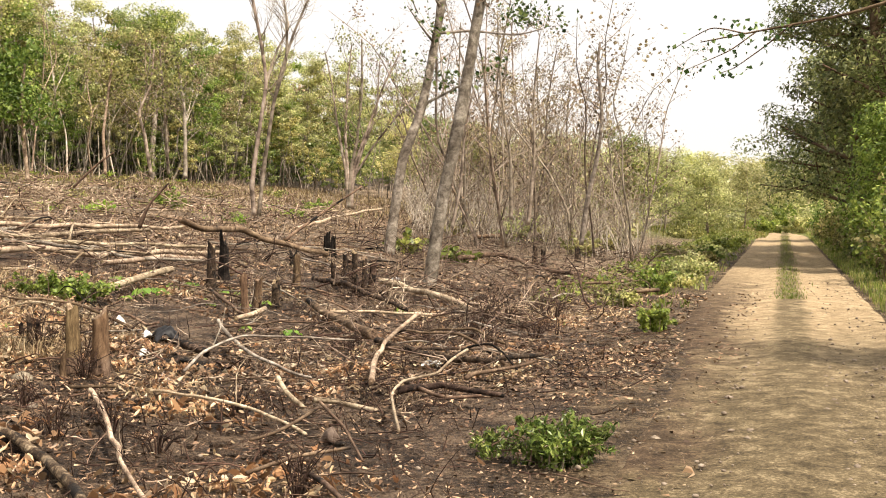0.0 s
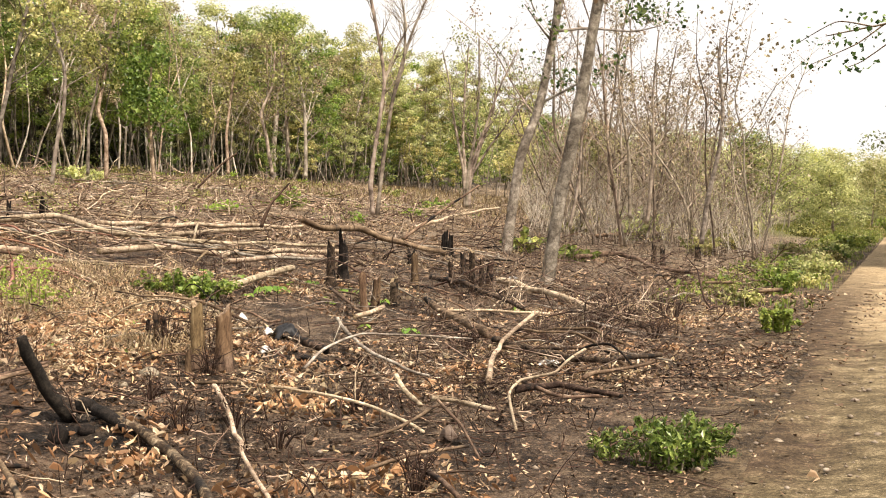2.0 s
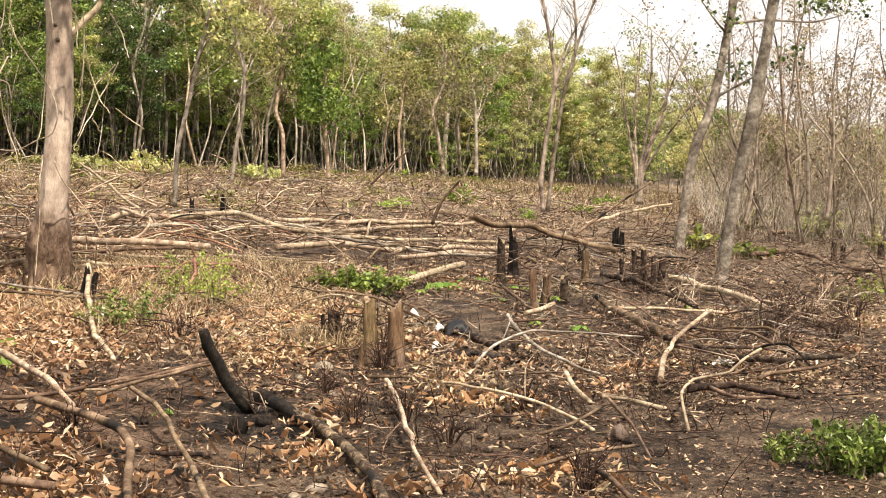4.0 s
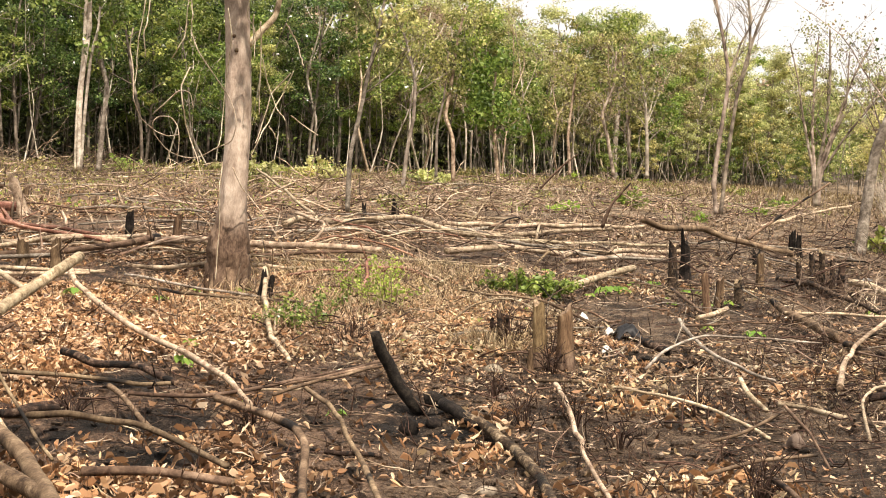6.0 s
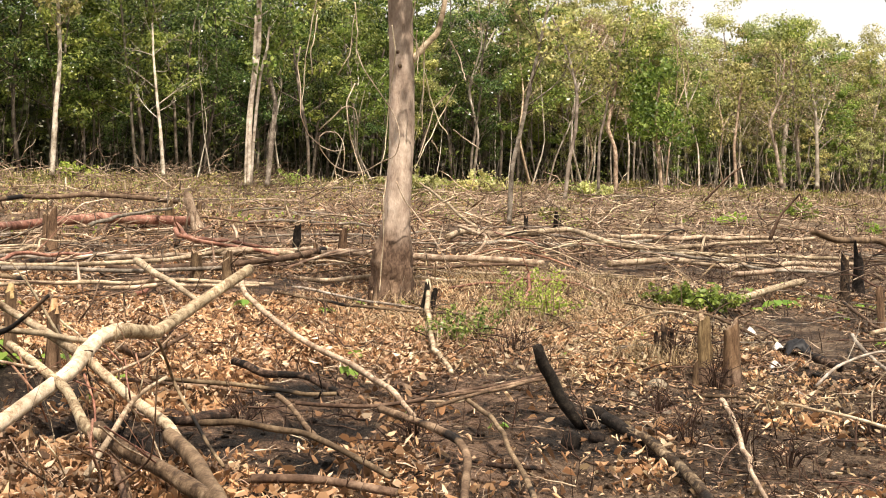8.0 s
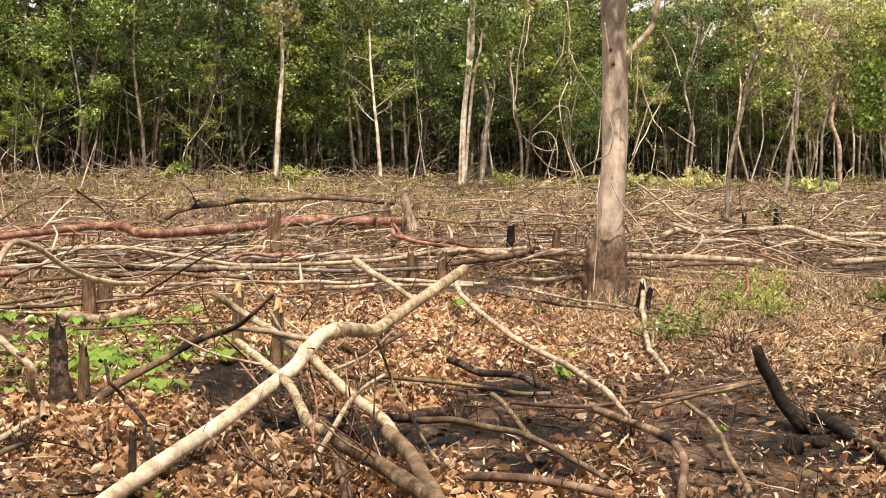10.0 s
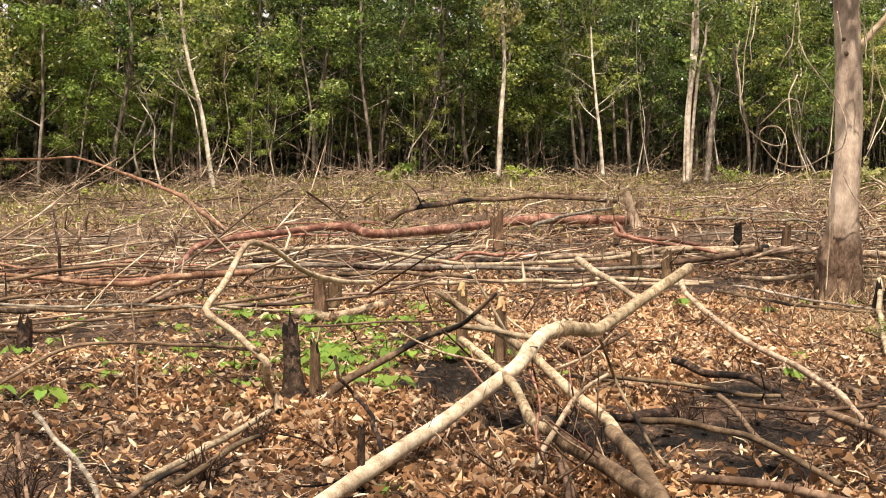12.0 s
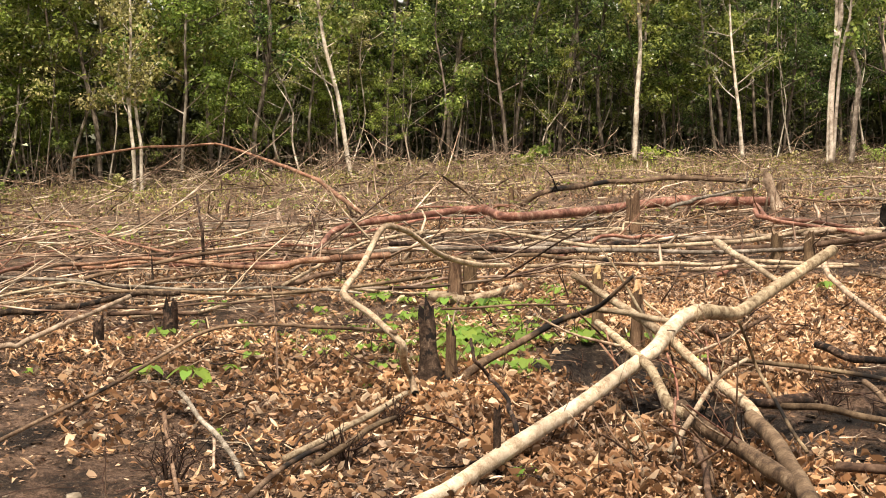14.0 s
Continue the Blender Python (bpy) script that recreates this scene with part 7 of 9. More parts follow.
def build_clods():
    """Lumps of broken soil lying on the burnt ground."""
    rng = np.random.default_rng(27)
    x, y = field_points(6000, rng, -13, -2.2, -0.5, 17, -0.6)
    x2, y2 = field_points(3400, rng, -9, -3, 4, 13)
    x, y = np.concatenate([x, x2]), np.concatenate([y, y2])
    n = len(x)
    bm = bmesh.new()
    bmesh.ops.create_icosphere(bm, subdivisions=1, radius=1)
    base = np.array([tuple(q.co) for q in bm.verts]) * (1.0, 0.8, 0.5)
    faces = np.array([[q.index for q in p.verts] for p in bm.faces])
    bm.free()
    size = (0.012 + 0.055 * rng.uniform(0, 1, n) ** 3)[:, None, None]
    a = rng.uniform(0, 2 * np.pi, n)[:, None]
    lump_ = base[None] * rng.uniform(0.65, 1.3, (n, len(base), 1)) * size
    turned = np.stack([lump_[..., 0] * np.cos(a) - lump_[..., 1] * np.sin(a), lump_[..., 0] * np.sin(a) + lump_[..., 1] * np.cos(a), lump_[..., 2]], -1)
    v = (np.column_stack([x, y, ground_z(x, y)])[:, None, :] + turned).reshape(-1, 3)
    f = (np.arange(n)[:, None, None] * len(base) + faces[None]).reshape(-1, 3)
    tagged(new("soil_clods", mesh("soil_clods", v, f, GROUND, False)), "broken lumps of dark burnt soil", "soil", kind="stuff")


build_thicket_brush()
build_clods()
build_litter()
build_buff_litter()
build_debris()
build_slash()
build_grass()
build_gravel()


# ---- felled stems across the middle of the field ----
log("fallen_log", "long straight pale debarked log lying across the field", [(-14.98, 13.00, 1.84), (-14.62, 13.68, 1.84), (-14.21, 14.35, 1.83), (-13.45, 14.66, 1.76), (-12.69, 15.72, 1.72)], 0.066, 0.05, BARK_PALE, cuts=(1, 1))
log("fallen_log", "long bent pale log among slash", [(-12.55, 17.31, 1.72), (-12.49, 18.87, 1.79), (-11.73, 19.76, 1.72), (-11.42, 21.31, 1.74), (-11.00, 23.36, 1.77)], 0.058, 0.047, BARK_PALE)
log("fallen_log", "long sinuous pale stem lying over other stems", [(-16.78, 17.80, 2.24), (-17.06, 18.76, 2.35), (-16.59, 19.98, 2.40), (-16.33, 20.99, 2.41), (-15.25, 20.54, 2.26), (-14.39, 20.33, 2.09), (-14.11, 21.53, 2.09), (-14.59, 24.58, 2.24), (-14.58, 26.93, 2.32)], 0.066, 0.042, BARK_PALE)
log("fallen_log", "thin grey stem in the pile of slash", [(-15.70, 16.96, 2.08), (-15.72, 18.93, 2.15), (-15.07, 20.30, 2.13), (-15.62, 23.83, 2.33), (-14.95, 27.04, 2.37)], 0.042, 0.042, BARK_GREY)
log("fallen_log", "thin pale stem in the pile of slash", [(-15.90, 21.82, 2.34), (-15.35, 23.41, 2.33), (-14.81, 25.46, 2.35), (-14.51, 28.55, 2.43)], 0.055, 0.043, BARK_PALE)
log("fallen_log", "thin pale stem in the pile of slash", [(-13.50, 20.40, 1.95), (-12.93, 21.56, 1.94), (-12.26, 22.64, 1.91), (-11.40, 24.48, 1.86)], 0.044, 0.037, BARK_PALE)
log("fallen_log", "thin grey stem in the pile of slash", [(-13.87, 20.16, 1.98), (-12.76, 20.45, 1.86), (-10.95, 19.81, 1.63), (-10.03, 21.29, 1.56)], 0.039, 0.027, BARK_GREY)
log("fallen_log", "short pale log beside charred posts", [(-10.96, 18.66, 1.55), (-10.77, 20.53, 1.63), (-10.21, 21.92, 1.62)], 0.049, 0.038, BARK_PALE)
log("fallen_log", "crooked brown branch propped above the slash", [(-11.20, 21.90, 2.39), (-11.06, 22.73, 2.25), (-11.18, 24.67, 2.24), (-10.75, 25.13, 2.01), (-10.36, 25.83, 1.84), (-9.69, 26.00, 1.72)], 0.061, 0.063, BARK_BROWN, knots=1.0)
log("fallen_log", "short pale log with a fresh cut end", [(-9.20, 15.50, 1.22), (-9.21, 16.32, 1.27), (-9.82, 18.92, 1.44)], 0.037, 0.058, BARK_PALE)
log("leaning_stick", "pale stick leaning over the slash", [(-28.25, 28.68, 4.40), (-21.89, 23.20, 3.30), (-17.83, 19.96, 2.40)], 0.036, 0.036, BARK_PALE)
log("curved_stick", "curved pale branch hooked over the logs", [(-16.97, 18.32, 2.48), (-15.00, 16.94, 2.20), (-14.27, 15.83, 1.92), (-13.86, 14.70, 1.72)], 0.034, 0.018, BARK_PALE)
log("stick", "short pale stick on dry grass", [(-11.82, 15.20, 1.51), (-10.68, 14.39, 1.34), (-10.33, 14.18, 1.26)], 0.022, 0.020, BARK_PALE)
log("fallen_log", "thin pale stem lying across the field", [(-15.71, 9.60, 1.73), (-15.82, 10.76, 1.81), (-15.82, 12.07, 1.88), (-15.70, 13.57, 1.97)], 0.042, 0.033, BARK_PALE)
log("fallen_log", "brown scorched stem lying across the field", [(-15.15, 9.26, 1.63), (-14.64, 10.23, 1.63), (-14.65, 11.69, 1.73), (-15.36, 13.39, 1.92)], 0.036, 0.055, BARK_BROWN)
log("fallen_log", "straight pale pole lying on leaf litter", [(-13.52, 8.26, 1.36), (-13.18, 9.05, 1.39), (-12.73, 9.99, 1.39)], 0.032, 0.026, BARK_PALE)
log("fallen_log", "reddish branch with a raised forked end", [(-18.77, 12.87, 2.39), (-17.11, 11.95, 2.12), (-16.75, 12.45, 2.04), (-16.02, 12.89, 1.93)], 0.046, 0.028, BARK_RED, branches=2)

# ---- the red-barked logs and the grey bundle ----
log("fallen_log", "long red-barked log with a sinuous bend", [(-17.01, 2.41, 1.40), (-16.11, 3.90, 1.44), (-16.68, 4.35, 1.63), (-17.53, 4.83, 1.89), (-18.17, 5.99, 2.10), (-19.10, 7.26, 2.25), (-18.95, 7.80, 2.21), (-18.00, 7.74, 2.11), (-19.04, 9.28, 2.26), (-20.11, 10.94, 2.43), (-20.57, 12.39, 2.52), (-20.15, 14.11, 2.52)], 0.027, 0.095, BARK_RED, knots=0.3, cuts=(0, 1))
log("fallen_log", "dark red log half buried in slash", [(-17.24, 1.19, 1.41), (-17.08, 1.90, 1.48), (-16.08, 2.85, 1.43), (-15.46, 3.24, 1.39), (-15.22, 3.68, 1.42), (-15.49, 4.34, 1.50), (-15.44, 5.01, 1.54)], 0.020, 0.048, BARK_RED)
log("fallen_log", "brown crooked branch lying over stumps", [(-22.35, 9.92, 2.46), (-22.01, 10.12, 2.64), (-22.30, 10.87, 2.82), (-23.31, 12.41, 3.03), (-23.16, 13.67, 3.09), (-22.63, 15.56, 3.04)], 0.050, 0.050, BARK_BROWN, branches=3)
log("fallen_log", "grey forked branch over the red log", [(-18.49, 10.97, 2.30), (-19.11, 11.97, 2.53), (-20.63, 14.05, 2.78)], 0.039, 0.028, BARK_GREY, branches=2)
log("fallen_log", "long pale stem arching over the grey bundle", [(-15.44, 12.83, 1.86), (-15.91, 11.95, 1.88), (-15.26, 10.39, 1.74), (-15.12, 9.10, 1.67), (-15.10, 7.87, 1.65), (-16.10, 7.23, 1.82), (-16.75, 6.81, 1.92), (-17.12, 5.98, 1.87), (-17.37, 5.21, 1.69), (-14.40, 3.35, 1.19)], 0.041, 0.020, BARK_PALE)
log("fallen_log", "charred grey stem in a bundle of poles", [(-17.15, 5.56, 1.69), (-16.66, 6.16, 1.68), (-15.58, 6.74, 1.60), (-15.13, 7.37, 1.58), (-15.64, 8.41, 1.68), (-15.20, 8.97, 1.65)], 0.033, 0.036, BARK_BURNT)
log("fallen_log", "grey scorched stem in a bundle of poles", [(-16.44, 5.01, 1.58), (-16.41, 5.90, 1.63), (-15.77, 6.83, 1.65), (-15.05, 7.75, 1.62), (-14.22, 8.99, 1.57), (-14.20, 10.58, 1.62)], 0.035, 0.032, BARK_GREY)
log("fallen_log", "brown scorched pole in the bundle", [(-15.35, 4.98, 1.42), (-15.41, 6.10, 1.51), (-15.12, 7.03, 1.53), (-14.20, 7.56, 1.46)], 0.026, 0.033, BARK_BROWN)
log("fallen_log", "straight pale pole at the edge of the bundle", [(-14.63, 6.57, 1.39), (-14.10, 7.34, 1.41), (-13.70, 8.25, 1.42), (-13.50, 9.28, 1.45), (-12.80, 10.29, 1.41)], 0.029, 0.030, BARK_PALE)
log("fallen_log", "short pale log with a slanting fresh cut", [(-14.11, 9.07, 1.71), (-13.06, 8.81, 1.48), (-12.08, 8.61, 1.22)], 0.049, 0.030, BARK_PALE)
log("fallen_log", "reddish branch behind the bundle", [(-16.71, 11.44, 2.23), (-15.91, 11.04, 2.06), (-16.10, 11.99, 1.99), (-15.41, 12.49, 1.83)], 0.041, 0.027, BARK_RED)
log("fallen_log", "thin reddish stem in a heap of slash", [(-28.24, 0.44, 2.44), (-23.34, 1.51, 2.05), (-19.66, 2.19, 1.72), (-17.44, 2.70, 1.51)], 0.026, 0.020, BARK_RED)
log("arching_pole", "thin brown branch arching over the brush", [(-30.39, 2.10, 3.77), (-32.27, 4.01, 4.20), (-35.65, 6.33, 4.64), (-28.26, 6.31, 3.66), (-25.10, 6.55, 3.04), (-19.78, 6.03, 2.15)], 0.030, 0.044, BARK_RED)
log("leaning_stick", "thin stick leaning on the red log", [(-20.50, 7.59, 2.92), (-20.84, 8.25, 2.60), (-19.94, 8.21, 2.29)], 0.020, 0.024, BARK_BROWN)
log("stick", "upright pale twig by the red log", [(-15.92, 5.60, 1.82), (-17.23, 6.13, 2.08), (-17.88, 6.30, 2.21)], 0.019, 0.013, BARK_PALE)
log("burnt_stalk", "thin burnt stalk standing upright", [(-18.26, 2.99, 2.41), (-17.67, 2.95, 1.95), (-17.67, 2.98, 1.47)], 0.017, 0.024, BARK_BURNT)
log("stalk", "thin brown stalk standing upright", [(-11.85, 2.64, 1.35), (-10.74, 2.43, 0.98), (-9.48, 2.17, 0.57)], 0.008, 0.009, BARK_BROWN)

# ---- the near tangle: white log, crossing logs, bent branch ----
log("fallen_log", "long cream-coloured log with a kink, propped over others", [(-5.89, 1.94, 0.29), (-6.44, 2.49, 0.31), (-7.28, 3.55, 0.56), (-7.98, 4.57, 0.85), (-8.30, 5.02, 1.04), (-8.49, 5.29, 1.12)], 0.044, 0.061, BARK_WHITE, cuts=(1, 0), knots=0.25, tail=([(-8.43, 5.19, 1.10), (-8.55, 5.41, 1.12), (-8.69, 5.63, 1.09), (-8.82, 5.88, 1.10), (-9.23, 6.52, 1.26), (-9.81, 7.59, 1.60)], 0.063, 0.050, BARK_MOTTLED, "grey-brown mottled upper stem"))
log("fallen_log", "mottled pale log burnt dark at its lower end", [(-9.12, 4.50, 1.41), (-9.10, 4.74, 1.27), (-8.72, 4.79, 1.13), (-8.23, 4.86, 0.97), (-7.48, 4.77, 0.73), (-6.91, 4.66, 0.57), (-6.57, 4.53, 0.52)], 0.028, 0.045, BARK_MOTTLED, cuts=(1, 0), branches=2, tail=([(-6.76, 4.60, 0.54), (-6.19, 4.39, 0.47), (-5.66, 4.12, 0.41), (-5.08, 3.81, 0.34)], 0.049, 0.048, BARK_BROWN, "burnt dark lower end"))
log("fallen_log", "mottled log crossing under the cream log", [(-8.67, 4.50, 1.04), (-8.07, 4.39, 0.91), (-7.57, 4.33, 0.78), (-6.99, 4.18, 0.63), (-6.76, 4.13, 0.58)], 0.029, 0.043, BARK_MOTTLED, cuts=(1, 0), branches=1, tail=([(-6.90, 4.17, 0.61), (-6.67, 4.12, 0.55), (-6.23, 4.13, 0.46), (-5.59, 4.02, 0.38), (-5.20, 3.91, 0.34)], 0.048, 0.047, BARK_SCORCHED, "dark burnt lower part"))
log("fallen_log", "pale branch across the post", [(-8.89, 4.53, 1.14), (-8.60, 4.77, 1.12), (-8.29, 4.94, 1.05), (-8.69, 5.55, 1.07)], 0.027, 0.021, BARK_PALE)
log("forked_stick", "pale crooked stick with a thorny fork", [(-6.70, 4.54, 0.92), (-6.77, 4.42, 0.83), (-6.82, 4.34, 0.74), (-6.56, 4.04, 0.59), (-6.48, 3.84, 0.40)], 0.012, 0.021, BARK_PALE, branches=1)
log("stick", "pale side branch on the ground", [(-6.79, 4.19, 0.51), (-6.15, 3.86, 0.39), (-5.41, 3.45, 0.29)], 0.022, 0.018, BARK_SCORCHED)
log("fallen_log", "charred black pole leaning on the post", [(-8.85, 3.47, 0.65), (-9.09, 3.74, 0.73), (-9.06, 4.07, 0.88), (-9.02, 4.40, 1.05), (-8.72, 4.54, 1.17), (-8.40, 4.66, 1.40)], 0.037, 0.015, BARK_BROWN)
log("bent_pole", "long bent branch arching to a knee, charred at its foot", [(-8.62, 2.99, 0.56), (-8.83, 3.03, 0.67), (-8.50, 2.85, 0.82), (-8.34, 2.78, 0.96), (-8.84, 2.74, 1.11), (-9.02, 2.55, 1.26), (-9.54, 2.86, 1.48), (-10.18, 3.21, 1.76), (-10.39, 3.38, 1.82), (-10.56, 3.61, 1.77), (-11.25, 4.16, 1.56), (-11.89, 4.77, 1.46), (-13.10, 5.67, 1.43)], 0.027, 0.026, BARK_PALE, cuts=(2, 1), branches=1)
log("pole", "long thin pole bowed over bare soil", [(-8.40, 2.77, 1.02), (-9.22, 2.76, 1.00), (-9.82, 2.47, 0.99), (-10.37, 2.17, 0.98), (-10.38, 1.70, 0.91), (-9.46, 0.93, 0.61), (-8.06, -0.00, 0.39)], 0.016, 0.015, BARK_BROWN)
log("fallen_log", "short pale brown log beside a hollow stump", [(-13.36, 4.83, 1.09), (-13.10, 4.96, 1.06), (-12.87, 5.07, 1.04)], 0.058, 0.055, BARK_MOTTLED)
log("fallen_log", "pale brown broken log with a light cut end", [(-12.91, 5.12, 1.05), (-12.99, 5.45, 1.11), (-13.26, 5.89, 1.18)], 0.055, 0.047, BARK_MOTTLED)
log("pole", "thin dark pole lying over seedlings", [(-11.37, 4.21, 1.03), (-11.06, 4.79, 1.07), (-10.59, 5.46, 1.11)], 0.014, 0.011, BARK_BROWN)
log("burnt_stick", "thin burnt branch standing crookedly", [(-8.00, 3.18, 0.99), (-7.82, 3.13, 0.87), (-7.85, 3.27, 0.73), (-7.51, 3.25, 0.60), (-6.98, 3.08, 0.41)], 0.010, 0.017, BARK_BURNT)
log("twig", "thin crooked twig in the tangle of logs", [(-10.61, 5.73, 1.13), (-9.63, 5.29, 1.10), (-10.65, 5.94, 0.92)], 0.007, 0.008, BARK_RED, cuts=(0, 0), branches=1)
log("twig", "thin crooked twig in the tangle of logs", [(-5.53, 3.38, 0.81), (-6.33, 4.08, 0.56), (-6.47, 4.36, 0.43)], 0.005, 0.006, BARK_RED, cuts=(0, 0), branches=0)
log("twig", "thin crooked twig in the tangle of logs", [(-7.90, 5.08, 0.98), (-7.75, 5.03, 0.87), (-8.68, 5.76, 0.71)], 0.008, 0.006, BARK_RED, cuts=(0, 0), branches=1)
log("twig", "thin crooked twig in the tangle of logs", [(-8.47, 5.16, 1.02), (-8.20, 5.13, 0.91), (-8.63, 5.60, 0.70)], 0.006, 0.005, BARK_RED, cuts=(0, 0), branches=1)
log("twig", "thin crooked twig in the tangle of logs", [(-8.04, 4.60, 0.83), (-7.67, 4.63, 0.76), (-8.08, 5.06, 0.62)], 0.006, 0.006, BARK_RED, cuts=(0, 0), branches=1)
log("twig", "thin crooked twig in the tangle of logs", [(-6.26, 3.72, 0.69), (-6.21, 3.75, 0.51), (-6.18, 3.77, 0.38)], 0.008, 0.004, BARK_BROWN, cuts=(0, 0), branches=0)
log("twig", "thin crooked twig in the tangle of logs", [(-12.18, 6.76, 1.34), (-9.64, 5.46, 1.06), (-9.68, 5.64, 0.81)], 0.011, 0.010, BARK_BROWN, cuts=(0, 0), branches=1)
log("twig", "thin crooked twig in the tangle of logs", [(-5.01, 2.97, 0.80), (-6.45, 3.94, 0.53), (-6.53, 4.13, 0.42)], 0.004, 0.006, BARK_RED, cuts=(0, 0), branches=1)
log("twig", "thin crooked twig in the tangle of logs", [(-8.14, 4.83, 0.85), (-7.78, 4.67, 0.82), (-8.29, 5.12, 0.64)], 0.006, 0.005, BARK_BROWN, cuts=(0, 0), branches=1)
log("twig", "thin crooked twig in the tangle of logs", [(-4.91, 2.68, 0.79), (-6.11, 3.37, 0.51), (-6.21, 3.45, 0.37)], 0.005, 0.005, BARK_PALE, cuts=(0, 0), branches=1)
log("twig", "thin crooked twig in the tangle of logs", [(-7.53, 4.34, 0.76), (-7.26, 4.22, 0.65), (-7.17, 4.23, 0.49)], 0.006, 0.007, BARK_PALE, cuts=(0, 0), branches=1)
log("twig", "thin crooked twig in the tangle of logs", [(-5.35, 2.76, 0.79), (-5.88, 3.06, 0.58), (-6.42, 3.34, 0.38)], 0.005, 0.004, BARK_PALE, cuts=(0, 0), branches=1)
log("twig", "thin crooked twig in the tangle of logs", [(-5.00, 3.22, 0.78), (-6.06, 4.00, 0.53), (-6.22, 4.25, 0.41)], 0.006, 0.006, BARK_RED, cuts=(0, 0), branches=1)
log("twig", "thin crooked twig in the tangle of logs", [(-11.40, 7.64, 1.31), (-9.54, 6.47, 1.14), (-9.62, 6.51, 0.85)], 0.013, 0.006, BARK_PALE, cuts=(0, 0), branches=1)
log("twig", "thin crooked twig in the tangle of logs", [(-7.66, 4.70, 0.77), (-7.01, 4.35, 0.77), (-7.55, 4.68, 0.55)], 0.006, 0.007, BARK_BROWN, cuts=(0, 0), branches=0)
log("twig", "thin crooked twig in the tangle of logs", [(-5.34, 3.08, 0.77), (-5.76, 3.47, 0.62), (-6.51, 4.08, 0.43)], 0.005, 0.004, BARK_BROWN, cuts=(0, 0), branches=1)
log("twig", "thin crooked twig in the tangle of logs", [(-7.50, 4.43, 1.05), (-9.05, 5.50, 0.92), (-9.59, 5.92, 0.81)], 0.005, 0.010, BARK_BROWN, cuts=(0, 0), branches=1)
log("twig", "thin crooked twig in the tangle of logs", [(-4.97, 2.60, 0.78), (-5.92, 3.19, 0.57), (-6.35, 3.57, 0.39)], 0.006, 0.005, BARK_BROWN, cuts=(0, 0), branches=1)
log("twig", "thin crooked twig in the tangle of logs", [(-6.19, 3.94, 0.82), (-6.59, 4.35, 0.58), (-6.39, 4.31, 0.42)], 0.006, 0.005, BARK_PALE, cuts=(0, 0), branches=0)
log("twig", "thin crooked twig in the tangle of logs", [(-9.23, 5.51, 0.97), (-8.65, 5.41, 0.83), (-8.45, 5.58, 0.68)], 0.007, 0.008, BARK_BROWN, cuts=(0, 0), branches=1)
log("twig", "thin crooked twig in the tangle of logs", [(-8.21, 4.10, 1.15), (-8.97, 4.69, 0.92), (-9.26, 5.04, 0.74)], 0.007, 0.009, BARK_BROWN, cuts=(0, 0), branches=1)
log("twig", "thin crooked twig in the tangle of logs", [(-6.48, 3.55, 0.66), (-6.13, 3.45, 0.60), (-6.52, 3.73, 0.41)], 0.005, 0.004, BARK_PALE, cuts=(0, 0), branches=1)
log("twig", "thin crooked twig in the tangle of logs", [(-8.75, 5.41, 1.15), (-9.23, 6.01, 1.02), (-9.45, 6.39, 0.82)], 0.011, 0.007, BARK_RED, cuts=(0, 0), branches=1)
log("twig", "thin crooked twig in the tangle of logs", [(-6.66, 3.46, 0.65), (-6.44, 3.45, 0.52), (-6.42, 3.57, 0.39)], 0.005, 0.007, BARK_BROWN, cuts=(0, 0), branches=0)
log("twig", "thin crooked twig in the tangle of logs", [(-8.27, 4.31, 0.92), (-7.71, 4.18, 0.78), (-7.79, 4.32, 0.56)], 0.010, 0.007, BARK_RED, cuts=(0, 0), branches=1)
log("twig", "thin crooked twig in the tangle of logs", [(-8.69, 4.72, 1.02), (-8.73, 4.81, 0.87), (-8.76, 4.83, 0.68)], 0.006, 0.005, BARK_BROWN, cuts=(0, 0), branches=1)
log("twig", "thin crooked twig in the tangle of logs", [(-6.66, 3.99, 0.70), (-5.82, 3.48, 0.64), (-6.44, 3.91, 0.41)], 0.008, 0.006, BARK_RED, cuts=(0, 0), branches=0)
log("twig", "thin crooked twig in the tangle of logs", [(-8.30, 5.24, 0.91), (-7.21, 4.58, 0.81), (-7.49, 4.82, 0.55)], 0.006, 0.007, BARK_RED, cuts=(0, 0), branches=0)
log("twig", "thin crooked twig in the tangle of logs", [(-10.37, 5.87, 1.13), (-9.19, 5.46, 0.99), (-9.63, 6.06, 0.83)], 0.011, 0.008, BARK_PALE, cuts=(0, 0), branches=1)
log("twig", "thin crooked twig in the tangle of logs", [(-8.21, 4.33, 1.01), (-7.99, 4.28, 0.80), (-8.11, 4.38, 0.59)], 0.008, 0.005, BARK_RED, cuts=(0, 0), branches=1)
log("twig", "thin crooked twig in the tangle of logs", [(-8.13, 4.80, 0.96), (-8.18, 4.87, 0.80), (-8.48, 5.08, 0.66)], 0.007, 0.006, BARK_BROWN, cuts=(0, 0), branches=1)
log("twig", "thin crooked twig in the tangle of logs", [(-9.49, 6.12, 1.24), (-11.11, 7.26, 1.15), (-11.17, 7.52, 1.05)], 0.012, 0.009, BARK_BROWN, cuts=(0, 0), branches=1)
log("twig", "thin crooked twig in the tangle of logs", [(-5.47, 3.37, 0.70), (-5.64, 3.53, 0.61), (-6.40, 4.11, 0.41)], 0.005, 0.007, BARK_BROWN, cuts=(0, 0), branches=1)
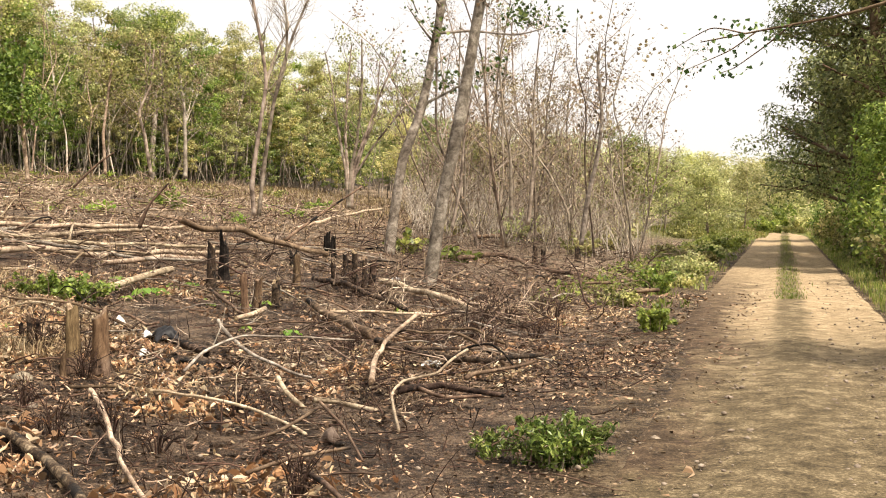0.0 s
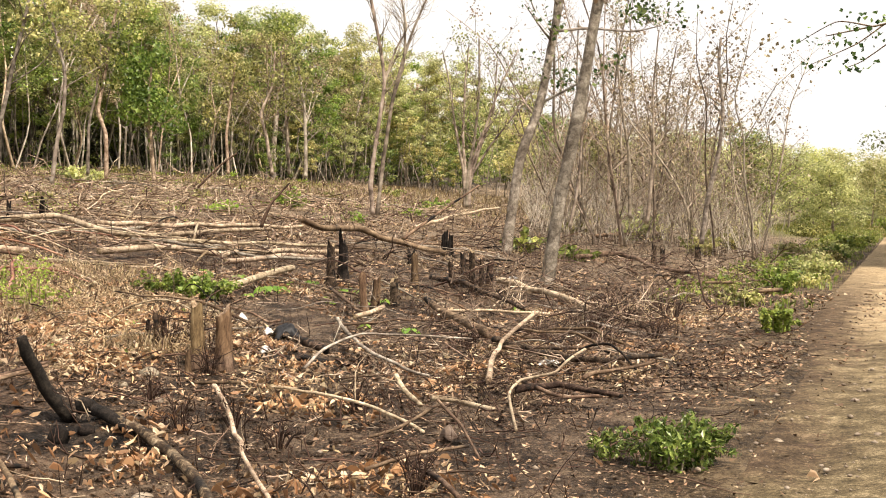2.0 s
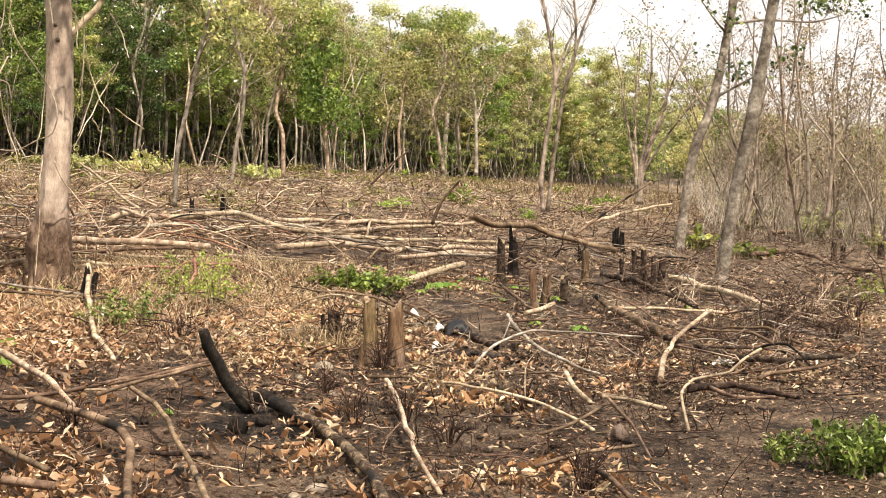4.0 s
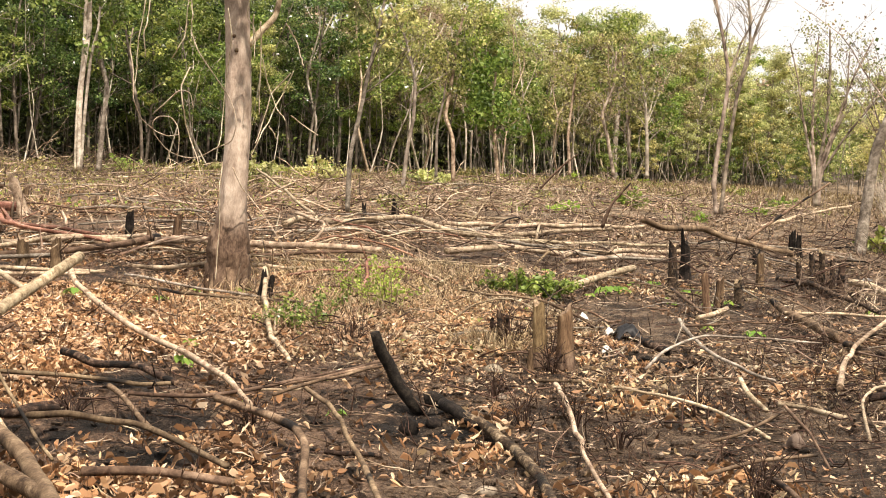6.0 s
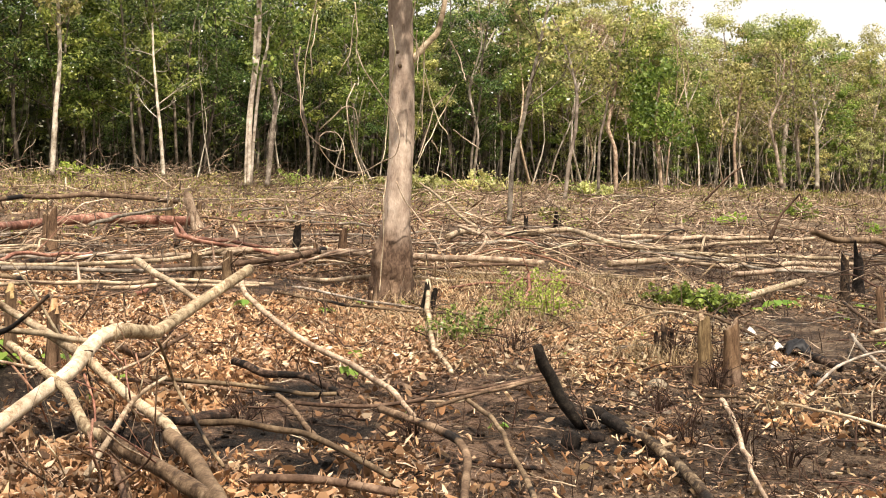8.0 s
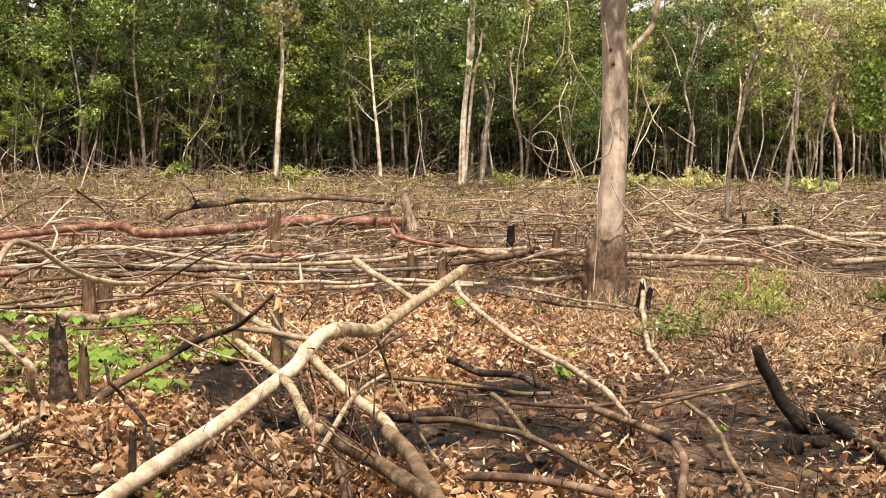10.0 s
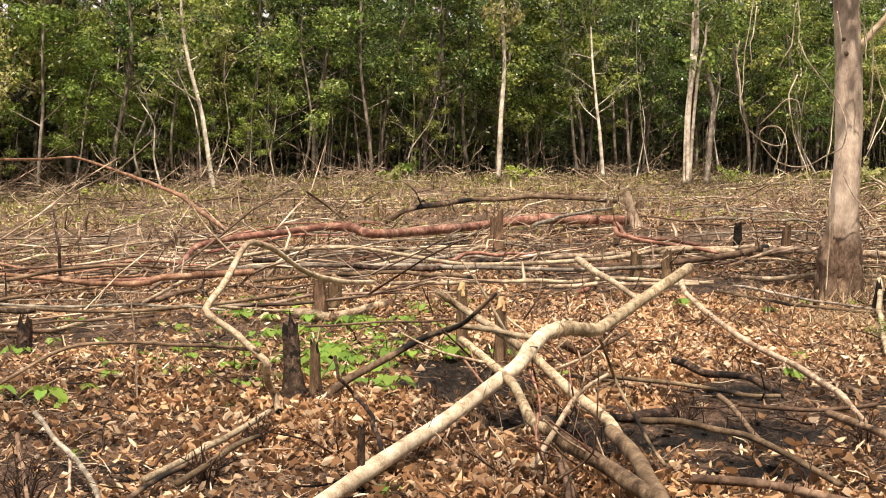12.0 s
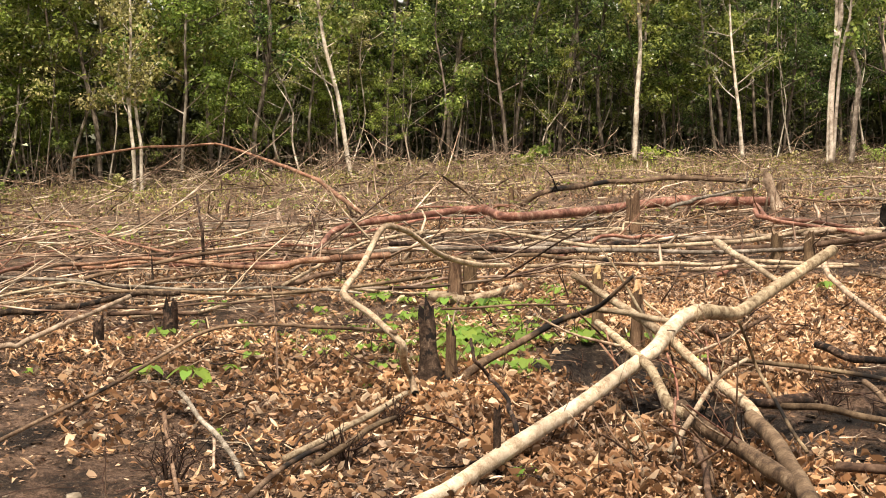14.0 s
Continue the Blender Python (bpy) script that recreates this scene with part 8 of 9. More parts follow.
log("twig", "thin crooked twig in the tangle of logs", [(-5.80, 3.51, 0.78), (-6.05, 3.83, 0.61), (-6.50, 4.31, 0.43)], 0.005, 0.007, BARK_PALE, cuts=(0, 0), branches=1)
log("stick", "pale stick lying on leaf litter", [(-7.13, 1.67, 0.39), (-7.36, 1.92, 0.43), (-7.88, 2.36, 0.50), (-8.39, 2.84, 0.59)], 0.023, 0.020, BARK_PALE)
log("stick", "dark rotten branch on the soil", [(-7.04, 1.84, 0.37), (-7.50, 2.25, 0.45), (-7.84, 2.58, 0.50)], 0.023, 0.015, BARK_BROWN)
log("stick", "grey dead branch on bare soil", [(-8.92, 1.34, 0.60), (-8.37, 1.37, 0.51), (-7.67, 1.41, 0.43), (-6.92, 1.38, 0.34)], 0.018, 0.018, BARK_GREY)
log("stick", "brown stick on bare soil", [(-7.92, 1.09, 0.59), (-7.63, 1.08, 0.42), (-6.61, 0.99, 0.28)], 0.015, 0.012, BARK_BROWN)
log("stick", "brown stick in the litter", [(-6.45, 1.29, 0.29), (-7.02, 1.66, 0.38), (-7.43, 2.04, 0.43)], 0.018, 0.014, BARK_BROWN)
log("stick", "short pale stick on soil", [(-7.92, 1.40, 0.43), (-7.14, 1.26, 0.36)], 0.011, 0.008, BARK_PALE)
log("fallen_log", "charred log at the edge of the slash", [(-13.34, 0.21, 0.97), (-13.21, 0.58, 1.00), (-13.19, 1.02, 1.05), (-13.42, 1.55, 1.15), (-13.28, 2.00, 1.16)], 0.036, 0.027, BARK_BURNT)
log("fallen_log", "pale branch over a charred stump", [(-11.54, 0.18, 0.76), (-11.57, 0.37, 0.79), (-12.13, 0.79, 0.94), (-13.23, 1.47, 1.13)], 0.026, 0.024, BARK_PALE)
log("fallen_log", "brown log end by a charred stump", [(-12.82, 1.21, 0.97), (-12.57, 1.67, 0.99), (-12.44, 2.04, 0.98)], 0.026, 0.023, BARK_BROWN)
log("fallen_log", "thin grey stem in the slash", [(-16.37, 0.26, 1.27), (-15.24, 1.18, 1.23), (-13.97, 2.17, 1.17), (-13.56, 3.15, 1.19), (-12.91, 3.87, 1.14)], 0.022, 0.015, BARK_GREY)
log("fallen_log", "thin brown stem in the slash", [(-14.87, 0.23, 1.12), (-14.48, 1.18, 1.17), (-13.32, 2.48, 1.13), (-13.33, 3.73, 1.17), (-14.12, 5.22, 1.31)], 0.017, 0.024, BARK_BROWN)
log("fallen_log", "thin dark stem in the slash", [(-13.99, 0.56, 1.06), (-13.11, 1.46, 1.02), (-13.02, 2.37, 1.05), (-12.94, 3.13, 1.09)], 0.016, 0.012, BARK_BROWN)
log("fallen_log", "thin dry stem in a heap of slash", [(-19.25, 0.30, 1.55), (-17.99, 1.77, 1.51), (-17.86, 3.17, 1.63), (-18.33, 4.43, 1.80)], 0.017, 0.017, BARK_TWIG)
log("stick", "long thin brown stick leaning on the tangle", [(-6.63, 4.42, 1.16), (-7.03, 4.81, 0.86), (-6.59, 4.72, 0.57), (-6.20, 4.61, 0.40)], 0.011, 0.012, BARK_BROWN)
log("fallen_log", "long crooked pale branch on orange leaf litter", [(-11.94, 9.10, 1.48), (-11.10, 8.55, 1.31), (-10.63, 8.41, 1.15), (-9.50, 7.94, 0.94), (-8.38, 7.53, 0.79), (-7.51, 7.17, 0.68), (-6.97, 6.84, 0.64), (-6.45, 6.50, 0.53)], 0.034, 0.021, BARK_PALE)
log("stick", "pale stick standing by the big trunk", [(-10.88, 11.19, 1.46), (-9.77, 10.04, 1.16), (-9.25, 9.56, 0.95)], 0.035, 0.024, BARK_PALE)
log("stick", "pale broken branch on the litter", [(-9.67, 9.95, 1.02), (-8.51, 8.83, 0.84), (-7.53, 8.05, 0.70)], 0.031, 0.022, BARK_PALE)
log("fallen_log", "charred log on the leaf litter", [(-8.60, 6.49, 0.82), (-8.14, 6.50, 0.75), (-7.97, 6.66, 0.72), (-7.33, 6.58, 0.63)], 0.034, 0.027, BARK_BURNT)
log("pole", "dark thin pole on the litter", [(-8.43, 5.57, 0.74), (-7.94, 6.00, 0.69), (-7.49, 6.26, 0.63), (-7.34, 6.53, 0.63)], 0.021, 0.018, BARK_BROWN)
log("pole", "long thin brown pole across the litter", [(-7.25, 6.05, 0.60), (-6.83, 6.35, 0.59), (-6.79, 7.26, 0.62), (-6.77, 7.95, 0.67), (-6.88, 8.79, 0.72)], 0.017, 0.015, BARK_BROWN)
log("stick", "short brown branch on litter", [(-7.57, 6.13, 0.63), (-6.96, 5.82, 0.56), (-6.39, 5.53, 0.46)], 0.022, 0.019, BARK_BROWN)
log("stick", "long dark branch bowed on the ground", [(-7.19, 4.98, 0.55), (-6.88, 5.19, 0.55), (-6.41, 5.36, 0.53), (-5.93, 5.33, 0.46), (-5.35, 5.20, 0.37)], 0.026, 0.019, BARK_BROWN)
log("fallen_log", "charred log under the tangle", [(-7.17, 4.78, 0.58), (-7.10, 5.07, 0.58), (-7.11, 5.32, 0.57)], 0.031, 0.028, BARK_BURNT)
log("fallen_log", "dark half-rotten pole on the ground", [(-5.79, 4.50, 0.39), (-5.48, 4.79, 0.38), (-5.07, 4.97, 0.34)], 0.030, 0.026, BARK_BROWN)
log("twig", "dry twig standing in the tangle", [(-5.82, 3.62, 0.45), (-5.57, 3.68, 0.63), (-5.07, 3.38, 1.13)], 0.008, 0.004, BARK_TWIG)
log("pole", "thin grey pole by the big trunk", [(-12.65, 10.48, 1.37), (-11.35, 10.37, 1.25), (-10.25, 10.59, 1.12), (-9.85, 11.09, 1.08)], 0.019, 0.013, BARK_GREY)
log("pole", "thin brown pole by the big trunk", [(-12.34, 9.94, 1.31), (-10.81, 9.96, 1.17), (-9.92, 10.79, 1.08)], 0.021, 0.017, BARK_BROWN)

log("stick", "pale curved stick in the tangle of logs", [(-8.36, 5.19, 0.98), (-8.49, 5.32, 0.86), (-8.58, 5.34, 0.62)], 0.011, 0.009, BARK_PALE)
log("stick", "thin reddish stick in the tangle of logs", [(-7.93, 4.68, 0.85), (-7.69, 4.62, 0.66), (-7.52, 4.53, 0.42)], 0.010, 0.008, BARK_RED)
log("stick", "grey-brown stick propped on the tangle", [(-6.95, 4.29, 0.52), (-6.35, 4.00, 0.41), (-6.01, 3.85, 0.28)], 0.020, 0.014, BARK_SCORCHED)
log("stick", "short pale branch stub in the tangle", [(-8.53, 4.83, 1.03), (-8.48, 4.87, 0.93), (-8.40, 4.83, 0.81)], 0.016, 0.012, BARK_PALE)
log("burnt_root", "dark crooked root branch behind the cream log", [(-9.57, 5.97, 0.92), (-9.66, 6.24, 0.83), (-9.83, 6.60, 0.88), (-9.93, 6.95, 0.98)], 0.032, 0.016, BARK_BROWN)
log("stick", "thin brown stick on the leaf litter", [(-7.59, 4.08, 0.41), (-7.56, 4.29, 0.47), (-7.31, 4.38, 0.57)], 0.009, 0.008, BARK_BROWN)
log("twig", "dark crooked twig over the pale logs", [(-10.51, 6.14, 1.10), (-10.32, 6.16, 1.27), (-10.52, 6.37, 1.52)], 0.010, 0.006, BARK_BROWN)
log("twig", "dark crooked twig over the pale logs", [(-10.38, 6.17, 1.29), (-10.31, 6.36, 1.35), (-10.42, 6.73, 1.42), (-10.54, 6.94, 1.51)], 0.008, 0.005, BARK_BROWN)
log("twig", "dark crooked twig over the pale logs", [(-10.61, 6.71, 1.13), (-10.76, 6.78, 1.30), (-11.32, 7.25, 1.50)], 0.009, 0.005, BARK_BROWN)
log("fallen_log", "dark half-burnt log under the tangle", [(-7.85, 5.31, 0.54), (-7.64, 5.44, 0.52), (-7.59, 5.75, 0.53)], 0.034, 0.030, BARK_BURNT)
log("stick", "scorched stick under the tangle", [(-8.89, 5.60, 0.70), (-8.48, 5.70, 0.69), (-8.27, 6.00, 0.65), (-7.93, 6.17, 0.62)], 0.018, 0.013, BARK_BROWN)

# ---- burnt logs and sticks in the near field ----
log("charred_log", "crooked charred black stem sticking up from the soil", [(-6.26, 7.68, 1.01), (-6.25, 7.70, 0.94), (-6.25, 7.74, 0.86), (-6.21, 7.82, 0.74), (-6.17, 7.87, 0.60), (-6.10, 7.97, 0.44), (-6.07, 8.03, 0.36)], 0.040, 0.058, CHAR, cuts=(2, 0), knots=2.2)
log("charred_log", "crooked log with flaking pale bark, burnt black at one end", [(-5.54, 7.71, 0.46), (-5.22, 7.52, 0.41), (-4.93, 7.34, 0.36), (-4.52, 7.03, 0.32), (-4.05, 6.55, 0.28), (-3.73, 6.18, 0.24), (-3.33, 5.61, 0.23)], 0.040, 0.036, BARK_FLAKED, cuts=(0, 1), knots=1.4, tail=([(-5.96, 7.95, 0.47), (-5.90, 7.97, 0.48), (-5.83, 7.99, 0.45), (-5.54, 7.71, 0.46), (-5.22, 7.52, 0.41), (-5.07, 7.43, 0.39)], 0.062, 0.036, CHAR, "charred black end"))
log("stick", "dark curved branch on burnt soil", [(-6.54, 7.17, 0.60), (-6.03, 6.82, 0.55), (-5.53, 6.43, 0.49), (-4.79, 5.78, 0.36), (-4.16, 5.17, 0.28)], 0.018, 0.020, BARK_BROWN)
log("stick", "brown hooked branch on the ground", [(-6.75, 6.44, 0.57), (-6.16, 6.32, 0.52), (-5.55, 6.00, 0.47), (-5.20, 5.72, 0.41), (-4.45, 4.87, 0.27)], 0.030, 0.027, BARK_BROWN)
log("stick", "thin stick leaning to the burnt stem", [(-6.43, 6.71, 0.59), (-6.59, 7.53, 0.64), (-6.62, 8.28, 0.69)], 0.015, 0.012, BARK_BROWN)
log("stick", "thin pale stick on the litter", [(-6.86, 6.90, 0.58), (-6.65, 7.19, 0.58), (-6.95, 8.08, 0.65)], 0.011, 0.012, BARK_PALE)
log("stick", "charred stick on the ground", [(-5.24, 5.93, 0.38), (-5.09, 6.03, 0.37), (-4.93, 6.12, 0.36)], 0.016, 0.014, BARK_BURNT)
log("stick", "long crooked pale stick on dark soil", [(-5.46, 9.11, 0.54), (-5.10, 8.63, 0.50), (-4.39, 7.61, 0.40), (-3.98, 7.00, 0.35), (-3.27, 6.04, 0.29)], 0.022, 0.014, BARK_PALE)
log("stick", "short brown stick on soil", [(-5.63, 9.09, 0.56), (-5.35, 9.36, 0.55)], 0.015, 0.015, BARK_BROWN)
log("stick", "thin pale twig lying on dark soil", [(-5.00, 9.26, 0.53), (-4.67, 9.36, 0.49), (-3.93, 8.98, 0.43), (-3.25, 8.27, 0.37)], 0.014, 0.014, BARK_PALE, branches=1)
log("stick", "thin grey stick on dark soil", [(-6.43, 13.55, 0.89), (-5.52, 12.13, 0.70), (-4.78, 11.31, 0.58), (-4.22, 10.87, 0.51)], 0.024, 0.013, BARK_GREY)
log("forked_stick", "pale forked branch lying on charred poles", [(-3.47, 10.38, 0.54), (-3.85, 11.67, 0.63), (-4.14, 12.93, 0.74), (-4.24, 14.58, 0.96)], 0.030, 0.021, BARK_PALE, cuts=(1, 0))
log("curved_stick", "thin pale curved stick on soil", [(-2.56, 8.26, 0.42), (-2.94, 9.30, 0.49), (-3.11, 9.92, 0.53), (-3.17, 10.37, 0.55), (-3.11, 11.24, 0.56), (-3.09, 12.32, 0.69)], 0.012, 0.014, BARK_PALE)
log("pole", "charred pole in a bundle", [(-4.49, 13.61, 0.68), (-3.65, 12.77, 0.61), (-2.96, 12.38, 0.58), (-2.52, 13.33, 0.58)], 0.036, 0.025, BARK_BURNT)
log("pole", "scorched pole in a bundle", [(-4.26, 13.10, 0.63), (-3.54, 13.02, 0.64), (-3.01, 13.10, 0.61)], 0.025, 0.018, BARK_BROWN)
log("pole", "charred pole on dark soil", [(-3.21, 10.28, 0.47), (-2.88, 10.59, 0.49), (-2.29, 10.39, 0.45)], 0.034, 0.022, BARK_BURNT)
log("pole", "dark pole on the soil", [(-3.29, 10.68, 0.53), (-2.76, 10.15, 0.45), (-2.47, 10.32, 0.45)], 0.020, 0.014, BARK_BROWN)
log("stick", "brown branch by the track", [(-2.87, 11.37, 0.49), (-2.73, 11.89, 0.52), (-2.48, 12.80, 0.55)], 0.024, 0.015, BARK_BROWN)
log("fallen_log", "dark brown log on burnt soil", [(-6.64, 16.98, 1.03), (-5.65, 15.46, 0.86), (-4.73, 14.22, 0.71)], 0.049, 0.061, BARK_BROWN)
log("fallen_log", "charred branch on burnt soil", [(-7.81, 20.25, 1.28), (-6.75, 19.29, 1.15), (-5.23, 17.41, 0.87)], 0.049, 0.033, BARK_BURNT)
log("fallen_log", "grey-brown log beside the leaning trees", [(-6.77, 20.76, 1.23), (-5.90, 20.28, 1.09), (-4.51, 18.35, 0.83)], 0.059, 0.047, BARK_PALE)
log("stick", "pale stick on the soil", [(-6.03, 15.86, 0.91), (-5.39, 16.57, 0.88), (-4.77, 16.98, 0.82)], 0.023, 0.020, BARK_PALE)
log("fallen_log", "dark crooked log in the burnt thicket", [(-7.78, 30.20, 1.66), (-7.22, 32.72, 1.71), (-5.77, 29.80, 1.42), (-4.07, 27.95, 1.17)], 0.063, 0.045, BARK_BROWN)
log("fallen_log", "thin dark log in the burnt thicket", [(-10.26, 42.12, 2.39), (-9.35, 48.27, 2.56), (-8.77, 57.65, 2.92)], 0.069, 0.079, BARK_BROWN)
log("stick", "dark stick in the burnt thicket", [(-4.50, 25.58, 1.11), (-3.55, 26.69, 1.12), (-3.12, 27.91, 1.14)], 0.035, 0.032, BARK_BROWN)
log("fallen_log", "dark stick with stubs by a green bush", [(-3.27, 22.46, 0.96), (-2.77, 23.87, 1.02), (-2.33, 24.50, 1.02)], 0.046, 0.039, BARK_BROWN, branches=1)
log("stick", "pale branch on the litter", [(-3.66, 9.49, 0.47), (-3.44, 9.57, 0.44), (-3.07, 9.31, 0.42)], 0.028, 0.022, BARK_PALE)
log("stick", "short pale crooked branch", [(-4.24, 10.13, 0.58), (-4.00, 9.73, 0.51), (-3.65, 9.23, 0.44)], 0.025, 0.020, BARK_PALE)
log("stick", "thin brown stick on the litter", [(-3.11, 6.95, 0.32), (-2.95, 7.44, 0.36), (-2.76, 7.83, 0.36)], 0.014, 0.011, BARK_BROWN)
log("stick", "thin brown stick on the litter", [(-3.51, 7.90, 0.37), (-3.45, 8.49, 0.40), (-3.54, 9.30, 0.44)], 0.012, 0.014, BARK_BROWN)
log("stick", "thin brown stick leaning in the litter", [(-3.31, 8.71, 0.55), (-2.99, 8.32, 0.43), (-2.57, 7.52, 0.33)], 0.013, 0.009, BARK_BROWN)
log("stick", "short branch in the litter", [(-2.80, 7.08, 0.33), (-2.55, 6.76, 0.32), (-2.32, 6.45, 0.29)], 0.019, 0.016, BARK_BROWN)
log("stick", "short pale cut stick", [(-6.57, 14.35, 0.87), (-6.60, 14.87, 0.89), (-6.77, 15.72, 0.94)], 0.032, 0.035, BARK_PALE)
log("stick", "dark stick by the charred posts", [(-8.24, 17.08, 1.17), (-7.32, 15.71, 1.01), (-6.69, 14.88, 0.90)], 0.026, 0.018, BARK_BROWN)
log("leaning_stick", "thin dark branch sticking up from the slash", [(-10.62, 19.27, 2.14), (-10.44, 19.36, 2.59), (-10.18, 19.50, 2.92)], 0.035, 0.015, BARK_BROWN)
log("leaning_stick", "thin brown branch sticking up from the slash", [(-13.65, 22.13, 3.05), (-13.26, 22.37, 3.52), (-12.98, 22.53, 3.76)], 0.029, 0.018, BARK_BROWN)
log("leaning_stick", "thin brown branch leaning out of the slash", [(-9.14, 22.19, 1.98), (-8.72, 22.90, 2.49), (-8.10, 23.65, 3.07)], 0.033, 0.017, BARK_BROWN)
log("stick", "pale stick over the slash", [(-13.86, 34.53, 2.53), (-15.65, 42.83, 3.15), (-18.63, 57.28, 4.06)], 0.050, 0.054, BARK_PALE)
log("stick", "long brown stick on the litter", [(-6.66, 7.06, 0.62), (-6.67, 7.62, 0.65), (-6.72, 8.57, 0.71)], 0.015, 0.015, BARK_BROWN)

# ---- stumps ----
stump("pale brown stump of a twin pair, scorched at its base", (-6.42, 10.41), 0.61, 0.067, BARK_TWIN, (-0.01, 0.0), slant=0.2)
stump("split pale brown stump of a twin pair", (-6.20, 10.55), 0.54, 0.076, BARK_TWIN, (-0.01, 0.0), slant=0.5)
stump("thin brown stub beside the twin stumps", (-6.33, 10.10), 0.22, 0.032, BARK_STUMP, (0.00, 0.00))
stump("tall dark scorched post stump", (-8.65, 17.98), 0.74, 0.068, BARK_BURNT, (0.00, 0.00))
stump("tall charred black post stump", (-9.08, 19.36), 0.71, 0.092, CHAR, (0.00, 0.00), cut=2)
stump("split brown stump beside a charred post", (-7.11, 15.86), 0.51, 0.055, BARK_STUMP, (-0.04, -0.02))
stump("split brown stump beside a charred post", (-7.08, 16.10), 0.48, 0.056, BARK_STUMP, (0.04, 0.02))
stump("short brown stump in dark soil", (-7.19, 17.12), 0.40, 0.059, BARK_BURNT, (0.00, 0.00))
stump("brown stump under a crooked branch", (-7.84, 19.54), 0.56, 0.067, BARK_STUMP, (0.00, 0.00))
stump("charred knot of a stump", (-9.62, 23.80), 0.30, 0.081, CHAR, (0.00, 0.00), cut=2)
stump("dark burnt stub in a clump", (-7.41, 20.81), 0.60, 0.055, BARK_BURNT, (-0.03, -0.01))
stump("dark burnt stub in a clump", (-7.06, 20.24), 0.70, 0.053, BARK_BURNT, (0.00, 0.00))
stump("dark burnt stub in a clump", (-6.85, 20.05), 0.64, 0.053, BARK_BURNT, (0.02, 0.01))
stump("dark burnt stub in a clump", (-6.83, 20.39), 0.58, 0.053, BARK_BURNT, (0.05, 0.02))
stump("dark burnt stub in a clump", (-7.51, 20.57), 0.45, 0.054, BARK_BURNT, (-0.06, -0.03))
stump("charred stub on burnt soil", (-10.46, 27.92), 0.43, 0.081, CHAR, (0.00, 0.00), cut=2)
stump("charred stub on burnt soil", (-10.24, 27.81), 0.43, 0.080, CHAR, (0.00, 0.00), cut=2)
stump("charred stub in the burnt thicket", (-6.43, 33.20), 0.40, 0.07, BARK_BURNT, (0.00, 0.00), cut=2)
stump("charred stub in the burnt thicket", (-6.17, 32.84), 0.42, 0.065, BARK_BURNT, (0.00, 0.00), cut=2)
stump("charred stub in the burnt thicket", (-5.82, 36.53), 0.40, 0.07, BARK_BURNT, (0.00, 0.00), cut=2)
stump("small charred stump uphill", (-18.57, 23.54), 0.38, 0.075, CHAR, (0.00, 0.00), cut=2)
stump("thin dark stub in a clump", (-7.23, 10.96), 0.36, 0.027, BARK_BURNT, (-0.02, -0.01))
stump("thin dark stub in a clump", (-7.23, 11.11), 0.32, 0.027, BARK_BURNT, (-0.02, -0.01))
stump("thin dark stub in a clump", (-7.38, 11.06), 0.27, 0.027, BARK_BURNT, (-0.02, -0.01))
stump("tall post stump with a fresh pointed cut", (-10.39, 5.39), 0.62, 0.056, BARK_STUMP, (0.0, 0.0), cut=1, flare=1.4)
stump("post stump with a fresh cut behind the tangle", (-9.98, 5.59), 0.56, 0.057, BARK_STUMP, (0.00, 0.00), cut=1)
stump("hollow charred stump with jagged edges", (-9.45, 3.42), 0.62, 0.066, BARK_BURNT, (-0.09, -0.02), cut=2, flare=1.7)
stump("charred splinter of a stump", (-9.42, 3.57), 0.40, 0.052, BARK_STUMP, (0.00, 0.00), cut=2)
stump("split brown stump of a pair", (-13.44, 5.15), 0.38, 0.085, BARK_STUMP, (0.00, 0.00))
stump("split brown stump of a pair", (-13.50, 5.36), 0.39, 0.079, BARK_STUMP, (0.00, 0.00))
stump("dark brown stump beside pale poles", (-13.90, 10.37), 0.41, 0.078, BARK_STUMP, (0.00, 0.00))
stump("dark split stump on the red log", (-17.96, 10.01), 0.69, 0.093, BARK_STUMP, (0.00, 0.00))
stump("dark stub beside a split stump", (-18.95, 10.44), 0.54, 0.049, BARK_STUMP, (0.00, 0.00))
stump("pale leaning stump with a slanting cut", (-20.53, 14.62), 0.64, 0.103, BARK_PALE, (-0.19, -0.16), slant=0.6)
stump("dark brown stump standing uphill", (-21.49, 14.56), 0.41, 0.082, BARK_STUMP, (0.00, 0.00))
stump("low brown stump uphill", (-19.72, 13.08), 0.05, 0.064, BARK_STUMP, (0.00, 0.00))
stump("charred stump with a broken top", (-16.08, 13.41), 0.47, 0.085, CHAR, (0.00, 0.00), cut=2)
stump("thin brown stub by a stump", (-15.27, 13.13), 0.35, 0.045, BARK_STUMP, (0.00, 0.00))
stump("brown stump behind pale poles", (-14.23, 10.09), 0.41, 0.087, BARK_STUMP, (0.00, 0.00))
stump("brown stub by the big trunk", (-15.09, 13.51), 0.55, 0.073, BARK_STUMP, (0.04, 0.03))
stump("small charred stump uphill", (-18.64, 22.45), 0.37, 0.066, CHAR, (0.00, 0.00), cut=2)
stump("charred black peg standing in the litter", (-6.73, 2.84), 0.39, 0.025, BARK_BURNT, (0.00, 0.00), cut=2, flare=1.1)
stump("charred stump at the edge of the slash", (-12.18, 1.73), 0.31, 0.067, BARK_BURNT, (0.00, 0.00), cut=2)
stump("low charred stump in the slash", (-11.99, 1.05), 0.22, 0.060, BARK_BURNT, (0.00, 0.00), cut=2)
stump("thin brown stub standing uphill", (-21.98, 15.67), 0.41, 0.055, BARK_STUMP, (0.00, 0.00))
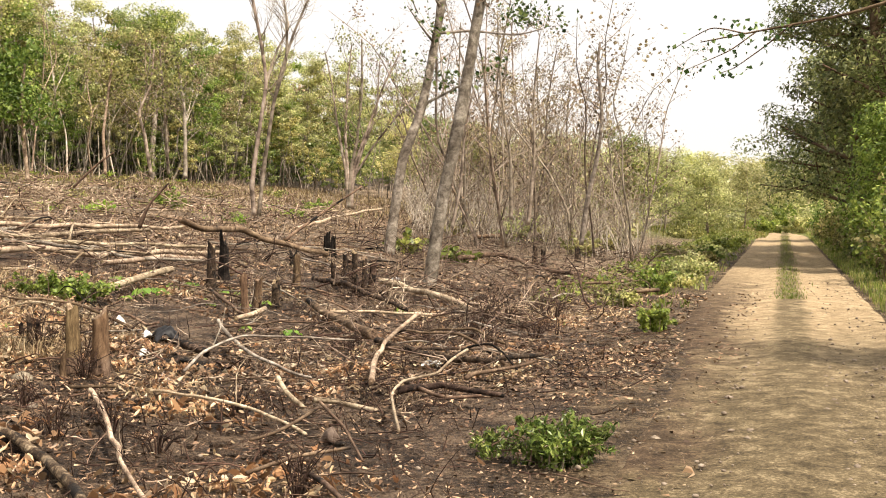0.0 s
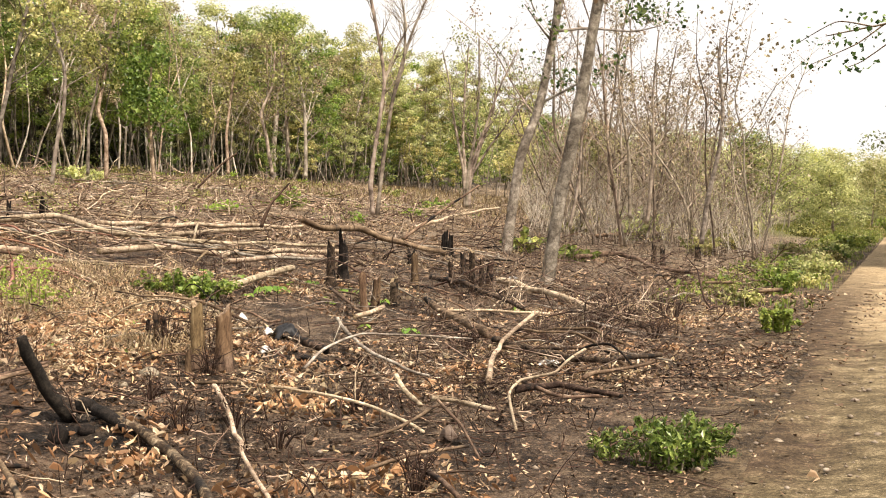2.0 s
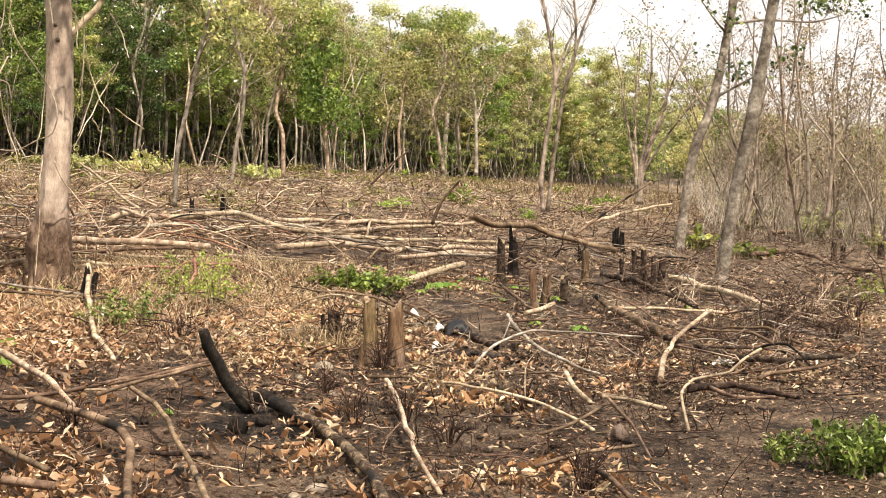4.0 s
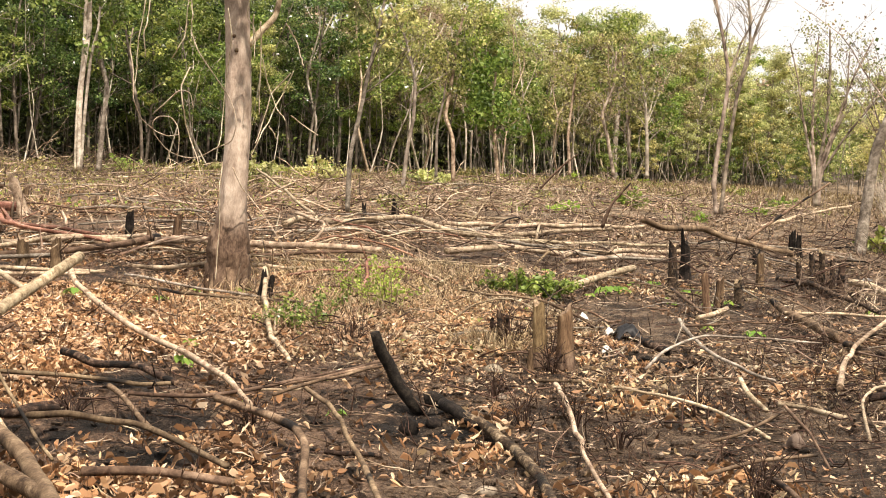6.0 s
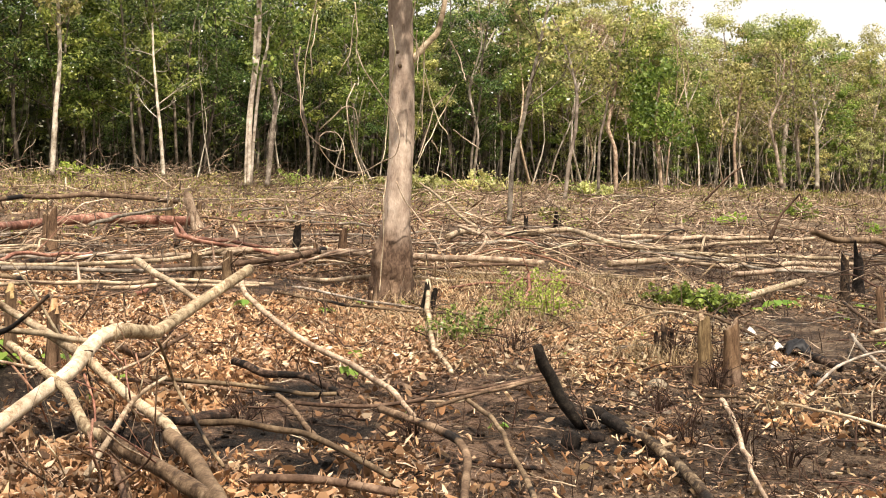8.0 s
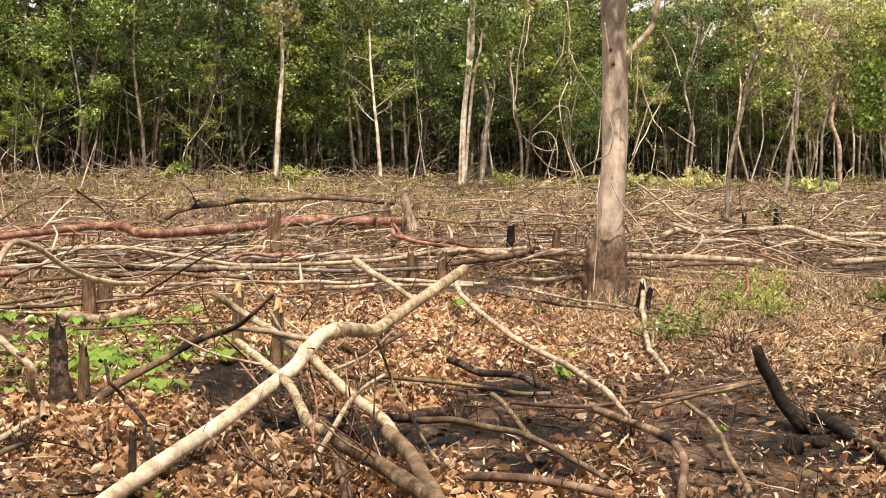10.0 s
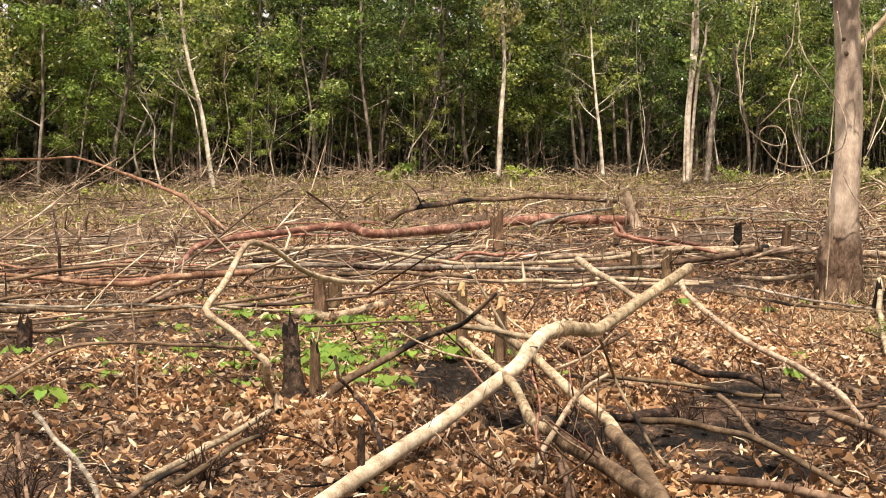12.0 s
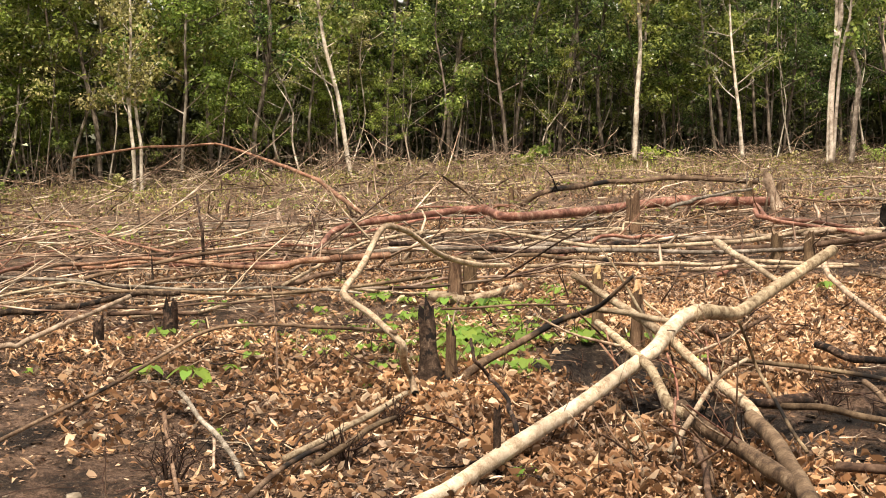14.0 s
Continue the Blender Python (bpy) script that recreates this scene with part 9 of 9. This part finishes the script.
stump("thin brown stub standing uphill", (-21.75, 17.20), 0.25, 0.050, BARK_STUMP, (0.00, 0.00))
stump("thin brown stub standing uphill", (-24.23, 10.56), 0.33, 0.060, BARK_STUMP, (0.00, 0.00))
stump("thin brown stub standing uphill", (-23.67, 10.48), 0.43, 0.047, BARK_STUMP, (0.00, 0.00))
stump("thin brown stub standing uphill", (-25.96, 7.40), 0.27, 0.049, BARK_STUMP, (0.00, 0.00))
stump("charred stub at the foot of the big trunk", (-10.40, 10.56), 0.40, 0.040, CHAR, (0.05, 0.08), cut=2)
stump("charred stub at the foot of the big trunk", (-10.61, 10.94), 0.32, 0.038, CHAR, (0.04, 0.06), cut=2)
stump("brown stub by the big trunk", (-11.14, 10.46), 0.31, 0.041, BARK_STUMP, (0.00, 0.00))
stump("charred stub at the foot of the big trunk", (-11.79, 11.65), 0.34, 0.052, CHAR, (0.06, 0.05), cut=2)

# ---- plants in the field ----
bush((-1.46, 8.27), "low bush with dark green narrow leaves beside the track", 0.40, 0.36, 3600, 0.052, LEAF_GREEN, "bush", 46, up=0.25, wide=0.2)
bush((-1.95, 8.45), "low dark green weeds beside a bush", 0.22, 0.2, 700, 0.045, LEAF_GREEN, "bush", 20, up=0.25, wide=0.2)
bush((-1.82, 17.86), "small bright green bush beside the track", 0.42, 0.44, 1700, 0.055, LEAF_BRIGHT)
bush((-9.36, 15.03), "low fern-like plants with bright green leaves", 0.75, 0.36, 2200, 0.055, LEAF_BRIGHT)
bush((-9.89, 15.13), "low fern-like plants with bright green leaves", 0.5, 0.3, 1000, 0.055, LEAF_BRIGHT)
bush((-9.47, 11.81), "thin yellowish green shrub over dry grass", 0.45, 0.75, 900, 0.034, LEAF_YOUNG)
bush((-8.88, 9.85), "dull green shrub in dry grass", 0.5, 0.55, 800, 0.034, LEAF_GREEN)
bush((-9.01, 9.57), "dull olive shrub in dry grass", 0.4, 0.45, 600, 0.032, LEAF_GREEN)
bush((-10.04, 11.88), "thin shrub with yellowish green leaves", 0.4, 0.75, 650, 0.032, LEAF_YOUNG)
bush((-9.66, 31.88), "clump of broad green leaves by the leaning trees", 0.7, 0.6, 170, 0.2, LEAF_GREEN)
bush((-8.08, 30.81), "clump of broad green leaves by the leaning trees", 0.6, 0.5, 110, 0.22, LEAF_BRIGHT)
bush((-21.10, 40.41), "small green bush uphill", 0.7, 0.8, 800, 0.1, LEAF_GREEN)
bush((-20.55, 53.24), "small green bush uphill", 0.8, 0.6, 800, 0.1, LEAF_BRIGHT)
bush((-26.50, 62.70), "small yellowish bush uphill", 0.8, 0.7, 800, 0.1, LEAF_OLIVE)
bush((-30.85, 41.42), "low yellowish green bush at the foot of the wood", 1.3, 0.8, 1100, 0.12, LEAF_HAZY)
bush((-31.80, 35.65), "low yellowish green bush at the foot of the wood", 1.3, 1.1, 1100, 0.12, LEAF_HAZY)
bush((-29.64, 29.77), "low yellowish green bush at the foot of the wood", 1.2, 1.0, 1100, 0.12, LEAF_HAZY)
bush((-2.21, 31.11), "low yellowish green shrub on the verge of the track", 0.8, 0.6, 1500, 0.06, LEAF_HAZY)
bush((-3.88, 43.84), "low yellowish green shrub on the verge of the track", 0.9, 0.6, 1400, 0.07, LEAF_HAZY)
bush((-2.23, 54.89), "green weeds on the verge of the track", 1.1, 0.8, 2000, 0.09, LEAF_BRIGHT)
bush((-5.32, 72.82), "green weeds on the verge of the track", 1.2, 0.8, 1700, 0.1, LEAF_OLIVE)
bush((-37.79, 17.69), "upright sprig of bright green leaves by the wood", 0.35, 0.9, 160, 0.16, LEAF_BRIGHT)
bush((-7.18, 11.04), "burnt shrub reduced to dark bare twigs", 0.30, 0.50, 0, 0.1, LEAF_BROWN, "burnt_shrub", 16, 600, "burnt shrubs in the field", bare=BARK_DARKTWIG)
bush((-5.80, 8.70), "burnt shrub reduced to dark bare twigs", 0.18, 0.25, 0, 0.1, LEAF_BROWN, "burnt_shrub", 16, 601, "burnt shrubs in the field", bare=BARK_DARKTWIG)
bush((-6.91, 19.89), "burnt shrub reduced to dark bare twigs", 0.40, 0.60, 0, 0.1, LEAF_BROWN, "burnt_shrub", 16, 602, "burnt shrubs in the field", bare=BARK_DARKTWIG)
bush((-4.78, 8.28), "burnt shrub reduced to dark bare twigs", 0.20, 0.25, 0, 0.1, LEAF_BROWN, "burnt_shrub", 16, 603, "burnt shrubs in the field", bare=BARK_DARKTWIG)
bush((-2.77, 6.91), "burnt shrub reduced to dark bare twigs", 0.20, 0.35, 0, 0.1, LEAF_BROWN, "burnt_shrub", 16, 604, "burnt shrubs in the field", bare=BARK_DARKTWIG)
bush((-4.10, 16.82), "burnt shrub reduced to dark bare twigs", 0.35, 0.45, 0, 0.1, LEAF_BROWN, "burnt_shrub", 16, 605, "burnt shrubs in the field", bare=BARK_DARKTWIG)
bush((-4.01, 18.35), "burnt shrub reduced to dark bare twigs", 0.40, 0.50, 0, 0.1, LEAF_BROWN, "burnt_shrub", 16, 606, "burnt shrubs in the field", bare=BARK_DARKTWIG)
bush((-3.38, 18.76), "burnt shrub reduced to dark bare twigs", 0.40, 0.50, 0, 0.1, LEAF_BROWN, "burnt_shrub", 16, 607, "burnt shrubs in the field", bare=BARK_DARKTWIG)
bush((-4.16, 14.78), "burnt shrub reduced to dark bare twigs", 0.40, 0.40, 0, 0.1, LEAF_BROWN, "burnt_shrub", 16, 608, "burnt shrubs in the field", bare=BARK_DARKTWIG)
bush((-4.16, 7.81), "burnt shrub reduced to dark bare twigs", 0.20, 0.22, 0, 0.1, LEAF_BROWN, "burnt_shrub", 16, 609, "burnt shrubs in the field", bare=BARK_DARKTWIG)
bush((-7.02, 16.01), "burnt shrub reduced to dark bare twigs", 0.25, 0.35, 0, 0.1, LEAF_BROWN, "burnt_shrub", 16, 610, "burnt shrubs in the field", bare=BARK_DARKTWIG)
bush((-3.53, 15.22), "burnt shrub reduced to dark bare twigs", 0.35, 0.40, 0, 0.1, LEAF_BROWN, "burnt_shrub", 16, 611, "burnt shrubs in the field", bare=BARK_DARKTWIG)
bush((-3.13, 16.15), "burnt shrub reduced to dark bare twigs", 0.30, 0.40, 0, 0.1, LEAF_BROWN, "burnt_shrub", 16, 612, "burnt shrubs in the field", bare=BARK_DARKTWIG)
bush((-4.98, 13.94), "burnt shrub reduced to dark bare twigs", 0.25, 0.30, 0, 0.1, LEAF_BROWN, "burnt_shrub", 16, 613, "burnt shrubs in the field", bare=BARK_DARKTWIG)
bush((-4.51, 18.88), "burnt shrub reduced to dark bare twigs", 0.30, 0.45, 0, 0.1, LEAF_BROWN, "burnt_shrub", 16, 614, "burnt shrubs in the field", bare=BARK_DARKTWIG)
bush((-6.18, 10.23), "burnt shrub reduced to dark bare twigs", 0.22, 0.40, 0, 0.1, LEAF_BROWN, "burnt_shrub", 16, 615, "burnt shrubs in the field", bare=BARK_DARKTWIG)
bush((-7.34, 5.61), "burnt shrub reduced to dark bare twigs", 0.25, 0.30, 0, 0.1, LEAF_BROWN, "burnt_shrub", 16, 616, "burnt shrubs in the field", bare=BARK_DARKTWIG)
bush((-6.33, 6.37), "burnt shrub reduced to dark bare twigs", 0.20, 0.30, 0, 0.1, LEAF_BROWN, "burnt_shrub", 16, 617, "burnt shrubs in the field", bare=BARK_DARKTWIG)
bush((-7.36, 1.04), "burnt shrub reduced to dark bare twigs", 0.25, 0.35, 0, 0.1, LEAF_BROWN, "burnt_shrub", 16, 618, "burnt shrubs in the field", bare=BARK_DARKTWIG)
bush((-7.33, 2.09), "burnt shrub reduced to dark bare twigs", 0.20, 0.30, 0, 0.1, LEAF_BROWN, "burnt_shrub", 16, 619, "burnt shrubs in the field", bare=BARK_DARKTWIG)
bush((-8.03, 2.64), "burnt shrub reduced to dark bare twigs", 0.15, 0.25, 0, 0.1, LEAF_BROWN, "burnt_shrub", 16, 620, "burnt shrubs in the field", bare=BARK_DARKTWIG)
bush((-8.20, 9.66), "burnt shrub reduced to dark bare twigs", 0.35, 0.40, 0, 0.1, LEAF_BROWN, "burnt_shrub", 16, 621, "burnt shrubs in the field", bare=BARK_DARKTWIG)
bush((-4.98, 7.86), "burnt shrub reduced to dark bare twigs", 0.25, 0.30, 0, 0.1, LEAF_BROWN, "burnt_shrub", 16, 622, "burnt shrubs in the field", bare=BARK_DARKTWIG)
bush((-3.96, 15.86), "burnt shrub reduced to dark bare twigs", 0.35, 0.45, 0, 0.1, LEAF_BROWN, "burnt_shrub", 16, 623, "burnt shrubs in the field", bare=BARK_DARKTWIG)
bush((-4.55, 19.73), "burnt shrub reduced to dark bare twigs", 0.40, 0.50, 0, 0.1, LEAF_BROWN, "burnt_shrub", 16, 624, "burnt shrubs in the field", bare=BARK_DARKTWIG)
bush((-3.73, 19.84), "burnt shrub reduced to dark bare twigs", 0.40, 0.45, 0, 0.1, LEAF_BROWN, "burnt_shrub", 16, 625, "burnt shrubs in the field", bare=BARK_DARKTWIG)
bush((-4.27, 9.36), "burnt shrub reduced to dark bare twigs", 0.20, 0.30, 0, 0.1, LEAF_BROWN, "burnt_shrub", 16, 626, "burnt shrubs in the field", bare=BARK_DARKTWIG)
bush((-6.74, 11.13), "burnt shrub reduced to dark bare twigs", 0.30, 0.40, 0, 0.1, LEAF_BROWN, "burnt_shrub", 16, 627, "burnt shrubs in the field", bare=BARK_DARKTWIG)

rng_edge = np.random.default_rng(88)
for k in range(22):
    bush((-34.2 - rng_edge.uniform(0, 3.4), -2 + 3.4 * k + rng_edge.uniform(-1.2, 1.2)), "low yellowish green weeds before the wood", rng_edge.uniform(0.5, 1.1), rng_edge.uniform(0.3, 0.7), 420, 0.10, LEAF_YOUNG if k % 2 else LEAF_OLIVE, "weed_clump", 14, 1500 + k, "weeds before the wood", category="weeds")
for k, (x, y, n) in enumerate([(-24.5, 40.0, 300), (-19.5, 33.0, 260), (-22.0, 27.5, 260), (-16.5, 36.5, 260), (-25.0, 52.0, 300), (-18.0, 44.5, 300)]):
    bush((x, y), "small yellowish green weeds among the slash", 0.6, 0.4, n, 0.09, LEAF_YOUNG if k % 2 else LEAF_OLIVE, "weed_clump", 12, 1560 + k, "weeds among the slash", category="weeds")

# ---- heaps of dry brush before the wood ----
brush_heap((-37.95, 5.89), "heap of reddish brown dry brush by the wood", 1.50, 1.50, 46, BARK_BROWN, 900)
brush_heap((-35.78, 4.61), "heap of pale dry twigs below the wood", 1.30, 1.00, 40, BARK_TWIG, 940)
brush_heap((-33.80, 6.31), "heap of pale dry twigs below the wood", 1.40, 1.10, 42, BARK_TWIG, 980)
brush_heap((-36.44, 9.69), "heap of pale dry twigs below the wood", 1.30, 1.30, 40, BARK_TWIG, 1020)
brush_heap((-36.32, 10.53), "heap of pale dry twigs below the wood", 1.00, 0.90, 30, BARK_TWIG, 1060)
brush_heap((-34.43, 2.23), "heap of reddish brown dry brush by the wood", 1.40, 1.00, 36, BARK_BROWN, 1100)
brush_heap((-32.20, 1.03), "heap of reddish brown dry brush by the wood", 1.40, 1.00, 36, BARK_BROWN, 1140)
brush_heap((-32.95, 25.62), "heap of reddish brown dry brush by the wood", 1.50, 1.40, 44, BARK_BROWN, 1180)
brush_heap((-32.12, 26.26), "heap of reddish brown dry brush by the wood", 1.30, 1.30, 40, BARK_BROWN, 1220)
brush_heap((-36.11, 24.75), "heap of pale dry twigs below the wood", 1.40, 0.90, 36, BARK_TWIG, 1260)
brush_heap((-29.75, 23.72), "heap of pale dry twigs below the wood", 1.40, 0.80, 36, BARK_TWIG, 1300)
brush_heap((-32.21, 69.12), "heap of pale dry twigs below the wood", 1.50, 0.80, 36, BARK_TWIG, 1340)
brush_heap((-25.58, 31.45), "heap of pale dry twigs below the wood", 1.40, 0.90, 36, BARK_TWIG, 1380)
brush_heap((-24.35, 37.23), "heap of pale dry twigs below the wood", 1.40, 0.70, 36, BARK_TWIG, 1420)
brush_heap((-34.04, 14.01), "heap of pale dry twigs below the wood", 1.40, 0.80, 36, BARK_TWIG, 1460)
brush_heap((-31.97, 10.53), "heap of pale dry twigs below the wood", 1.40, 0.80, 36, BARK_TWIG, 1500)

brush_spots = [(-6.4, 21.1), (-4.2, 15.8), (-5.3, 14.7), (-4.0, 18.6), (-8.0, 27.8), (-3.6, 12.9), (-5.9, 18.2), (-4.7, 23.0), (-6.2, 24.2), (-5.0, 29.5)]
for k, (x, y) in enumerate(brush_spots):
    brush_heap((x, y), "low tangle of scorched twigs on burnt soil", 0.8 + 0.02 * y, 0.16 + 0.008 * y, 22, (BARK_TWIG, BARK_SINGED, BARK_SINGED)[k % 3], 1600 + 40 * k)

# ---- scraps and stones ----
crumpled("white_rag", "small white rag on dry litter", (-7.75, 13.59), 0.14, RAG, 1, 1.4)
crumpled("white_rag", "small white scrap beside a black bag", (-6.90, 12.71), 0.12, RAG, 2, 1.0)
crumpled("white_rag", "small white scrap on dark soil", (-6.33, 11.59), 0.11, RAG, 3, 1.0)
crumpled("paper_scrap", "crumpled whitish paper on burnt soil", (-3.59, 12.74), 0.2, RAG, 4, 0.3)
crumpled("paper_scrap", "small whitish scrap on the soil", (-7.48, 23.92), 0.16, RAG, 5, 0.3)
crumpled("plastic_bag", "crumpled black plastic bag on the soil", (-6.62, 12.62), 0.36, BLACK_PLASTIC, 6, 0.6)
crumpled("sheet_scrap", "small grey rusty plate standing in the litter", (-3.18, 8.59), 0.14, GREY_METAL, 7, 1.2)
log("charred_log", "short charred black log by the bag", [(-5.94, 11.71, 0.74), (-5.67, 11.50, 0.70), (-5.48, 11.29, 0.68)], 0.048, 0.040, BARK_BURNT, cuts=(2, 2))
lump("stone", "pale stone bedded in the soil", (-6.55, 9.79), 0.09, STONE, 0)
lump("stone", "pale stone bedded in the soil", (-5.74, 8.70), 0.05, STONE, 1)
lump("stone", "pale stone bedded in the soil", (-4.21, 6.23), 0.07, STONE, 2)
lump("stone", "pale stone bedded in the soil", (-4.22, 6.02), 0.05, STONE, 3)
lump("stone", "pale stone bedded in the soil", (-4.91, 11.21), 0.05, STONE, 4)
lump("stone", "pale stone bedded in the soil", (-6.36, 9.12), 0.05, STONE, 5)
lump("stone", "pale stone bedded in the soil", (-9.23, 4.75), 0.04, STONE, 6)
lump("stone", "pale stone bedded in the soil", (-9.86, 0.56), 0.05, STONE, 7)
lump("stone", "pale stone bedded in the soil", (-7.21, 0.50), 0.05, STONE, 8)
lump("stone", "pale stone bedded in the soil", (-8.48, 1.29), 0.04, STONE, 9)
lump("stone", "pale stone bedded in the soil", (-10.29, 7.99), 0.05, STONE, 10)
lump("stone", "pale stone bedded in the soil", (-4.43, 8.98), 0.04, STONE, 11)
lump("stone", "pale stone bedded in the soil", (-11.42, 20.09), 0.08, STONE, 12)
lump("stone", "pale stone bedded in the soil", (-0.91, 9.31), 0.04, STONE, 13)
lump("stone", "pale stone bedded in the soil", (-0.23, 9.70), 0.05, STONE, 14)
lump("stone", "pale stone bedded in the soil", (-0.47, 11.50), 0.04, STONE, 15)
lump("burnt_root", "black burnt root knob in the soil", (-5.39, 7.00), 0.075, CHAR, 31, 0.9, "root")
lump("burnt_root", "black burnt root knob in the soil", (-5.55, 7.50), 0.07, CHAR, 33, 0.7, "root")
